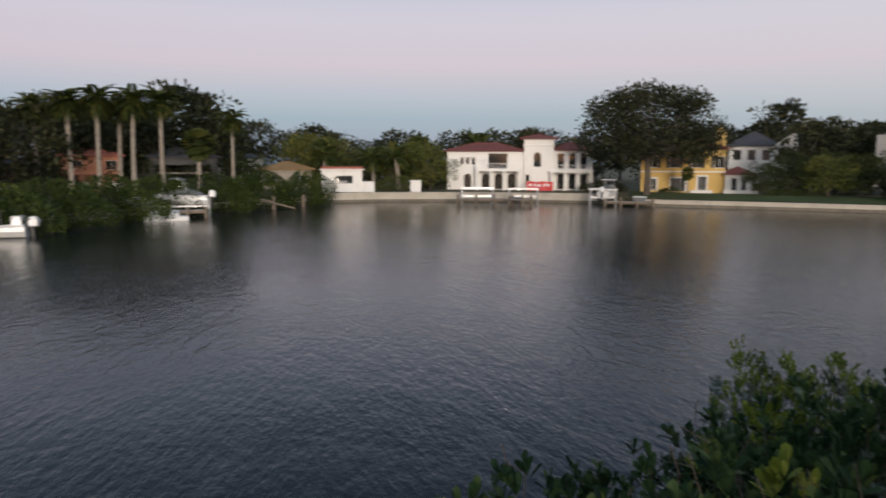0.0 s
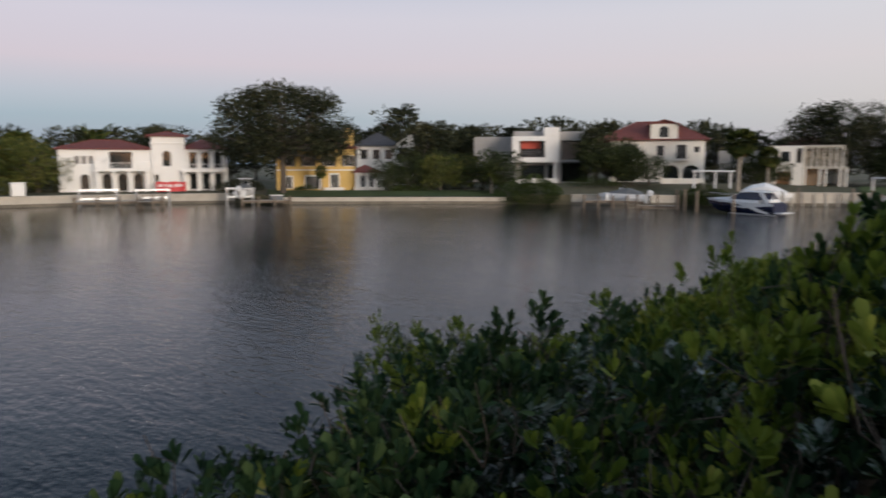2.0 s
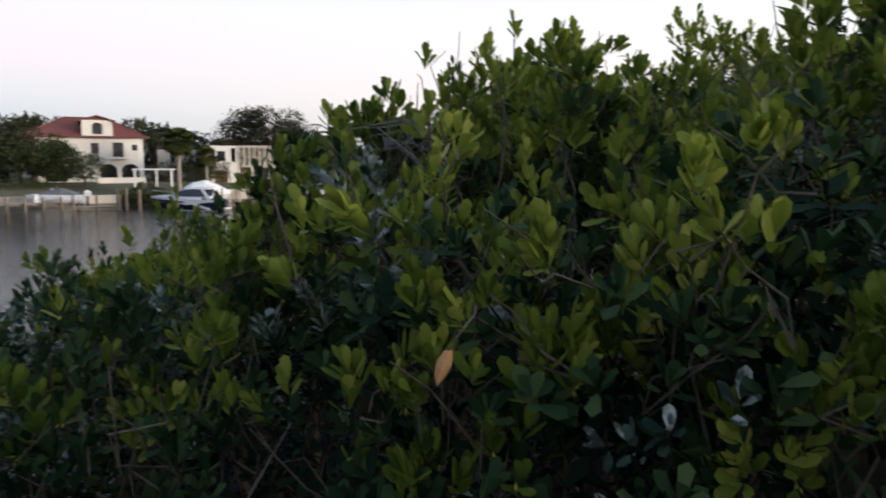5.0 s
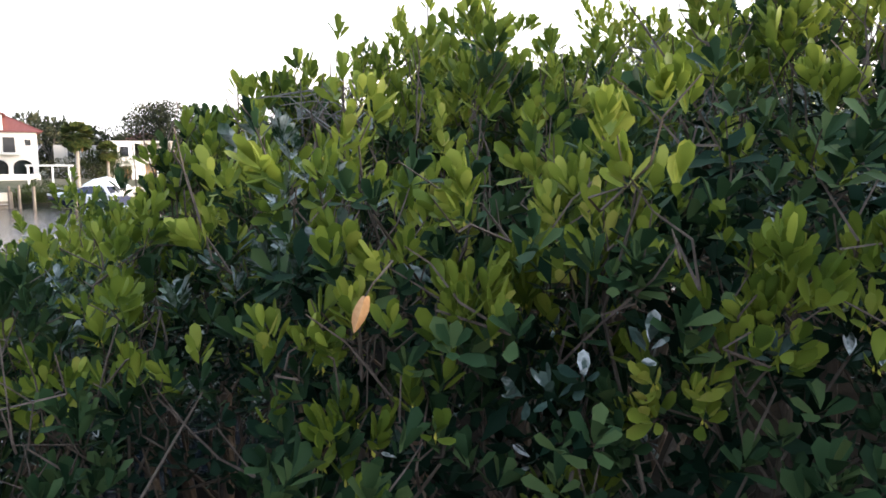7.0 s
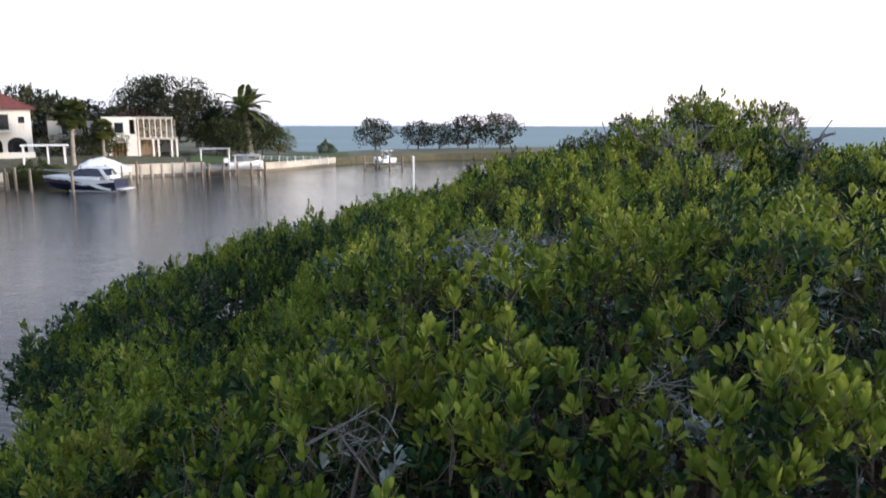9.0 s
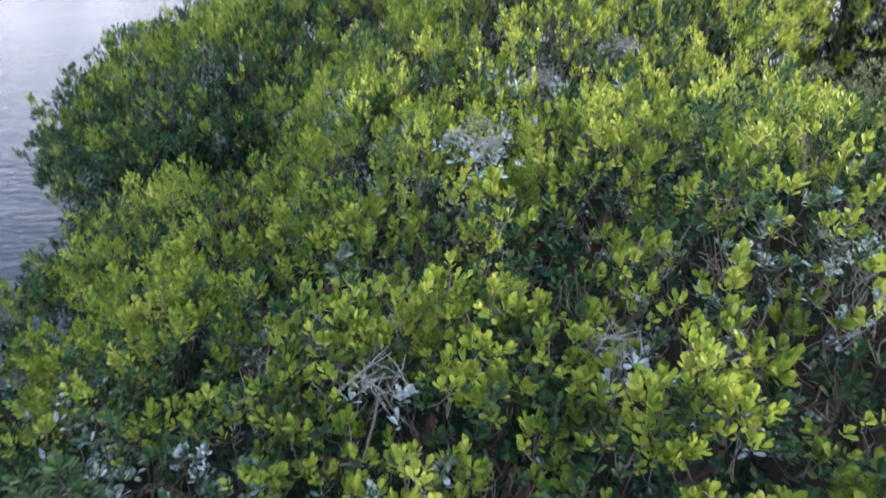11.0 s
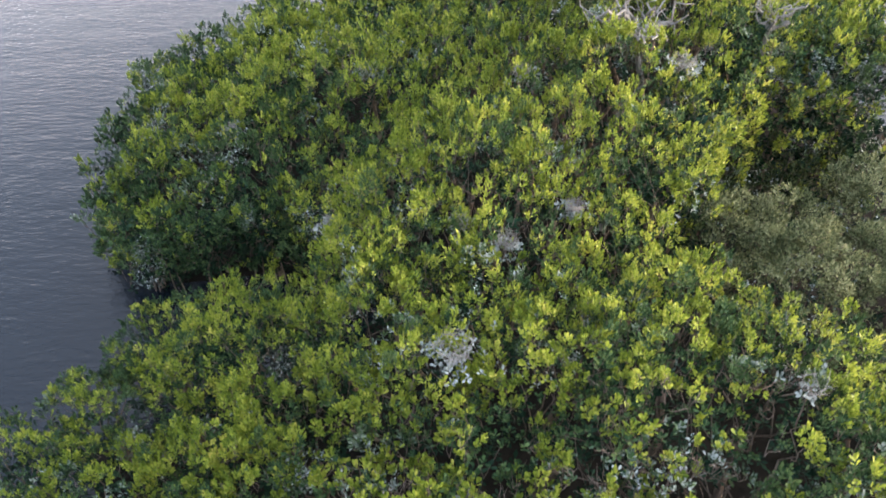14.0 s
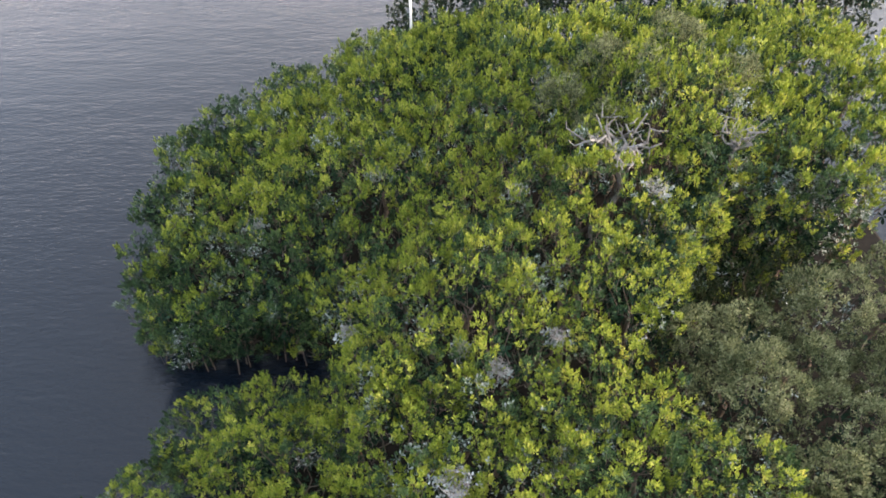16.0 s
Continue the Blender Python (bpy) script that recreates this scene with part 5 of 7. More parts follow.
def grey_house():
    h = thing("modern_house", facing(40.8, 118, 2.75), "flat-roofed modern house of grey render and white frames", "house")
    X = -6.4
    # left half: white framed upper box over a recessed ground floor
    block(h, X, X + 7.4, 1.2, 12, 0, 8.5, [(X + 1.2, X + 5.2, 0.3, 2.9), (X + 1.2, X + 5.0, 4.2, 6.9), (X + 5.7, X + 6.8, 0.2, 2.9), (X + 5.6, X + 6.6, 4.4, 6.7)], M_GREY)
    window(h, X + 5.7, X + 6.8, 0.2, 2.9, 1.4, 0, M_BLACK)
    window(h, X + 5.6, X + 6.6, 4.4, 6.7, 1.4, 0, M_BLACK)
    window(h, X + 1.2, X + 5.2, 0.3, 2.9, 1.45, 2, M_BLACK)
    window(h, X + 1.2, X + 5.0, 4.2, 6.9, 1.45, 1, M_BLACK)
    part("box_frame", wall_panel(X - 0.1, X + 7.5, 3.35, 7.6, -0.9, 1.197, [(X + 1.0, X + 6.9, 4.15, 6.85)]), M_WHITE, h, "white projecting window frame")
    part("blind", Shape().box(X + 1.3, X + 4.4, 0.9, 0.95, 5.6, 6.85, 0.01), M_BLIND, h, "red cloth blind")
    railing(h, X + 1.0, X + 5.2, -0.7, 4.15, 1.0, M_DARKGREY, 0.15)
    part("fin", Shape().box(X + 5.0, X + 7.5, -1.0, 1.1, 7.61, 9.0, 0.03).box(X + 5.2, X + 7.45, -0.8, -0.5, 4.15, 7.59, 0.02), M_WHITE, h)
    part("low_wall", Shape().box(X + 0.6, X + 7.4, -1.6, -1.3, -0.2, 0.75, 0.03), M_WHITE, h)
    columns(h, [X + 6.9], -0.5, 0, 3.35, 0.5)
    # right half: deep two-storey loggia
    s = Shape().box(X + 7.4, X + 7.9, 0.2, 10, 0, 8.3).box(X + 12.5, X + 13.3, 0.2, 12, 0, 8.3, 0.04).box(X + 7.9, X + 12.5, 9.7, 10, 0, 8.3)
    part("side_wall", s, M_GREY, h)
    part("parapet", Shape().box(X + 7.4, X + 13.3, 0.0, 10, 6.9, 8.35, 0.03), M_GREY, h)
    part("loggia_slab", Shape().box(X + 7.9, X + 12.5, 0.2, 9.7, 3.4, 3.8).box(X + 7.9, X + 12.5, 0.2, 9.7, -0.1, 0.12), M_GREY, h)
    # shade inside the loggia is put into the dark wall colour
    part("loggia_wall", Shape().box(X + 7.905, X + 12.495, 4.2, 4.4, 0.12, 6.9), M_DARKGREY, h, "back wall whose dark colour stands in for the loggia shade")
    for z0 in (0.12, 3.8):
        window(h, X + 7.95, X + 12.45, z0, z0 + 3.05, 3.6, 3, M_BLACK)
    # side wing going back
    part("side_wing", wall_panel(X - 7.0, X - 0.003, 0, 7.7, 4.5, 11.0, ()), M_GREY, h)


def red_villa():
    h = thing("villa", facing(32.85, 120, 2.9), "cream stucco villa with a red tiled hip roof and dormer", "house")
    X = -7.2
    up = [(X + 1.2, X + 4.4, 4.0, 6.3), (X + 7.3, X + 8.4, 4.3, 5.9), (X + 10.3, X + 11.8, 3.8, 6.0), (X + 13.0, X + 13.8, 4.8, 5.7)]
    low = [(X + 8.4, X + 10.8, 0.1, 2.8), (X + 11.4, X + 13.9, 0.1, 2.8), (X + 1.0, X + 4.0, 0.1, 2.8)]
    block(h, X, X + 14.6, 0, 10, 0, 6.85, [*up, *low], M_CREAM)
    for a in (low[0], low[1], low[2]):
        part("arch", arch_head(a[0], a[1], 1.7, 2.8, 0.0, 0.3), M_CREAM, h)
        window(h, a[0], a[1], 0.1, 2.8, 0.26, 2, M_BLACK)
    part("arch", arch_head(up[0][0], up[0][1], 5.2, 6.3, 0.0, 0.3), M_CREAM, h)
    for a in up:
        window(h, *a, 0.2, 1, M_BLACK)
    part("balcony_slab", Shape().box(X + 9.9, X + 12.2, -1.0, -0.002, 3.45, 3.75, 0.04), M_CREAM, h)
    railing(h, X + 10.0, X + 12.1, -0.9, 3.75, 0.85)
    hip_roof(h, X - 1.2, X + 14.6, 0, 10, 6.85, 3.1, 0.7)
    d = part("dormer", wall_panel(X + 6.2, X + 10.4, 6.9, 9.3, -0.5, 3.0, [(X + 7.6, X + 9.0, 7.2, 9.0)]), M_CREAM, h)
    part("arch", arch_head(X + 7.6, X + 9.0, 8.4, 9.0, -0.5, -0.2), M_CREAM, d)
    part("pane", Shape().box(X + 7.6, X + 9.0, -0.25, -0.22, 7.2, 9.0), M_GLASS, d)
    r = Shape()
    xa, xm, xb = X + 5.7, X + 8.3, X + 10.9
    for p, q in (((xa, 9.25), (xm, 10.05)), ((xm, 10.05), (xb, 9.25))):
        r.add([(p[0], -0.9, p[1]), (q[0], -0.9, q[1]), (q[0], 5.0, q[1]), (p[0], 5.0, p[1]), (p[0], -0.9, p[1] - 0.15), (q[0], -0.9, q[1] - 0.15), (q[0], 5.0, q[1] - 0.15), (p[0], 5.0, p[1] - 0.15)],
              [(0, 1, 2, 3), (7, 6, 5, 4), (0, 4, 5, 1), (2, 6, 7, 3)])
    r.add([(xa + 0.5, -0.5, 9.3), (xb - 0.5, -0.5, 9.3), (xm, -0.5, 9.95)], [(0, 1, 2)])
    part("dormer_roof", r, M_TILE, d)
    part("porch_wall", Shape().box(X + 8.0, X + 14.6, -2.8, -2.5, -0.4, 0.7, 0.03), M_CREAM, h)


def framed_house():
    h = thing("house_under_construction", facing(22.4, 125, 2.0), "unfinished white house with an open concrete frame", "house")
    X = -5.5
    low, up = (X + 1.2, X + 3.4, 0.3, 2.7), (X + 1.8, X + 3.1, 4.2, 5.8)
    block(h, X, X + 5.0, 0, 9, 0, 6.7, [low, up, (X + 4.0, X + 4.8, 4.0, 6.3)], M_CREAM)
    window(h, *up, 0.15, 1, M_BLACK)
    studs = Shape()
    for i in range(5):
        studs.box(X + 1.25 + i * 0.5, X + 1.37 + i * 0.5, 0.1, 0.25, 0.3, 2.7)
    part("stud_frame", studs, M_STUD, h, "raw orange timber studs")
    part("slab", Shape().box(X + 5.0, X + 11.2, 0.2, 9, 3.1, 3.4, 0.03).box(X + 5.0, X + 10.6, 0.2, 9, 6.4, 6.75, 0.03).box(X + 4.0, X + 12.0, -1.5, 9, -0.5, 0.05, 0.03), M_CONCRETE, h)
    columns(h, [X + 5.3, X + 7.4, X + 8.2, X + 10.2, X + 11.0], 0.4, 0.05, 3.1, 0.3, M_CREAM)
    columns(h, [X + 5.3 + i * 0.85 for i in range(7)], 0.4, 3.4, 6.4, 0.13, M_CREAM)
    part("back_wall", wall_panel(X + 5.0, X + 11.2, 0, 6.4, 6.0, 6.3, [(X + 7.8, X + 10, 0.2, 2.6)]), M_ROOM, h)
    st = Shape()
    for i in range(6):
        st.box(X + 5.5 + i * 0.45, X + 5.62 + i * 0.45, 2.0, 2.12, 0.05, 3.1)
    part("stud_frame", st, M_STUD, h, "raw orange timber studs")
    b = thing("house", facing(22.3, 146, 2.0), "house with a red tiled hip roof", "house")
    block(b, -5, 5, 0, 8, 0, 6.6, [], M_CREAM)
    hip_roof(b, -5, 5, 0, 8, 6.6, 2.2)
    c = thing("guest_house", facing(26.4, 132, 2.6), "low grey house with a glazed upper floor", "house")
    ho = [(-2.6, -0.6, 3.2, 4.8), (0.4, 1.4, 3.2, 4.8)]
    block(c, -4.5, 6.5, 0, 7, 0, 5.5, ho, M_GREY)
    for a in ho:
        window(c, *a, 0.15, 1, M_TRIM)


def pink_house():
    h = thing("house", facing(104.8, 118, 1.7), "coral stucco house with a red roof behind palms", "house")
    ho = [(-3.2, -2.0, 0.8, 2.2), (0.2, 1.4, 0.8, 2.4), (1.9, 3.5, 3.2, 4.6), (-2.6, -1.2, 3.3, 4.6)]
    block(h, -4.0, 4.1, 0, 8, 0, 5.3, ho, M_PINK)
    part("balcony_slab", Shape().box(-4.0, 4.1, -1.9, -0.003, 2.5, 2.75, 0.03), M_PINK, h)
    columns(h, [-3.8, -1.2, 1.4, 3.9], -1.7, 0, 2.5, 0.3, M_PINK)
    railing(h, -3.9, 4.0, -1.75, 2.75, 0.9, M_PINK, 0.3)
    for a in ho:
        window(h, *a, 0.15, 1, M_TRIM)
    hip_roof(h, -4.0, 4.1, 0, 8, 5.3, 1.3, 0.6, M_CORAL_TILE)
    part("terrace_wall", Shape().box(-3.4, -0.4, -2.6, -2.3, 0, 1.4, 0.03).box(1.8, 4.4, -2.6, -2.3, 0, 1.5, 0.03), M_WHITE, h, "white terrace wall")
    w = thing("house", facing(98.6, 122, 1.7), "dark screened porch house under trees", "house")
    block(w, -5, 5.5, 0, 8, 0, 5.2, [(-4, 4.5, 0.9, 3.9)], M_DARKGREY)
    hip_roof(w, -5, 5.5, 0, 8, 5.2, 1.6, 0.6, M_SHINGLE)
    railing(w, -4.5, 4.8, -0.9, 0, 1.0, M_TRIM, 0.4)
    y = thing("house", facing(90.8, 118, 1.7), "low tan house with a wide brown roof", "house")
    yo = [(-3.2, -1.8, 1.0, 2.2), (1.0, 3.0, 1.0, 2.3)]
    block(y, -3.9, 3.9, 0, 7, 0, 3.3, yo, M_DECK)
    for a in yo:
        window(y, *a, 0.15, 1, M_TRIM)
    hip_roof(y, -3.9, 3.9, 0, 7, 3.3, 1.2, 0.7, M_THATCH)
    b = thing("house", facing(111.5, 112, 1.7), "pale house with a blue-grey roof", "house")
    block(b, -5, 3, 0, 7, 0, 4.2, [(-1, 1, 1, 2.6)], M_CREAM)
    hip_roof(b, -5, 3, 0, 7, 4.2, 2.2, 0.7, M_CANVAS)
    for i, (az, d, z) in enumerate(((93.6, 150, 6.2), (86.4, 165, 6.0))):
        q = thing("house", facing(az, d, 1.7), "distant white house among trees", "house")
        block(q, -2.4, 2.4, 0, 6, 0, z - 1.0, [(-0.8, 0.8, 2.6, 3.8)], M_WHITE)
        hip_roof(q, -2.4, 2.4, 0, 6, z - 1.0, 0.9, 0.5, M_SHINGLE)


def pergola():
    h = thing("pergola", facing(28.75, 104, 2.55), "white flat-topped pergola on square posts", "pergola")
    part("roof", Shape().box(-2.5, 2.9, -1.5, 2.2, 2.25, 2.43, 0.03), M_TRIM, h)
    me = Shape().box(-0.11, 0.11, -0.11, 0.11, 0, 2.25, 0.02).mesh("post")
    for x in (-2.2, 0.5, 2.4):
        for y in (-1.2, 1.9):
            part("post", me, M_TRIM, h, m=pose(x, y, 0))


white_villa(), boathouse(), banner(), yellow_house(), gable_house(), grey_house(), red_villa(), framed_house(), pink_house(), pergola()


# ---- far shore: trees ----
def broad_tree(name, label, height, width, seed, material, leaves=5200, size=0.42, trunk_h=0.28, clumps=26, round_top=0.5, clump=1.0):
    """Tapered trunk, forked limbs and a crown of leaf clumps with gaps."""
    rng = np.random.default_rng(seed)
    root = thing(name, Matrix.Identity(4), label, "tree", "trees of the far shore")
    th = height * trunk_h
    part("trunk", Shape().tube([(0, 0, -0.4), (0.1, 0, th * 0.5), (0, 0.1, th)], [0.035 * height, 0.028 * height, 0.02 * height], 8), M_TRUNK, root)
    centres, sizes = [], []
    for i in range(clumps):
        a, u = rng.uniform(0, 2 * math.pi), rng.random()
        zz = th * 0.75 + (height - th * 0.75) * (0.08 + 0.84 * u)
        prof = (1 - abs((u - 0.38) / 0.68) ** 2.2) ** round_top if abs((u - 0.38) / 0.68) < 1 else 0.15
        rr = width / 2 * prof * math.sqrt(rng.uniform(0.15, 1.0))
        centres.append((rr * math.cos(a), rr * math.sin(a), zz))
        sizes.append(rng.uniform(0.10, 0.19) * width * clump)
    limbs = Shape()
    for c in centres[:: 2]:
        p = np.array(c)
        limbs.tube(crooked(rng, (0, 0.05, th * rng.uniform(0.75, 1.0)), p, 3, 0.05), np.linspace(0.011 * height, 0.003 * height, 4), 5)
    part("limbwork", limbs, M_TRUNK, root)
    per = leaves // clumps
    P, A = [], []
    for c, s in zip(centres, sizes):
        d = unit(rng.normal(0, 1, (per, 3)))
        rad = s * rng.uniform(0.45, 1.0, (per, 1)) ** 0.5 * (1 + 0.25 * np.sin(7 * d[:, :1] + 5 * d[:, 1:2]))
        p = np.array(c) + d * rad * np.array((1, 1, 0.68))
        P.append(p)
        A.append(unit(d + np.array((0, 0, 0.35)) + rng.normal(0, 0.5, (per, 3))))
    P, A = np.concatenate(P), np.concatenate(A)
    N = unit(np.cross(A, rng.normal(0, 1, A.shape)))
    part("crown", leaf_mesh("crown", LEAF_COARSE, P, A, N, size * rng.uniform(0.6, 1.3, len(P))), material, root)
    return root


def palm(name, label, height, seed, frond_len, fronds=20, fan=False, droop=0.9):
    """A ringed trunk with a head of feathered or fan leaves, each leaf a part."""
    rng = np.random.default_rng(seed)
    root = thing(name, Matrix.Identity(4), label, "palm", "palms of the far shore")
    lean = rng.normal(0, 0.25, 2)
    pts = [(lean[0] * (i / 8) ** 2, lean[1] * (i / 8) ** 2, -0.3 + (height + 0.3) * i / 8) for i in range(9)]
    rad = [0.36, 0.31, 0.29, 0.28, 0.275, 0.27, 0.26, 0.25, 0.26]
    part("trunk", Shape().tube(pts, rad, 9), M_PALM, root)
    top = Vector(pts[-1])
    if not fan and height > 8:
        part("crownshaft", Shape().tube([top - Vector((0, 0, 1.7)), top - Vector((0, 0, 1.2)), top - Vector((0, 0, 0.3)), top + Vector((0, 0, 0.5))], [0.2, 0.27, 0.24, 0.12], 9), M_LIME, root, "smooth yellow-green crownshaft")
    base, along, nor, ln = [], [], [], []
    if fan:
        for i in range(26):
            a = radians(-80 + 160 * i / 25)
            base.append((0, frond_len * 0.5, 0.02)), along.append((math.sin(a), math.cos(a), -0.25)), nor.append((0, 0, 1)), ln.append(frond_len * 0.62)
        stem = Shape().tube([(0, 0, 0), (0, frond_len * 0.5, 0.02)], 0.03, 4)
    else:
        curve = [(0, frond_len * t * (1 - 0.18 * t), frond_len * (0.10 * t - droop * 0.55 * t * t)) for t in np.linspace(0, 1, 12)]
        for i in range(1, 12):
            for s in (-1, 1):
                for k in range(2):
                    q = np.array(curve[i]) - (np.array(curve[i]) - np.array(curve[i - 1])) * k * 0.5
                    base.append(q), along.append((s * 0.85, 0.5, -0.35)), nor.append((0, 0.2, 1)), ln.append(frond_len * 0.29 * math.sin(0.35 + 2.5 * i / 12))
        stem = Shape().tube(curve, np.linspace(0.04, 0.008, 12), 4)
    blades = leaf_mesh("frond", (LEAF_COARSE[0] * np.array((0.75, 1, 1)), LEAF_COARSE[1]), np.array(base, float), unit(np.array(along, float)), unit(np.array(nor, float)), np.array(ln))
    me = stem.mesh("frond")
    n0 = len(me.vertices)
    vv = [tuple(v.co) for v in me.vertices] + [tuple(v.co) for v in blades.vertices]
    ff = [tuple(p.vertices) for p in me.polygons] + [tuple(n0 + i for i in p.vertices) for p in blades.polygons]
    leaf = Shape().add(vv, ff).mesh("frond")
    for i in range(fronds):
        up = 75 - (135 if fan else 105) * (i / fronds) ** 0.8 + rng.normal(0, 6)
        part("frond", leaf, M_FROND, root, m=Matrix.Translation(top) @ pose(0, 0, 0, 0, 0, i * 137.5 + rng.normal(0, 8)) @ pose(0, 0, 0, up, 0, 0) @ Matrix.Diagonal((1, 1, 1, 1)))
    if fan:
        sk = Shape()
        for i in range(26):
            a = i * 2.4
            o = Vector((math.cos(a), math.sin(a), 0))
            sk.tube([top + o * 0.15 - Vector((0, 0, 0.1)), top + o * 0.75 - Vector((0, 0, 0.5 + 0.3 * (i % 3))), top + o * 0.6 - Vector((0, 0, 1.3 + 0.3 * (i % 4)))], [0.04, 0.12, 0.03], 4)
        part("dry_skirt", sk, M_THATCH, root, "brown dead fronds below the head")
    return root


def put_copies(kinds, rows):
    """The first row of each kind places the built tree itself, the others are copies of it."""
    used = {}
    for k, az, d, s in rows:
        m = facing(az, d, ground_z(az, d) - 0.05, (az * 37) % 360) @ Matrix.Scale(s / used.get(k, 1.0), 4)
        if k in used:
            copy_thing(kinds[k], m)
        else:
            kinds[k].matrix_basis = m
            used[k] = s


oak = broad_tree("oak_tree", "huge spreading dark oak beside the yellow house", 15.7, 21.5, 11, M_OAK, 24000, 0.5, 0.42, 150, 0.55, 0.62)
oak.matrix_basis = facing(62.3, 110.8, 1.4)
bay_oak = broad_tree("oak_tree", "large dark oak with bare inner limbs", 13.8, 17.5, 23, M_OAK, 26000, 0.42, 0.24, 90, 0.5, 0.8)
bay_oak.matrix_basis = facing(20.3, 139, 1.9)

kinds = {
    "a": broad_tree("broadleaf_tree", "dark green broadleaf tree behind the houses", 10, 12, 31, M_OAK, 2400, 0.76, 0.2, 40),
    "b": broad_tree("broadleaf_tree", "tall dark tree with an uneven crown", 12, 10, 32, M_OAK, 2400, 0.76, 0.25, 36, 0.7),
    "c": broad_tree("broadleaf_tree", "rounded green garden tree", 8, 9, 33, M_OAKGREEN, 4200, 0.42, 0.2, 40),
    "d": broad_tree("broadleaf_tree", "olive green feathery garden tree", 7, 8, 34, M_LIME, 4200, 0.4, 0.2, 40),
}
rng = np.random.default_rng(5)
rows = []
# the wooded skyline
for az in np.arange(112, 13, -1.9):
    d = rng.uniform(148, 190)
    h = float(np.interp(az, [13, 25, 40, 55, 68, 80, 88, 95, 112], [7.0, 9.5, 11.5, 13.0, 11.6, 10.6, 10.2, 14.0, 14.5])) * rng.uniform(0.86, 1.12)
    k = "ab"[int(rng.random() < 0.4)]
    rows.append((k, az + rng.normal(0, 0.4), d, h / (10 if k == "a" else 12)))
# nearer trees between the houses
rows += [("b", 53.2, 166, 1.45), ("a", 50.2, 168, 1.35), ("b", 99.3, 131, 1.45), ("b", 96.8, 129, 1.35), ("a", 110.0, 106, 1.15), ("b", 112.5, 100, 0.9), ("a", 102.5, 130, 1.15), ("a", 104.8, 126, 1.25), ("b", 107.2, 122, 1.05), ("a", 100.8, 127, 1.2),
         ("d", 88.9, 128, 1.3), ("d", 87.6, 126, 1.25), ("c", 93.9, 116, 0.75), ("d", 82.5, 124, 1.05), ("d", 80.2, 126, 1.15), ("c", 84.4, 128, 0.95), ("d", 79.4, 120, 1.0),
         ("c", 54.0, 112.5, 0.62), ("c", 52.2, 114, 0.72), ("d", 49.8, 112.5, 0.8), ("c", 50.6, 118, 0.85), ("d", 47.7, 113.5, 0.8), ("c", 46.4, 113, 0.82), ("c", 45.0, 110.5, 0.86)]
rows += [("b", 51.2, 128, 0.95), ("b", 47.3, 132, 0.86), ("a", 49.2, 130, 1.0), ("c", 36.6, 113, 0.95), ("b", 37.3, 116, 0.72), ("c", 34.6, 112, 0.74), ("c", 33.3, 112.5, 0.6), ("c", 35.7, 112, 0.74),
         ("a", 28.6, 138, 0.95), ("b", 26.2, 140, 0.72), ("c", 25.6, 116, 0.62), ("c", 24.6, 118, 0.58), ("c", 15.6, 128, 0.85), ("a", 16.4, 137, 0.85), ("a", 14.9, 139, 0.75), ("c", 13.6, 139, 0.85), ("d", 12.4, 143, 0.72), ("c", 17.0, 132, 0.8)]
# trees at the mouth of the bay
rows += [("a", 4.8, 172, 0.72), ("a", 1.4, 176, 0.66), ("c", -0.3, 176, 0.85), ("a", -2.6, 178, 0.8), ("a", -5.2, 178, 0.85)]
put_copies(kinds, rows)

royal = {"r": palm("royal_palm", "tall feather palm with a pale trunk", 12.2, 41, 2.9, 46, False, 1.25), "f": palm("fan_palm", "fan palm with a shaggy brown skirt", 7.0, 43, 2.3, 44, True), "g": palm("garden_palm", "short feathery garden palm", 4.2, 44, 2.8, 20)}
put_copies(royal, [("r", 106.1, 105, 1.0), ("r", 104.3, 105, 1.04), ("r", 102.0, 104, 1.03), ("r", 100.0, 106, 1.05), ("r", 102.9, 110, 1.0), ("r", 94.9, 108, 0.87), ("r", 108.2, 108, 0.95),
                   ("f", 97.4, 104, 1.0), ("f", 26.9, 112, 1.0), ("f", 80.3, 140, 1.1), ("f", 24.9, 113, 0.72), ("f", 59.3, 112.8, 0.45),
                   ("g", 75.6, 150, 1.9), ("g", 82.0, 118, 1.3), ("g", 14.6, 134, 2.0), ("g", 88.0, 121, 1.35), ("g", 84.0, 121, 1.2), ("g", 45.6, 108.6, 0.8)])


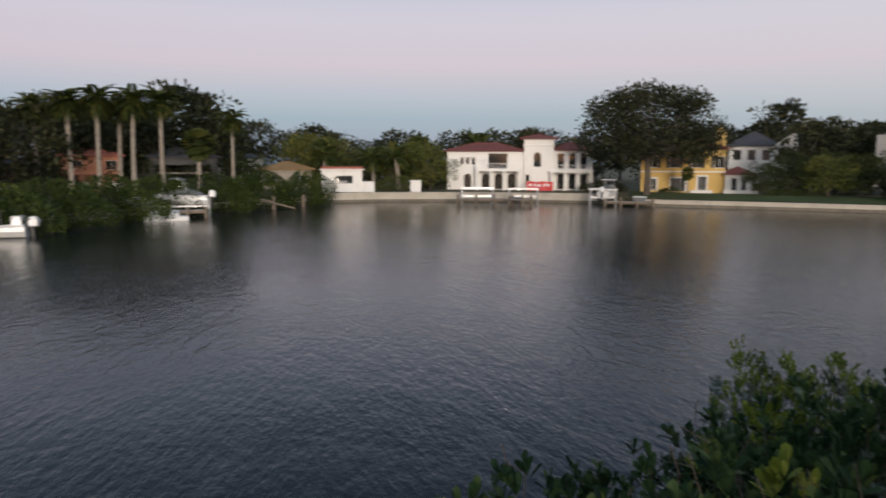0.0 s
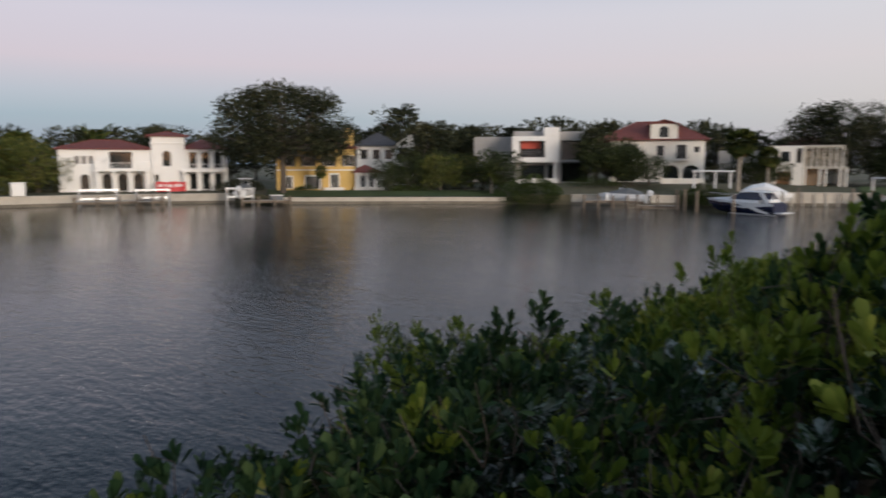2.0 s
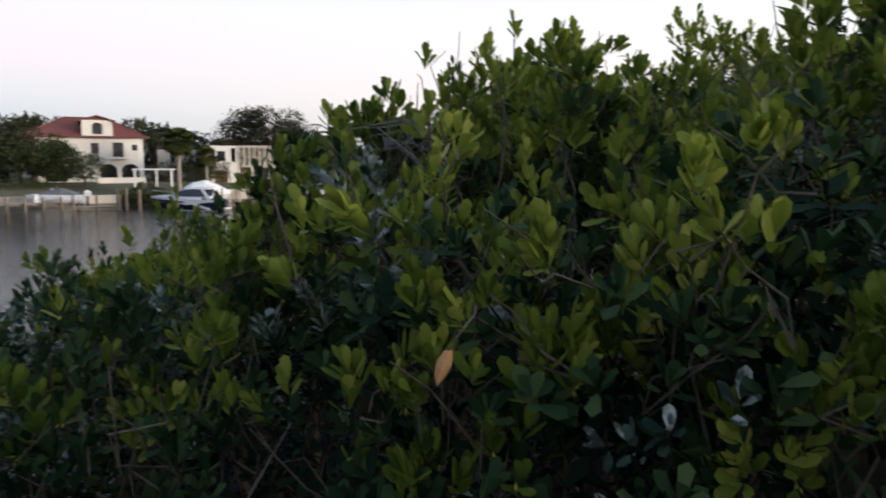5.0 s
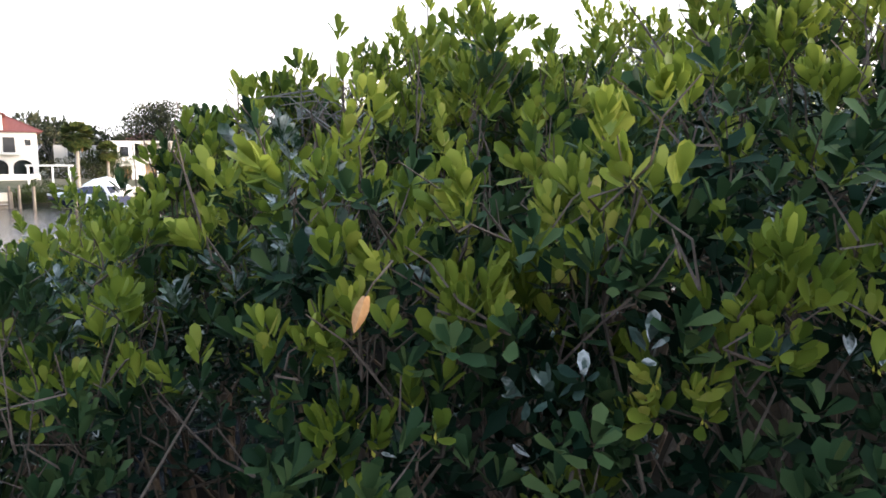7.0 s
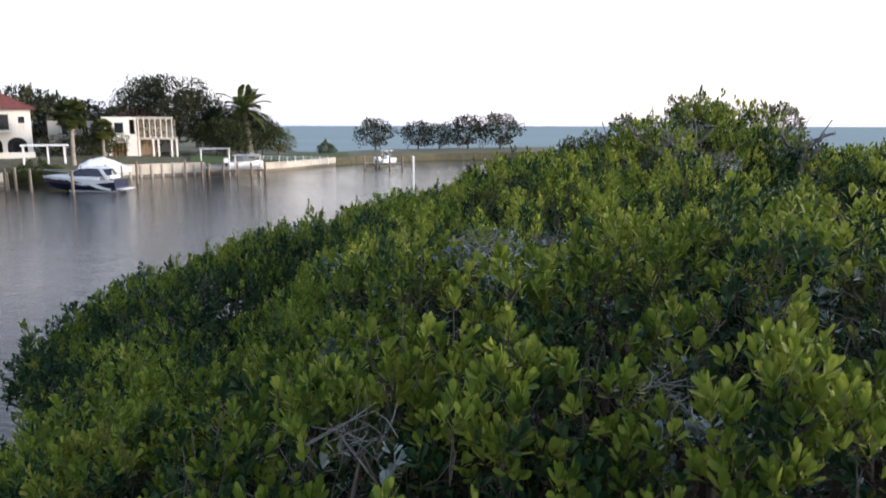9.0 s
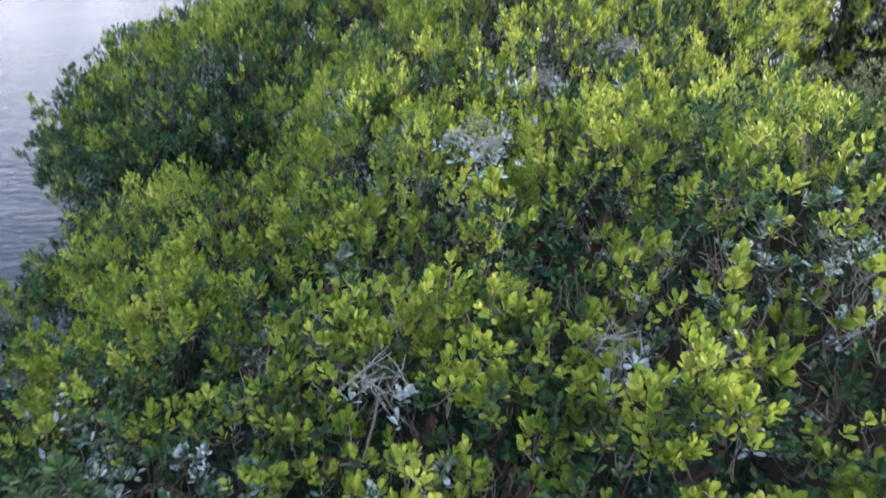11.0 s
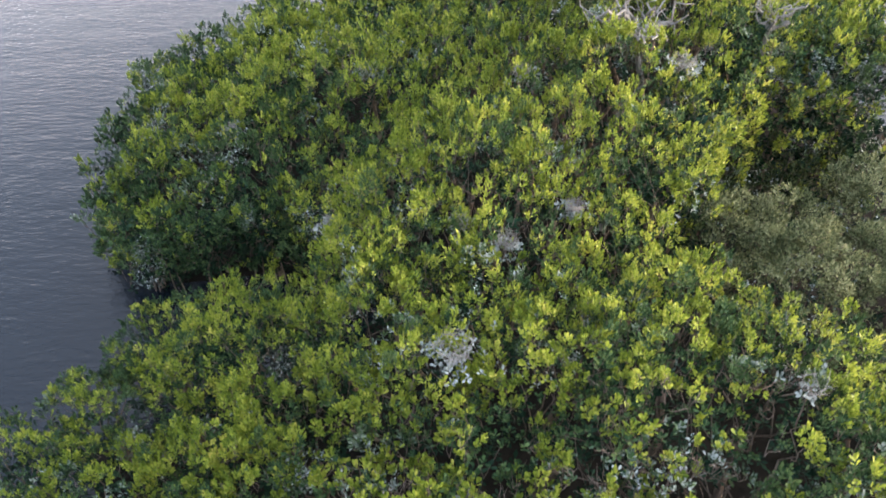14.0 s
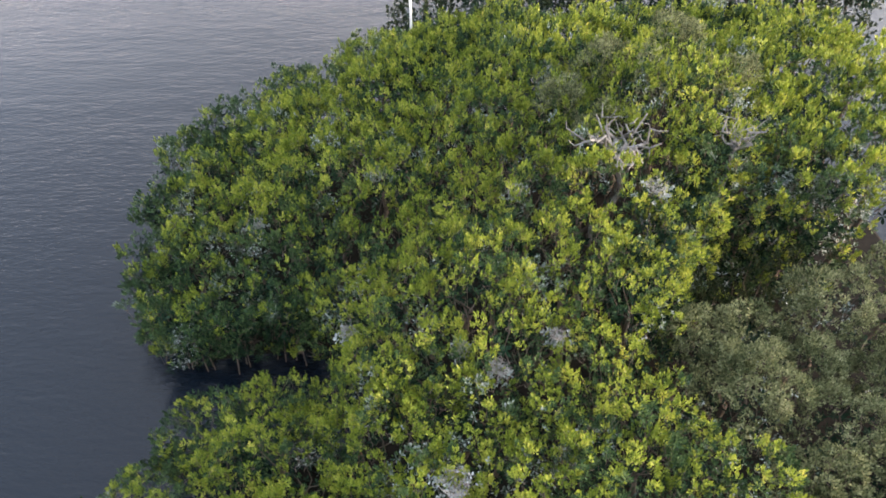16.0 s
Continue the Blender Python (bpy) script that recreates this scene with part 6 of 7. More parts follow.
def bush(name, label, length, height, depth, seed, m, material=None, n=4200, size=0.2):
    """A leafy mass over a few stems."""
    rng = np.random.default_rng(seed)
    root = thing(name, m, label, "bush")
    th, u, w = rng.uniform(0, 2 * math.pi, n), rng.random(n), rng.random(n) ** 0.35
    bump = 1 + 0.18 * np.sin(3.1 * th + seed) + 0.12 * np.sin(length * 2.1 * np.cos(th) + 4 * u)
    z = height * u
    r = np.sqrt(np.clip(1 - ((u - 0.35) / 0.66) ** 2, 0.02, 1)) * bump * w
    p = np.stack([np.cos(th) * r * length / 2, np.sin(th) * r * depth / 2, z * (0.9 + 0.2 * np.sin(2.7 * np.cos(th) * length / 3 + seed))], 1)
    a = unit(np.stack([np.cos(th), np.sin(th), np.full(n, 0.9)], 1) + rng.normal(0, 0.5, (n, 3)))
    part("leaves", leaf_mesh("leaves", LEAF_COARSE, p, a, unit(np.cross(a, rng.normal(0, 1, a.shape))), size * rng.uniform(0.7, 1.3, n)), material or M_HEDGE, root)
    st = Shape()
    for k in range(max(4, int(length))):
        x = (k / max(4, int(length)) - 0.5) * length * 0.8
        st.tube([(x, 0, -0.4), (x + rng.normal(0, .2), rng.normal(0, .2), height * 0.7)], [0.05, 0.02], 5)
    part("stemwork", st, M_TRUNK, root)
    return root


for az, dd, ln, hh, sd in ((107.6, -0.6, 9, 4.2, 1), (103.6, -0.6, 9, 4.3, 2), (100.0, 0.4, 9, 4.2, 3), (96.0, -0.6, 9, 4.2, 4), (92.8, -1.0, 9, 4.5, 5), (89.6, -1.0, 8, 4.4, 6), (111.5, -0.6, 9, 4.0, 7)):
    bush("mangrove_hedge", "dense green mangrove hedge at the waterline", ln * 1.1, hh, 5.0, sd, facing(az, shore(az) + dd + 0.6, 0.0, 0), M_HEDGE, 9000, 0.27)
for az, d, ln, hh, sd in ((110.6, 107, 11, 4.0, 21), (107.6, 111, 10, 3.6, 22), (101.6, 113, 11, 4.2, 23), (96.4, 114, 12, 4.4, 24), (94.0, 124, 10, 4.0, 25), (86.2, 124, 10, 3.6, 26), (78.6, 122, 7, 3.4, 27), (50.8, 120, 16, 3.4, 28), (27.0, 124, 9, 3.2, 29)):
    bush("undergrowth", "dark shrubs under the garden trees", ln, hh, 4.0, sd, facing(az, d, ground_z(az, d) - 0.1), M_OAK, 2600, 0.34)
bush("shore_bush", "round dark green bush overhanging the seawall", 9.2, 4.0, 4.5, 11, facing(42.2, 104.2, 0.0), M_HEDGE, 9000, 0.24)
bush("shore_bush", "clipped green hedge by the pergola", 7.5, 2.9, 2.5, 12, facing(29.2, 104.4, 0.1), M_HEDGE, 5200, 0.2)
bush("shore_bush", "low hedge in front of the yellow house", 3.2, 1.0, 1.2, 13, facing(60.6, 115.8, 1.5), M_HEDGE, 1500, 0.16)
bush("shore_bush", "low hedge on the lawn", 6.5, 0.9, 1.3, 14, facing(52.4, 112.0, 1.5), M_HEDGE, 2200, 0.16)
bush("round_bush", "round clipped bush on the spit", 3.6, 2.7, 3.4, 15, facing(8.7, 149, 1.6), M_HEDGE, 3200, 0.22)
bush("shore_bush", "clipped hedge before the modern house", 8.5, 1.1, 1.4, 16, facing(37.4, 109.5, 2.5), M_HEDGE, 2200, 0.16)
bush("shore_bush", "dark shrubs below the large oak", 8.0, 2.2, 2.5, 17, facing(65.4, 114.5, 1.5), M_OAK, 2600, 0.25)
bush("shore_bush", "shrubs beside the pool house", 9.0, 2.4, 2.5, 18, facing(82.3, 116, 1.5), M_LIME, 2600, 0.25)


# ---- boats and docks ----
def hull_rings(L, B, H, flare=0.25, n=9, sheer=0.25):
    """Sections from stern (x=0) to bow (x=L): keel, chine, gunwale on both sides."""
    rings = []
    for i in range(n):
        t = i / (n - 1)
        w = B / 2 * (1 - max(0.0, (t - 0.35) / 0.65) ** 2.3) if t < 1 else 0.02
        w = max(w, 0.02)
        low = w * (1 - flare) * (1 - 0.55 * t ** 3)
        rise, top = H * 0.55 * t ** 4, H * (1 + sheer * t ** 2)
        x = L * t + 0.06 * L * t ** 3
        xk = L * t
        rings.append([(xk, 0, -0.25 + rise), (xk, low, 0.08 + rise), (x, w, top * 0.6), (x, w, top), (x, -w, top), (x, -w, top * 0.6), (xk, -low, 0.08 + rise)])
    return rings


def open_boat(m, L, label, engines=1, cover=True, top=True):
    """A small open motorboat: hull, deck, console, top and outboards."""
    b = thing("motorboat", m, label, "boat", "small boats at the docks")
    part("hull", Shape().loft(hull_rings(L, L * 0.33, 0.9)), M_GEL, b)
    deck = Shape().loft([[(x, -w, 0.93 + 0.2 * (x / L) ** 2), (x, w, 0.93 + 0.2 * (x / L) ** 2), (x, w * 0.9, 1.05 + 0.2 * (x / L) ** 2), (x, -w * 0.9, 1.05 + 0.2 * (x / L) ** 2)] for x, w in ((0.1, L * 0.15), (L * 0.4, L * 0.15), (L * 0.7, L * 0.12), (L * 0.95, L * 0.04))])
    part("deck", deck, M_GEL, b)
    con = Shape().loft([[(L * 0.42, -0.5, 1.0), (L * 0.58, -0.45, 1.0), (L * 0.58, 0.45, 1.0), (L * 0.42, 0.5, 1.0)], [(L * 0.43, -0.42, 1.75), (L * 0.52, -0.38, 1.75), (L * 0.52, 0.38, 1.75), (L * 0.43, 0.42, 1.75)]])
    part("console", con, M_GEL, b)
    part("windshield", Shape().loft([[(L * 0.52, -0.4, 1.75), (L * 0.54, -0.4, 1.75), (L * 0.54, 0.4, 1.75), (L * 0.52, 0.4, 1.75)], [(L * 0.47, -0.36, 2.2), (L * 0.48, -0.36, 2.2), (L * 0.48, 0.36, 2.2), (L * 0.47, 0.36, 2.2)]]), M_GLASS, b)
    if cover:
        part("cover", Shape().loft([[(L * 0.1, -0.8, 1.05), (L * 0.1, 0.8, 1.05), (L * 0.1, 0.4, 1.3), (L * 0.1, -0.4, 1.3)], [(L * 0.4, -0.9, 1.1), (L * 0.4, 0.9, 1.1), (L * 0.4, 0.5, 1.9), (L * 0.4, -0.5, 1.9)], [(L * 0.8, -0.6, 1.15), (L * 0.8, 0.6, 1.15), (L * 0.8, 0.3, 1.4), (L * 0.8, -0.3, 1.4)]]), M_CANVAS, b, "grey canvas cover")
    if top:
        part("t_top", Shape().box(L * 0.3, L * 0.62, -0.85, 0.85, 2.55, 2.65, 0.03), M_GEL, b)
        for x in (L * 0.36, L * 0.56):
            for y in (-0.6, 0.6):
                part("top_post", Shape().tube([(x, y, 1.0), (x, y * 0.9, 2.56)], 0.03, 6), M_STEEL, b)
    for k in range(engines):
        y = (k - (engines - 1) / 2) * 0.7
        e = part("outboard", Shape().loft([[(-0.75, y - .2, 0.9), (-0.1, y - .22, 0.9), (-0.1, y + .22, 0.9), (-0.75, y + .2, 0.9)], [(-0.8, y - .24, 1.35), (-0.1, y - .24, 1.4), (-0.1, y + .24, 1.4), (-0.8, y + .24, 1.35)], [(-0.6, y - .15, 1.62), (-0.2, y - .15, 1.65), (-0.2, y + .15, 1.65), (-0.6, y + .15, 1.62)]]), M_GEL, b)
        part("leg", Shape().box(-0.5, -0.25, y - 0.07, y + 0.07, -0.3, 0.9, 0.02), M_BLACK, e)
    return b


def yacht():
    """A sleek cruiser: navy hull with a white sweep, dark glasshouse under a thin hardtop, open aft cockpit."""
    L, B = 9.6, 3.2
    b = thing("motor_yacht", pose(*spot(23.9, 88.5, 0.0), 0, 0, 24 + 180 - 30) @ Matrix.Scale(0.92, 4), "white and navy motor yacht with tinted cabin windows", "yacht")
    rings = hull_rings(L, B, 1.5, 0.22, 13, 0.28)
    part("hull", Shape().loft(rings), M_NAVY, b, "navy blue lower hull")
    band = []
    for i, r in enumerate(rings):
        drop = 0.28 + 0.5 * max(0.0, 1 - abs(i / 12 - 0.42) / 0.42) ** 1.5
        (x, w, z) = r[3]
        band.append([(x, w + 0.015, z - drop), (x + 0.03, w + 0.05, z), (x + 0.03, -w - 0.05, z), (x, -w - 0.015, z - drop)])
    part("topside_band", Shape().loft(band), M_GEL, b, "glossy white upper hull")
    part("boot_stripe", Shape().loft([[(r[0][0], -abs(r[1][1]) * 1.03 - 0.01, 0.02), (r[0][0], abs(r[1][1]) * 1.03 + 0.01, 0.02), (r[0][0], abs(r[1][1]) * 1.05 + 0.01, 0.14), (r[0][0], -abs(r[1][1]) * 1.05 - 0.01, 0.14)] for r in rings[:9]]), M_GEL, b)
    for s in (-1, 1):
        part("hull_window", Shape().loft([[(x, s * (w + 0.06), z0), (x, s * (w + 0.075), z0), (x, s * (w + 0.075), z1), (x, s * (w + 0.06), z1)] for x, w, z0, z1 in ((4.2, 1.56, 1.12, 1.16), (5.0, 1.50, 1.1, 1.34), (6.4, 1.30, 1.2, 1.46), (7.6, 0.99, 1.42, 1.5))]), M_BLACK, b, "long dark hull window")
        sweep = Shape().loft([[(x, s * (B / 2 + 0.01), z0), (x, s * (B / 2 + 0.05), z0), (x, s * (B / 2 + 0.05), z1), (x, s * (B / 2 + 0.01), z1)] for x, z0, z1 in ((0.5, 0.2, 0.42), (1.4, 0.3, 0.62), (2.3, 0.5, 0.95), (3.2, 0.85, 1.25))])
        part("side_sweep", sweep, M_GEL, b, "white swept panel")
    part("swim_platform", Shape().box(-1.0, 0.15, -1.35, 1.35, 0.3, 0.42, 0.04), M_GEL, b)
    part("transom", Shape().loft([[(0.0, -1.45, 0.35), (0.5, -1.45, 0.35), (0.5, 1.45, 0.35), (0.0, 1.45, 0.35)], [(0.25, -1.4, 1.65), (0.6, -1.4, 1.65), (0.6, 1.4, 1.65), (0.25, 1.4, 1.65)]]), M_NAVY, b, "navy blue transom")
    part("foredeck", Shape().loft([[(x, -w, z0), (x, w, z0), (x, w * 0.7, z1), (x, -w * 0.7, z1)] for x, w, z0, z1 in ((2.2, 1.45, 1.45, 1.95), (4.5, 1.4, 1.5, 2.1), (6.8, 1.05, 1.6, 2.12), (8.6, 0.6, 1.75, 2.02), (9.7, 0.15, 1.85, 1.92))]), M_GEL, b)
    glass = [(1.9, 1.22, 1.05, 2.78), (3.4, 1.22, 1.02, 2.86), (4.8, 1.16, 0.92, 2.78), (6.0, 1.0, 0.72, 2.45), (7.1, 0.78, 0.6, 2.08)]
    part("glasshouse", Shape().loft([[(x, -w0, 1.9), (x, w0, 1.9), (x - 0.1, w1, z), (x - 0.1, -w1, z)] for x, w0, w1, z in glass]), M_NAVY, b, "tinted dark windscreen and side windows")
    part("hardtop", Shape().loft([[(x, -w, z), (x, w, z), (x, w * 0.85, z + t), (x, -w * 0.85, z + t)] for x, w, z, t in ((0.9, 1.1, 2.86, 0.1), (2.0, 1.22, 2.84, 0.2), (3.6, 1.16, 2.88, 0.2), (4.9, 1.0, 2.8, 0.12))]), M_GEL, b, "thin white hardtop")
    for s in (-1, 1):
        part("arch_leg", Shape().loft([[(x0, s * y, z), (x0 + 0.45, s * y, z), (x0 + 0.45, s * (y - 0.09), z), (x0, s * (y - 0.09), z)] for x0, y, z in ((0.7, 1.45, 1.5), (1.2, 1.36, 2.2), (1.75, 1.22, 2.88))]), M_GEL, b)
        part("windscreen_pillar", Shape().tube([(6.7, s * 0.83, 2.05), (5.7, s * 0.93, 2.45), (4.7, s * 0.98, 2.82)], 0.05, 6), M_GEL, b)
        part("bow_rail", Shape().tube([(5.6, s * 1.35, 2.35), (8.0, s * 0.9, 2.5), (10.0, s * 0.12, 2.62)], 0.022, 5), M_STEEL, b)
    part("cockpit_seat", Shape().box(0.7, 1.3, -1.1, 1.1, 1.3, 2.0, 0.1), M_GEL, b)
    part("helm_seat", Shape().box(2.2, 2.7, -0.9, -0.2, 1.6, 2.4, 0.1), M_TRIM, b)
    return b


yacht()
cov = thing("covered_boat", pose(*spot(25.0, 99.0, -0.1), 0, 0, 20) @ Matrix.Scale(0.82, 4), "boat on a lift under a white shrink-wrap cover", "boat")
part("hull", Shape().loft(hull_rings(7.0, 2.5, 1.3)), M_GEL, cov, m=pose(-3.5, 0, 1.2))
part("cover", Shape().loft([[(x, -w, 2.5), (x, w, 2.5), (x, w * 0.75, 2.5 + h * 0.7), (x, 0, 2.5 + h), (x, -w * 0.75, 2.5 + h * 0.7)] for x, w, h in ((-3.4, 1.1, 0.7), (-2, 1.25, 1.5), (0, 1.25, 1.9), (1.6, 1.1, 1.3), (3.2, 0.5, 0.5))]), M_GEL, cov, "white plastic cover")
part("lift_cradle", Shape().box(-3.2, 2.8, -1.6, -1.4, 0.6, 0.85).box(-3.2, 2.8, 1.4, 1.6, 0.6, 0.85).box(-2.2, -2.0, -1.6, 1.6, 0.85, 1.05).box(1.6, 1.8, -1.6, 1.6, 0.85, 1.05), M_STEEL, cov)
for px in (-3.0, 2.6):
    for py in (-1.75, 1.75):
        part("lift_post", Shape().tube([(px, py, -1), (px, py, 3.2)], 0.13, 7), M_PILE, cov)


def dock(m, length, width, label, height=0.95, piles=3, tall=0.6):
    d = thing("dock", m, label, "dock", "docks of the far shore")
    n = int(length / 0.55)
    me = Shape().box(-0.26, 0.26, 0, width, 0, 0.07, 0.01).mesh("plank")
    for i in range(n):
        part("plank", me, M_DECK, d, m=pose(-length / 2 + 0.28 + i * 0.55, 0, height - 0.07))
    part("beam", Shape().box(-length / 2, length / 2, 0.1, 0.25, height - 0.32, height - 0.075).box(-length / 2, length / 2, width - 0.25, width - 0.1, height - 0.32, height - 0.075), M_PILE, d)
    pm = Shape().tube([(0, 0, -1.2), (0, 0, height + tall)], [0.15, 0.13], 8).mesh("pile")
    for i in range(piles):
        for y in (-0.15, width + 0.15):
            part("post", pm, M_PILE, d, m=pose(-length / 2 + 0.2 + (length - 0.4) * i / max(1, piles - 1), y, 0))
    return d


def boat_lift(m, label, h=3.4, length=5.0, width=3.4, beams=True):
    """Four piles with beams and a cradle hanging between them."""
    d = thing("boat_lift", m, label, "boat lift", "boat lifts of the far shore")
    pm = Shape().tube([(0, 0, -1.2), (0, 0, h)], [0.11, 0.1], 8).mesh("pile")
    for x in (-length / 2, length / 2):
        for y in (0, width):
            part("post", pm, M_STEEL, d, m=pose(x, y, 0))
    for y in (0, width) if beams else ():
        part("top_beam", Shape().box(-length / 2 - 0.2, length / 2 + 0.2, y - 0.07, y + 0.07, h, h + 0.16, 0.02), M_STEEL, d)
    part("cradle", Shape().box(-length / 2, -length / 2 + 0.2, 0.2, width - 0.2, 0.9, 1.1).box(length / 2 - 0.2, length / 2, 0.2, width - 0.2, 0.9, 1.1).box(-length / 2, length / 2, 0.6, 0.8, 1.1, 1.3).box(-length / 2, length / 2, width - 0.8, width - 0.6, 1.1, 1.3), M_STEEL, d)
    for x in (-length / 2 + 0.1, length / 2 - 0.1):
        for y in (0.25, width - 0.25):
            part("cable", Shape().tube([(x, y, 1.0), (x, y, h)], 0.015, 4), M_STEEL, d)
    return d


dock(facing(74.2, 101.5), 11.0, 2.2, "grey plank dock on round piles before the white villa", 1.0, 5, 0.5)
dock(facing(72.0, 104, 0, 90), 9.0, 1.6, "plank gangway to the seawall", 1.0, 3, 0.4)
boat_lift(facing(75.6, 104.0), "white empty boat lift at the villa dock", 2.3, 4.6)
boat_lift(facing(71.9, 104.6), "white empty boat lift at the villa dock", 2.2, 4.2)
open_boat(facing(65.6, 104.0, 1.15, 70), 5.5, "white motorboat raised on a lift below the oak", 1, True, True)
boat_lift(facing(65.6, 103.6), "boat lift holding a white motorboat", 2.3, 3.6)
dock(facing(63.6, 102.5), 7.0, 2.4, "low grey plank dock below the oak", 0.75, 4, 0.5)
bx = thing("dock_box", facing(62.8, 103.2, 0.75), "white dock box on the plank dock", "box")
part("body", Shape().box(-0.9, 0.9, 0.2, 0.9, 0, 0.6, 0.03), M_CANVAS, bx)
part("lid", Shape().box(-0.95, 0.95, 0.15, 0.95, 0.6, 0.72, 0.03), M_TRIM, bx)
# left shore
mb = open_boat(facing(109.0, 66.5, 0.0, 168), 8.6, "white centre-console motorboat with twin outboards", 2, False, True)
part("leaning_post", Shape().box(1.6, 2.4, -0.7, 0.7, 1.0, 2.3, 0.08), M_BLACK, mb, "black covered leaning post")
part("bait_well", Shape().box(0.3, 1.1, -0.9, 0.9, 0.95, 1.75, 0.08), M_GEL, mb)
dock(facing(112.6, 69.5), 6.0, 1.8, "weathered dock beside the motorboat", 0.9, 3, 0.9)
lb = open_boat(facing(96.8, 84.5, 1.3, 172), 6.0, "motorboat with a grey canvas cover on a lift", 1, True, False)
for y in (-0.75, 0.75):
    part("tower_leg", Shape().tube([(2.2, y, 1.0), (2.6, y * 0.9, 2.6), (3.3, y * 0.85, 2.95)], 0.05, 6), M_STEEL, lb)
part("tower_top", Shape().loft([[(2.5, -0.8, 2.75), (2.5, 0.8, 2.75), (2.5, 0.8, 2.83), (2.5, -0.8, 2.83)], [(3.2, -0.75, 2.95), (3.2, 0.75, 2.95), (3.2, 0.7, 3.08), (3.2, -0.7, 3.08)], [(4.1, -0.6, 2.85), (4.1, 0.6, 2.85), (4.1, 0.55, 2.92), (4.1, -0.55, 2.92)]]), M_CANVAS, lb, "grey canvas top on a tower")
boat_lift(facing(98.6, 82.8), "boat lift holding the covered motorboat", 2.1, 5.4, 3.4, False)
dock(facing(99.0, 80.6), 6.0, 1.6, "plank dock in front of the boat lift", 0.9, 4, 0.3)
skiff = thing("skiff", facing(102.0, 81.6, 1.0, 4), "white covered skiff raised on a small lift", "boat")
part("hull", Shape().loft(hull_rings(3.6, 1.7, 0.75)), M_GEL, skiff, m=pose(1.8, 0, 0.2, 0, 0, 180))
part("cover", Shape().loft([[(1.7, -0.7, 0.95), (1.7, 0.7, 0.95), (1.7, 0.4, 1.1), (1.7, -0.4, 1.1)], [(0.2, -0.8, 0.95), (0.2, 0.8, 0.95), (0.2, 0.4, 1.45), (0.2, -0.4, 1.45)], [(-1.5, -0.4, 1.0), (-1.5, 0.4, 1.0), (-1.5, 0.2, 1.15), (-1.5, -0.2, 1.15)]]), M_TRIM, skiff, "white canvas cover")
boat_lift(facing(102.0, 80.9), "low lift under the skiff", 1.4, 3.4, 1.8, False)
sk = thing("floating_dock", facing(99.8, 79.4, 0.0), "white floating dock with two covered jet skis", "dock")
part("float", Shape().box(-2.3, 2.1, -0.8, 1.8, -0.2, 0.42, 0.06), M_GEL, sk)
for x in (-1.3, 0.7):
    part("jet_ski_cover", Shape().loft([[(x - 0.5, -0.6, 0.42), (x + 0.5, -0.6, 0.42), (x + 0.4, -0.6, 0.8), (x - 0.4, -0.6, 0.8)], [(x - 0.6, 0.4, 0.42), (x + 0.6, 0.4, 0.42), (x + 0.35, 0.4, 1.05), (x - 0.35, 0.4, 1.05)], [(x - 0.45, 1.6, 0.42), (x + 0.45, 1.6, 0.42), (x + 0.3, 1.6, 0.8), (x - 0.3, 1.6, 0.8)]]), M_GEL, sk, "white jet ski cover")
for az, h in ((93.8, 1.7), (91.9, 1.7), (89.6, 1.6)):
    p = tagged(part("mooring_pile", Shape().tube([(0, 0, -1.2), (0.03, 0, h)], [0.24, 0.22], 9), M_PILE, m=facing(az, shore(az) - 4.2)), "thick weathered timber mooring pile in the water", "pile", "mooring piles")
rail = tagged(part("fallen_rail", Shape().tube([(-3.6, 0, 1.25), (0, 0, 1.2), (3.8, 0, 0.15)], 0.11, 6), M_PILE, m=facing(92.6, shore(92.6) - 4.3)), "old timber rail sagging between mooring piles", "rail")
# docks before the modern house and the red villa
dock(facing(36.0, 97.5), 8.0, 2.2, "grey plank dock with pale fenders", 0.95, 5, 0.7)
dock(facing(32.6, 96.0), 5.5, 1.2, "low floating dock with a pale edge", 0.45, 3, 1.4)
open_boat(facing(33.4, 98.0, 0.75, 165), 6.2, "white motorboat with a pale cover on a lift", 1, True, False)
open_boat(facing(36.6, 99.5, 0.85, 10), 4.6, "small white boat on the dock", 0, False, False)
pm = Shape().tube([(0, 0, -1.2), (0, 0, 2.6)], [0.17, 0.15], 8).mesh("mooring_pile")
for i, (az, d, s) in enumerate(((31.2, 95, 1.0), (30.6, 94, 1.05), (29.7, 92, 1.0), (27.1, 86.5, 0.95), (24.9, 97, 1.0), (22.8, 99, 1.1), (19.4, 104, 1.05), (18.2, 107, 0.95))):
    tagged(part("mooring_pile", pm, M_PILE, m=facing(az, d) @ Matrix.Diagonal((1, 1, s, 1))), "slim weathered mooring pile standing in the water", "pile", "mooring piles")
dock(facing(15.6, 109.5), 8.5, 2.4, "plank dock with a boat lift by the spit", 0.95, 5, 0.9)
boat_lift(facing(17.2, 110.5), "tall steel boat lift at the spit dock", 3.9, 4.0)
boat_lift(facing(14.8, 110.5), "low boat lift frame at the spit dock", 2.9, 3.6)
open_boat(facing(16.2, 112.5, 0.9, 15), 5.0, "small white boat on the spit dock", 1, True, False)
fence = thing("fence", facing(12.4, shore(12.4) + 1.4, 1.45, -30), "low white fence along the spit", "fence")
part("rail", Shape().box(-9, 9, -0.03, 0.03, 0.75, 0.85).box(-9, 9, -0.03, 0.03, 0.4, 0.48), M_TRIM, fence)
fp = Shape().box(-0.07, 0.07, -0.07, 0.07, -0.3, 0.98, 0.01).mesh("post")
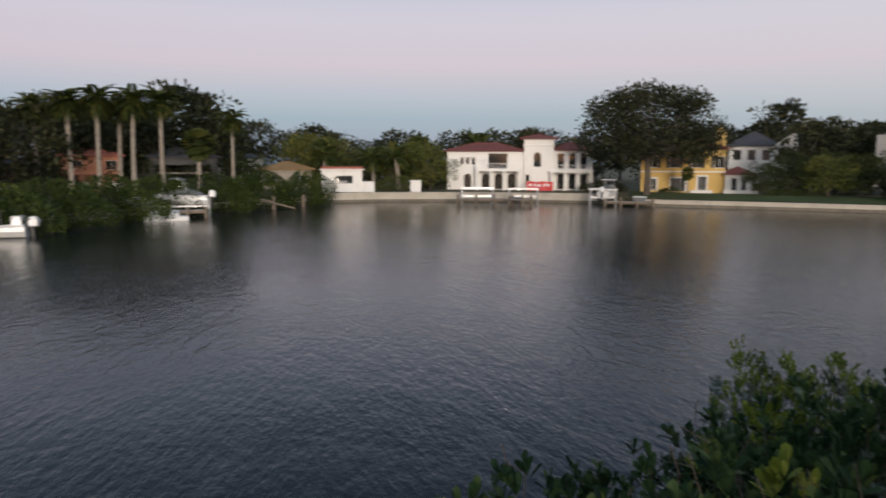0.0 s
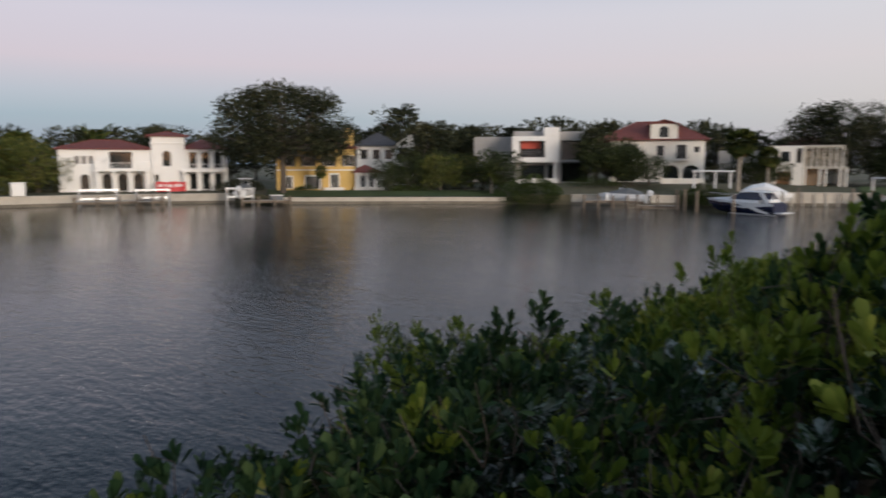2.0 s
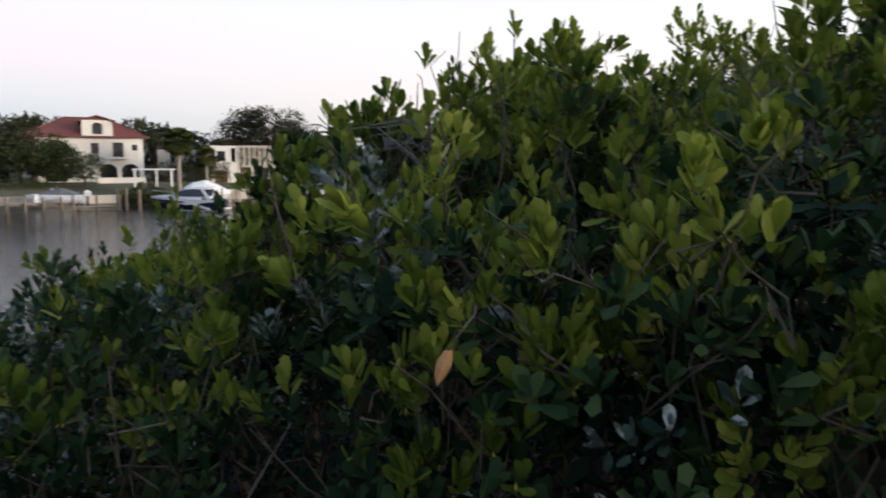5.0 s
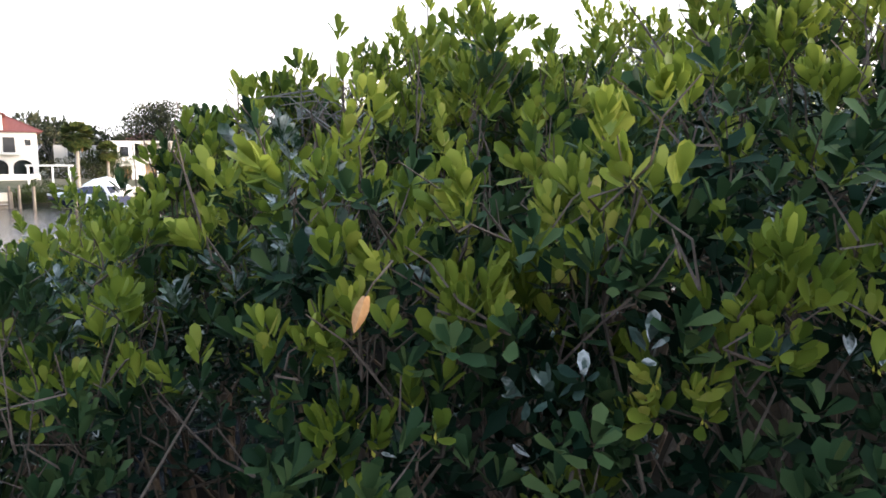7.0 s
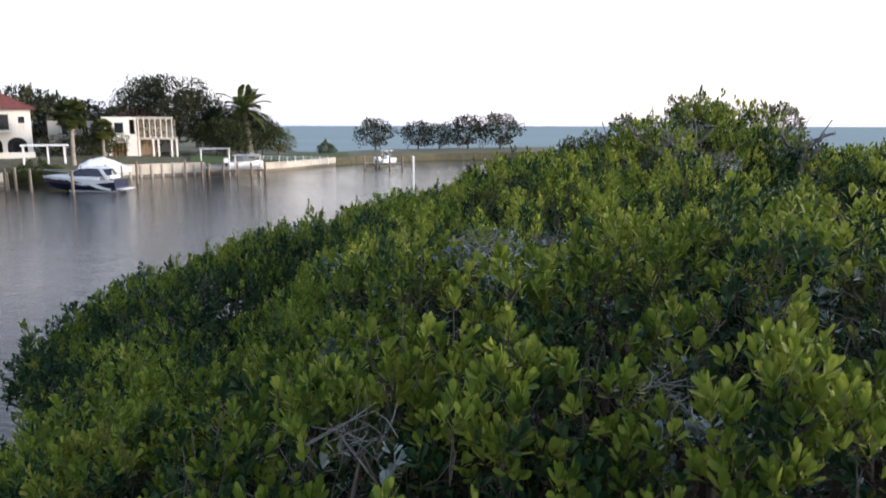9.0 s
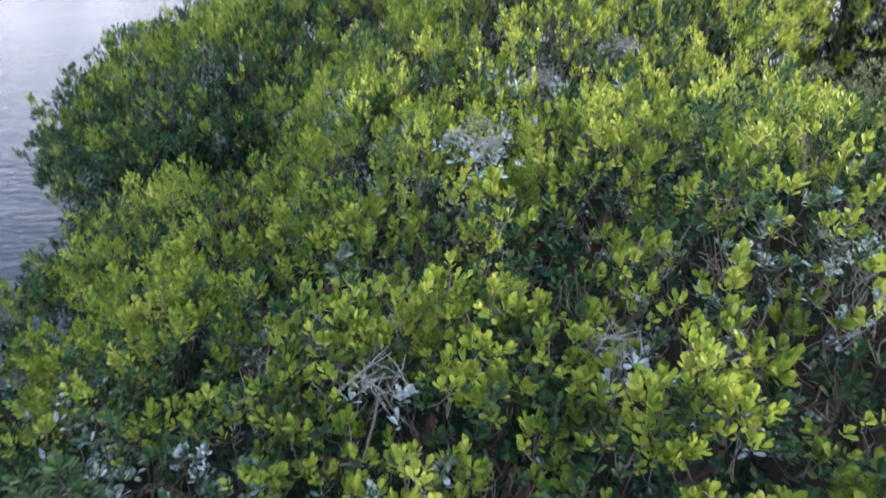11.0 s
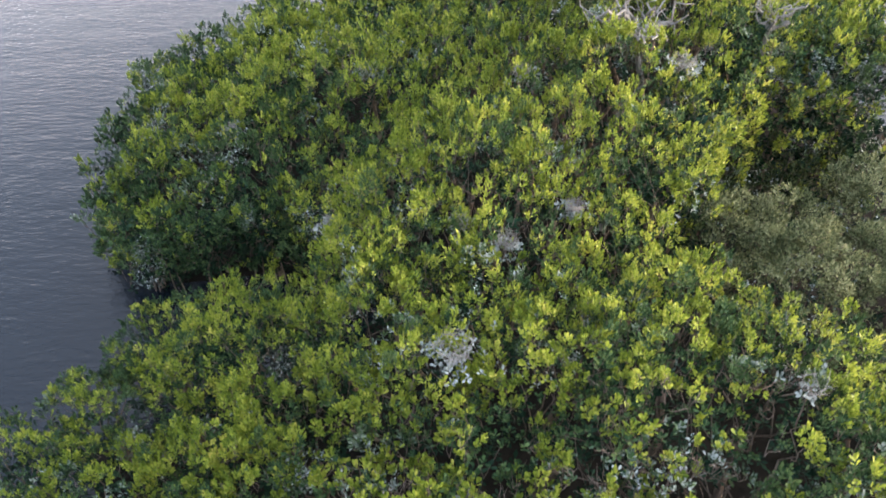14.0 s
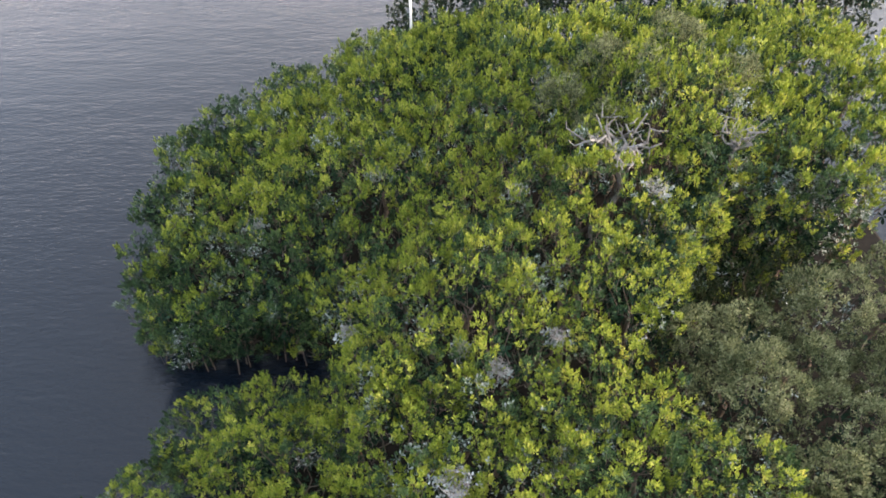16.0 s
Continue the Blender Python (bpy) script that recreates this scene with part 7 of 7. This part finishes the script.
for i in range(13):
    part("post", fp, M_TRIM, fence, m=pose(-9 + i * 1.5, 0, 0))
open_boat(facing(4.6, 128, 0.3, 60), 6.5, "white motorboat moored at the mouth of the creek", 2, False, True)
dock(facing(4.2, 124), 7.0, 2.0, "dark plank dock at the mouth of the creek", 0.95, 4, 1.2)


# ---- on the island ----
def bleached_tree(m, reach, seed, label, limbs=11):
    """A dead crown of bare crooked limbs."""
    rng = np.random.default_rng(seed)
    root = thing("dead_tree", m, label, "tree")
    part("trunk", Shape().tube(crooked(rng, (0, 0, -7.5), (0, 0, -0.5), 5, 0.02), np.linspace(0.12, 0.08, 6), 7), M_DEAD, root)
    for i in range(limbs):
        a = 2 * math.pi * i / limbs + rng.normal(0, 0.25)
        ln = reach * rng.uniform(0.55, 1.0)
        end = np.array((math.cos(a) * ln, math.sin(a) * ln, rng.uniform(-0.15, 0.5)))
        pts = crooked(rng, (0, 0, -0.5), end, 6, 0.09)
        limb = part("limb", Shape().tube(pts, np.linspace(0.065, 0.012, 7), 6), M_DEAD, root)
        tw = Shape()
        for _ in range(4):
            q = pts[rng.integers(2, 6)]
            tw.tube(crooked(rng, q, q + rng.normal(0, 0.28, 3) + np.array((0, 0, 0.15)), 3, 0.12), np.linspace(0.018, 0.006, 4), 4)
        tagged(part("twigwork", tw, M_DEAD, limb), kind="stuff")
    return root


bleached_tree(pose(5.4, 17.2, 7.2), 1.7, 3, "bleached dead mangrove with sprawling bare limbs", 12)
bleached_tree(pose(9.0, 17.4, 7.2), 0.8, 4, "small bare dead branches among the leaves", 6)


def twig_nest(x, y, r, seed, lift=0.0):
    """A tangle of whitened twigs in the canopy."""
    rng = np.random.default_rng(seed)
    z = float(canopy(x, y)) + lift - 0.34
    root = thing("twig_nest", pose(x, y, z), "tangle of twigs whitened by bird droppings", "nest", "nests in the canopy")
    s = Shape()
    for _ in range(60 if y > 6 else 22):
        a, q = rng.uniform(0, 6.28), r * math.sqrt(rng.random())
        c = np.array((math.cos(a) * q, math.sin(a) * q, 0.12 * (q / r) ** 2 + rng.normal(0, 0.04)))
        d = np.array((math.cos(a + 1.57), math.sin(a + 1.57), rng.normal(0.1, 0.35))) * rng.uniform(0.05, 0.16) + rng.normal(0, 0.06, 3)
        s.tube([c - d, c + rng.normal(0, 0.02, 3), c + d], [0.003, 0.005, 0.003], 4)
    tagged(part("twigwork", s, M_DEAD, root), kind="stuff")
    n = 30 if y > 6 else 7
    p = np.stack([rng.normal(0, r * 0.9, n), rng.normal(0, r * 0.9, n), rng.normal(-0.12, 0.08, n)], 1)
    tagged(part("whitened_leaves", leaf_mesh("whitened_leaves", LEAF_MID, *rosettes(rng, p, unit(rng.normal(0, 0.4, (n, 3)) + np.array((0, 0, 1.0))), 5, 0.105, (25, 80))), M_GUANO, root, "leaves coated with white droppings"), kind="stuff")
    for k in range(3):
        a = k * 2.1
        part("branch", Shape().tube([(math.cos(a) * 0.3, math.sin(a) * 0.3, -0.55), (math.cos(a) * 0.1, math.sin(a) * 0.1, -0.25), (0, 0, 0)], [0.014, 0.012, 0.008], 5), M_BARK, root)


for k, (x, y, r, lift) in enumerate(((0.5, 7.0, 0.30, 0.06), (-0.45, 4.0, 0.17, -0.24), (1.45, 4.1, 0.15, -0.24), (0.6, 4.8, 0.12, -0.26), (1.6, 10.1, 0.2, -0.05), (0.7, 10.7, 0.16, -0.1), (-2.2, 12.4, 0.18, -0.1),
                                     (5.6, 6.0, 0.2, -0.05), (-1.8, 18.6, 0.2, -0.05), (3.0, 10.9, 0.16, -0.05), (6.2, 15.4, 0.3, -0.05), (-5.8, 17.6, 0.2, -0.1), (2.4, 16.0, 0.2, 0.0))):
    twig_nest(x, y, r, 200 + k, lift)


def withered_leaf():
    """A large dry leaf hanging from its twig."""
    root = thing("withered_leaf", pose(-0.005, 1.94, 4.985) @ Matrix.Scale(0.66, 4), "dry orange-brown leaf hanging from a twig", "leaf")
    v, f = [], []
    for i in range(8):
        t = i / 7
        w = 0.033 * math.sin(math.pi * min(1, 0.12 + 0.9 * t)) ** 0.8
        for k in (-1, 0, 1):
            v.append((k * w - 0.05 * t, 0.018 * abs(k) - 0.01 * math.sin(3 * t), -0.16 * t))
    for i in range(7):
        a = 3 * i
        f += [(a, a + 3, a + 4, a + 1), (a + 1, a + 4, a + 5, a + 2)]
    part("blade", Shape().add(v, f), M_DRYLEAF, root)
    part("stalk", Shape().tube([(0.0, 0.0, 0.0), (0.03, 0.01, 0.05), (0.1, 0.2, 0.12), (0.05, 0.9, 0.02)], [0.004, 0.004, 0.006, 0.012], 5), M_BARK, root)


withered_leaf()
tagged(part("marker_post", Shape().tube([(0, 0, -1), (0, 0, 6.2)], 0.06, 8), M_TRIM, m=pose(-1.0, 31.4, 0)), "slim white marker post standing in the water", "post")
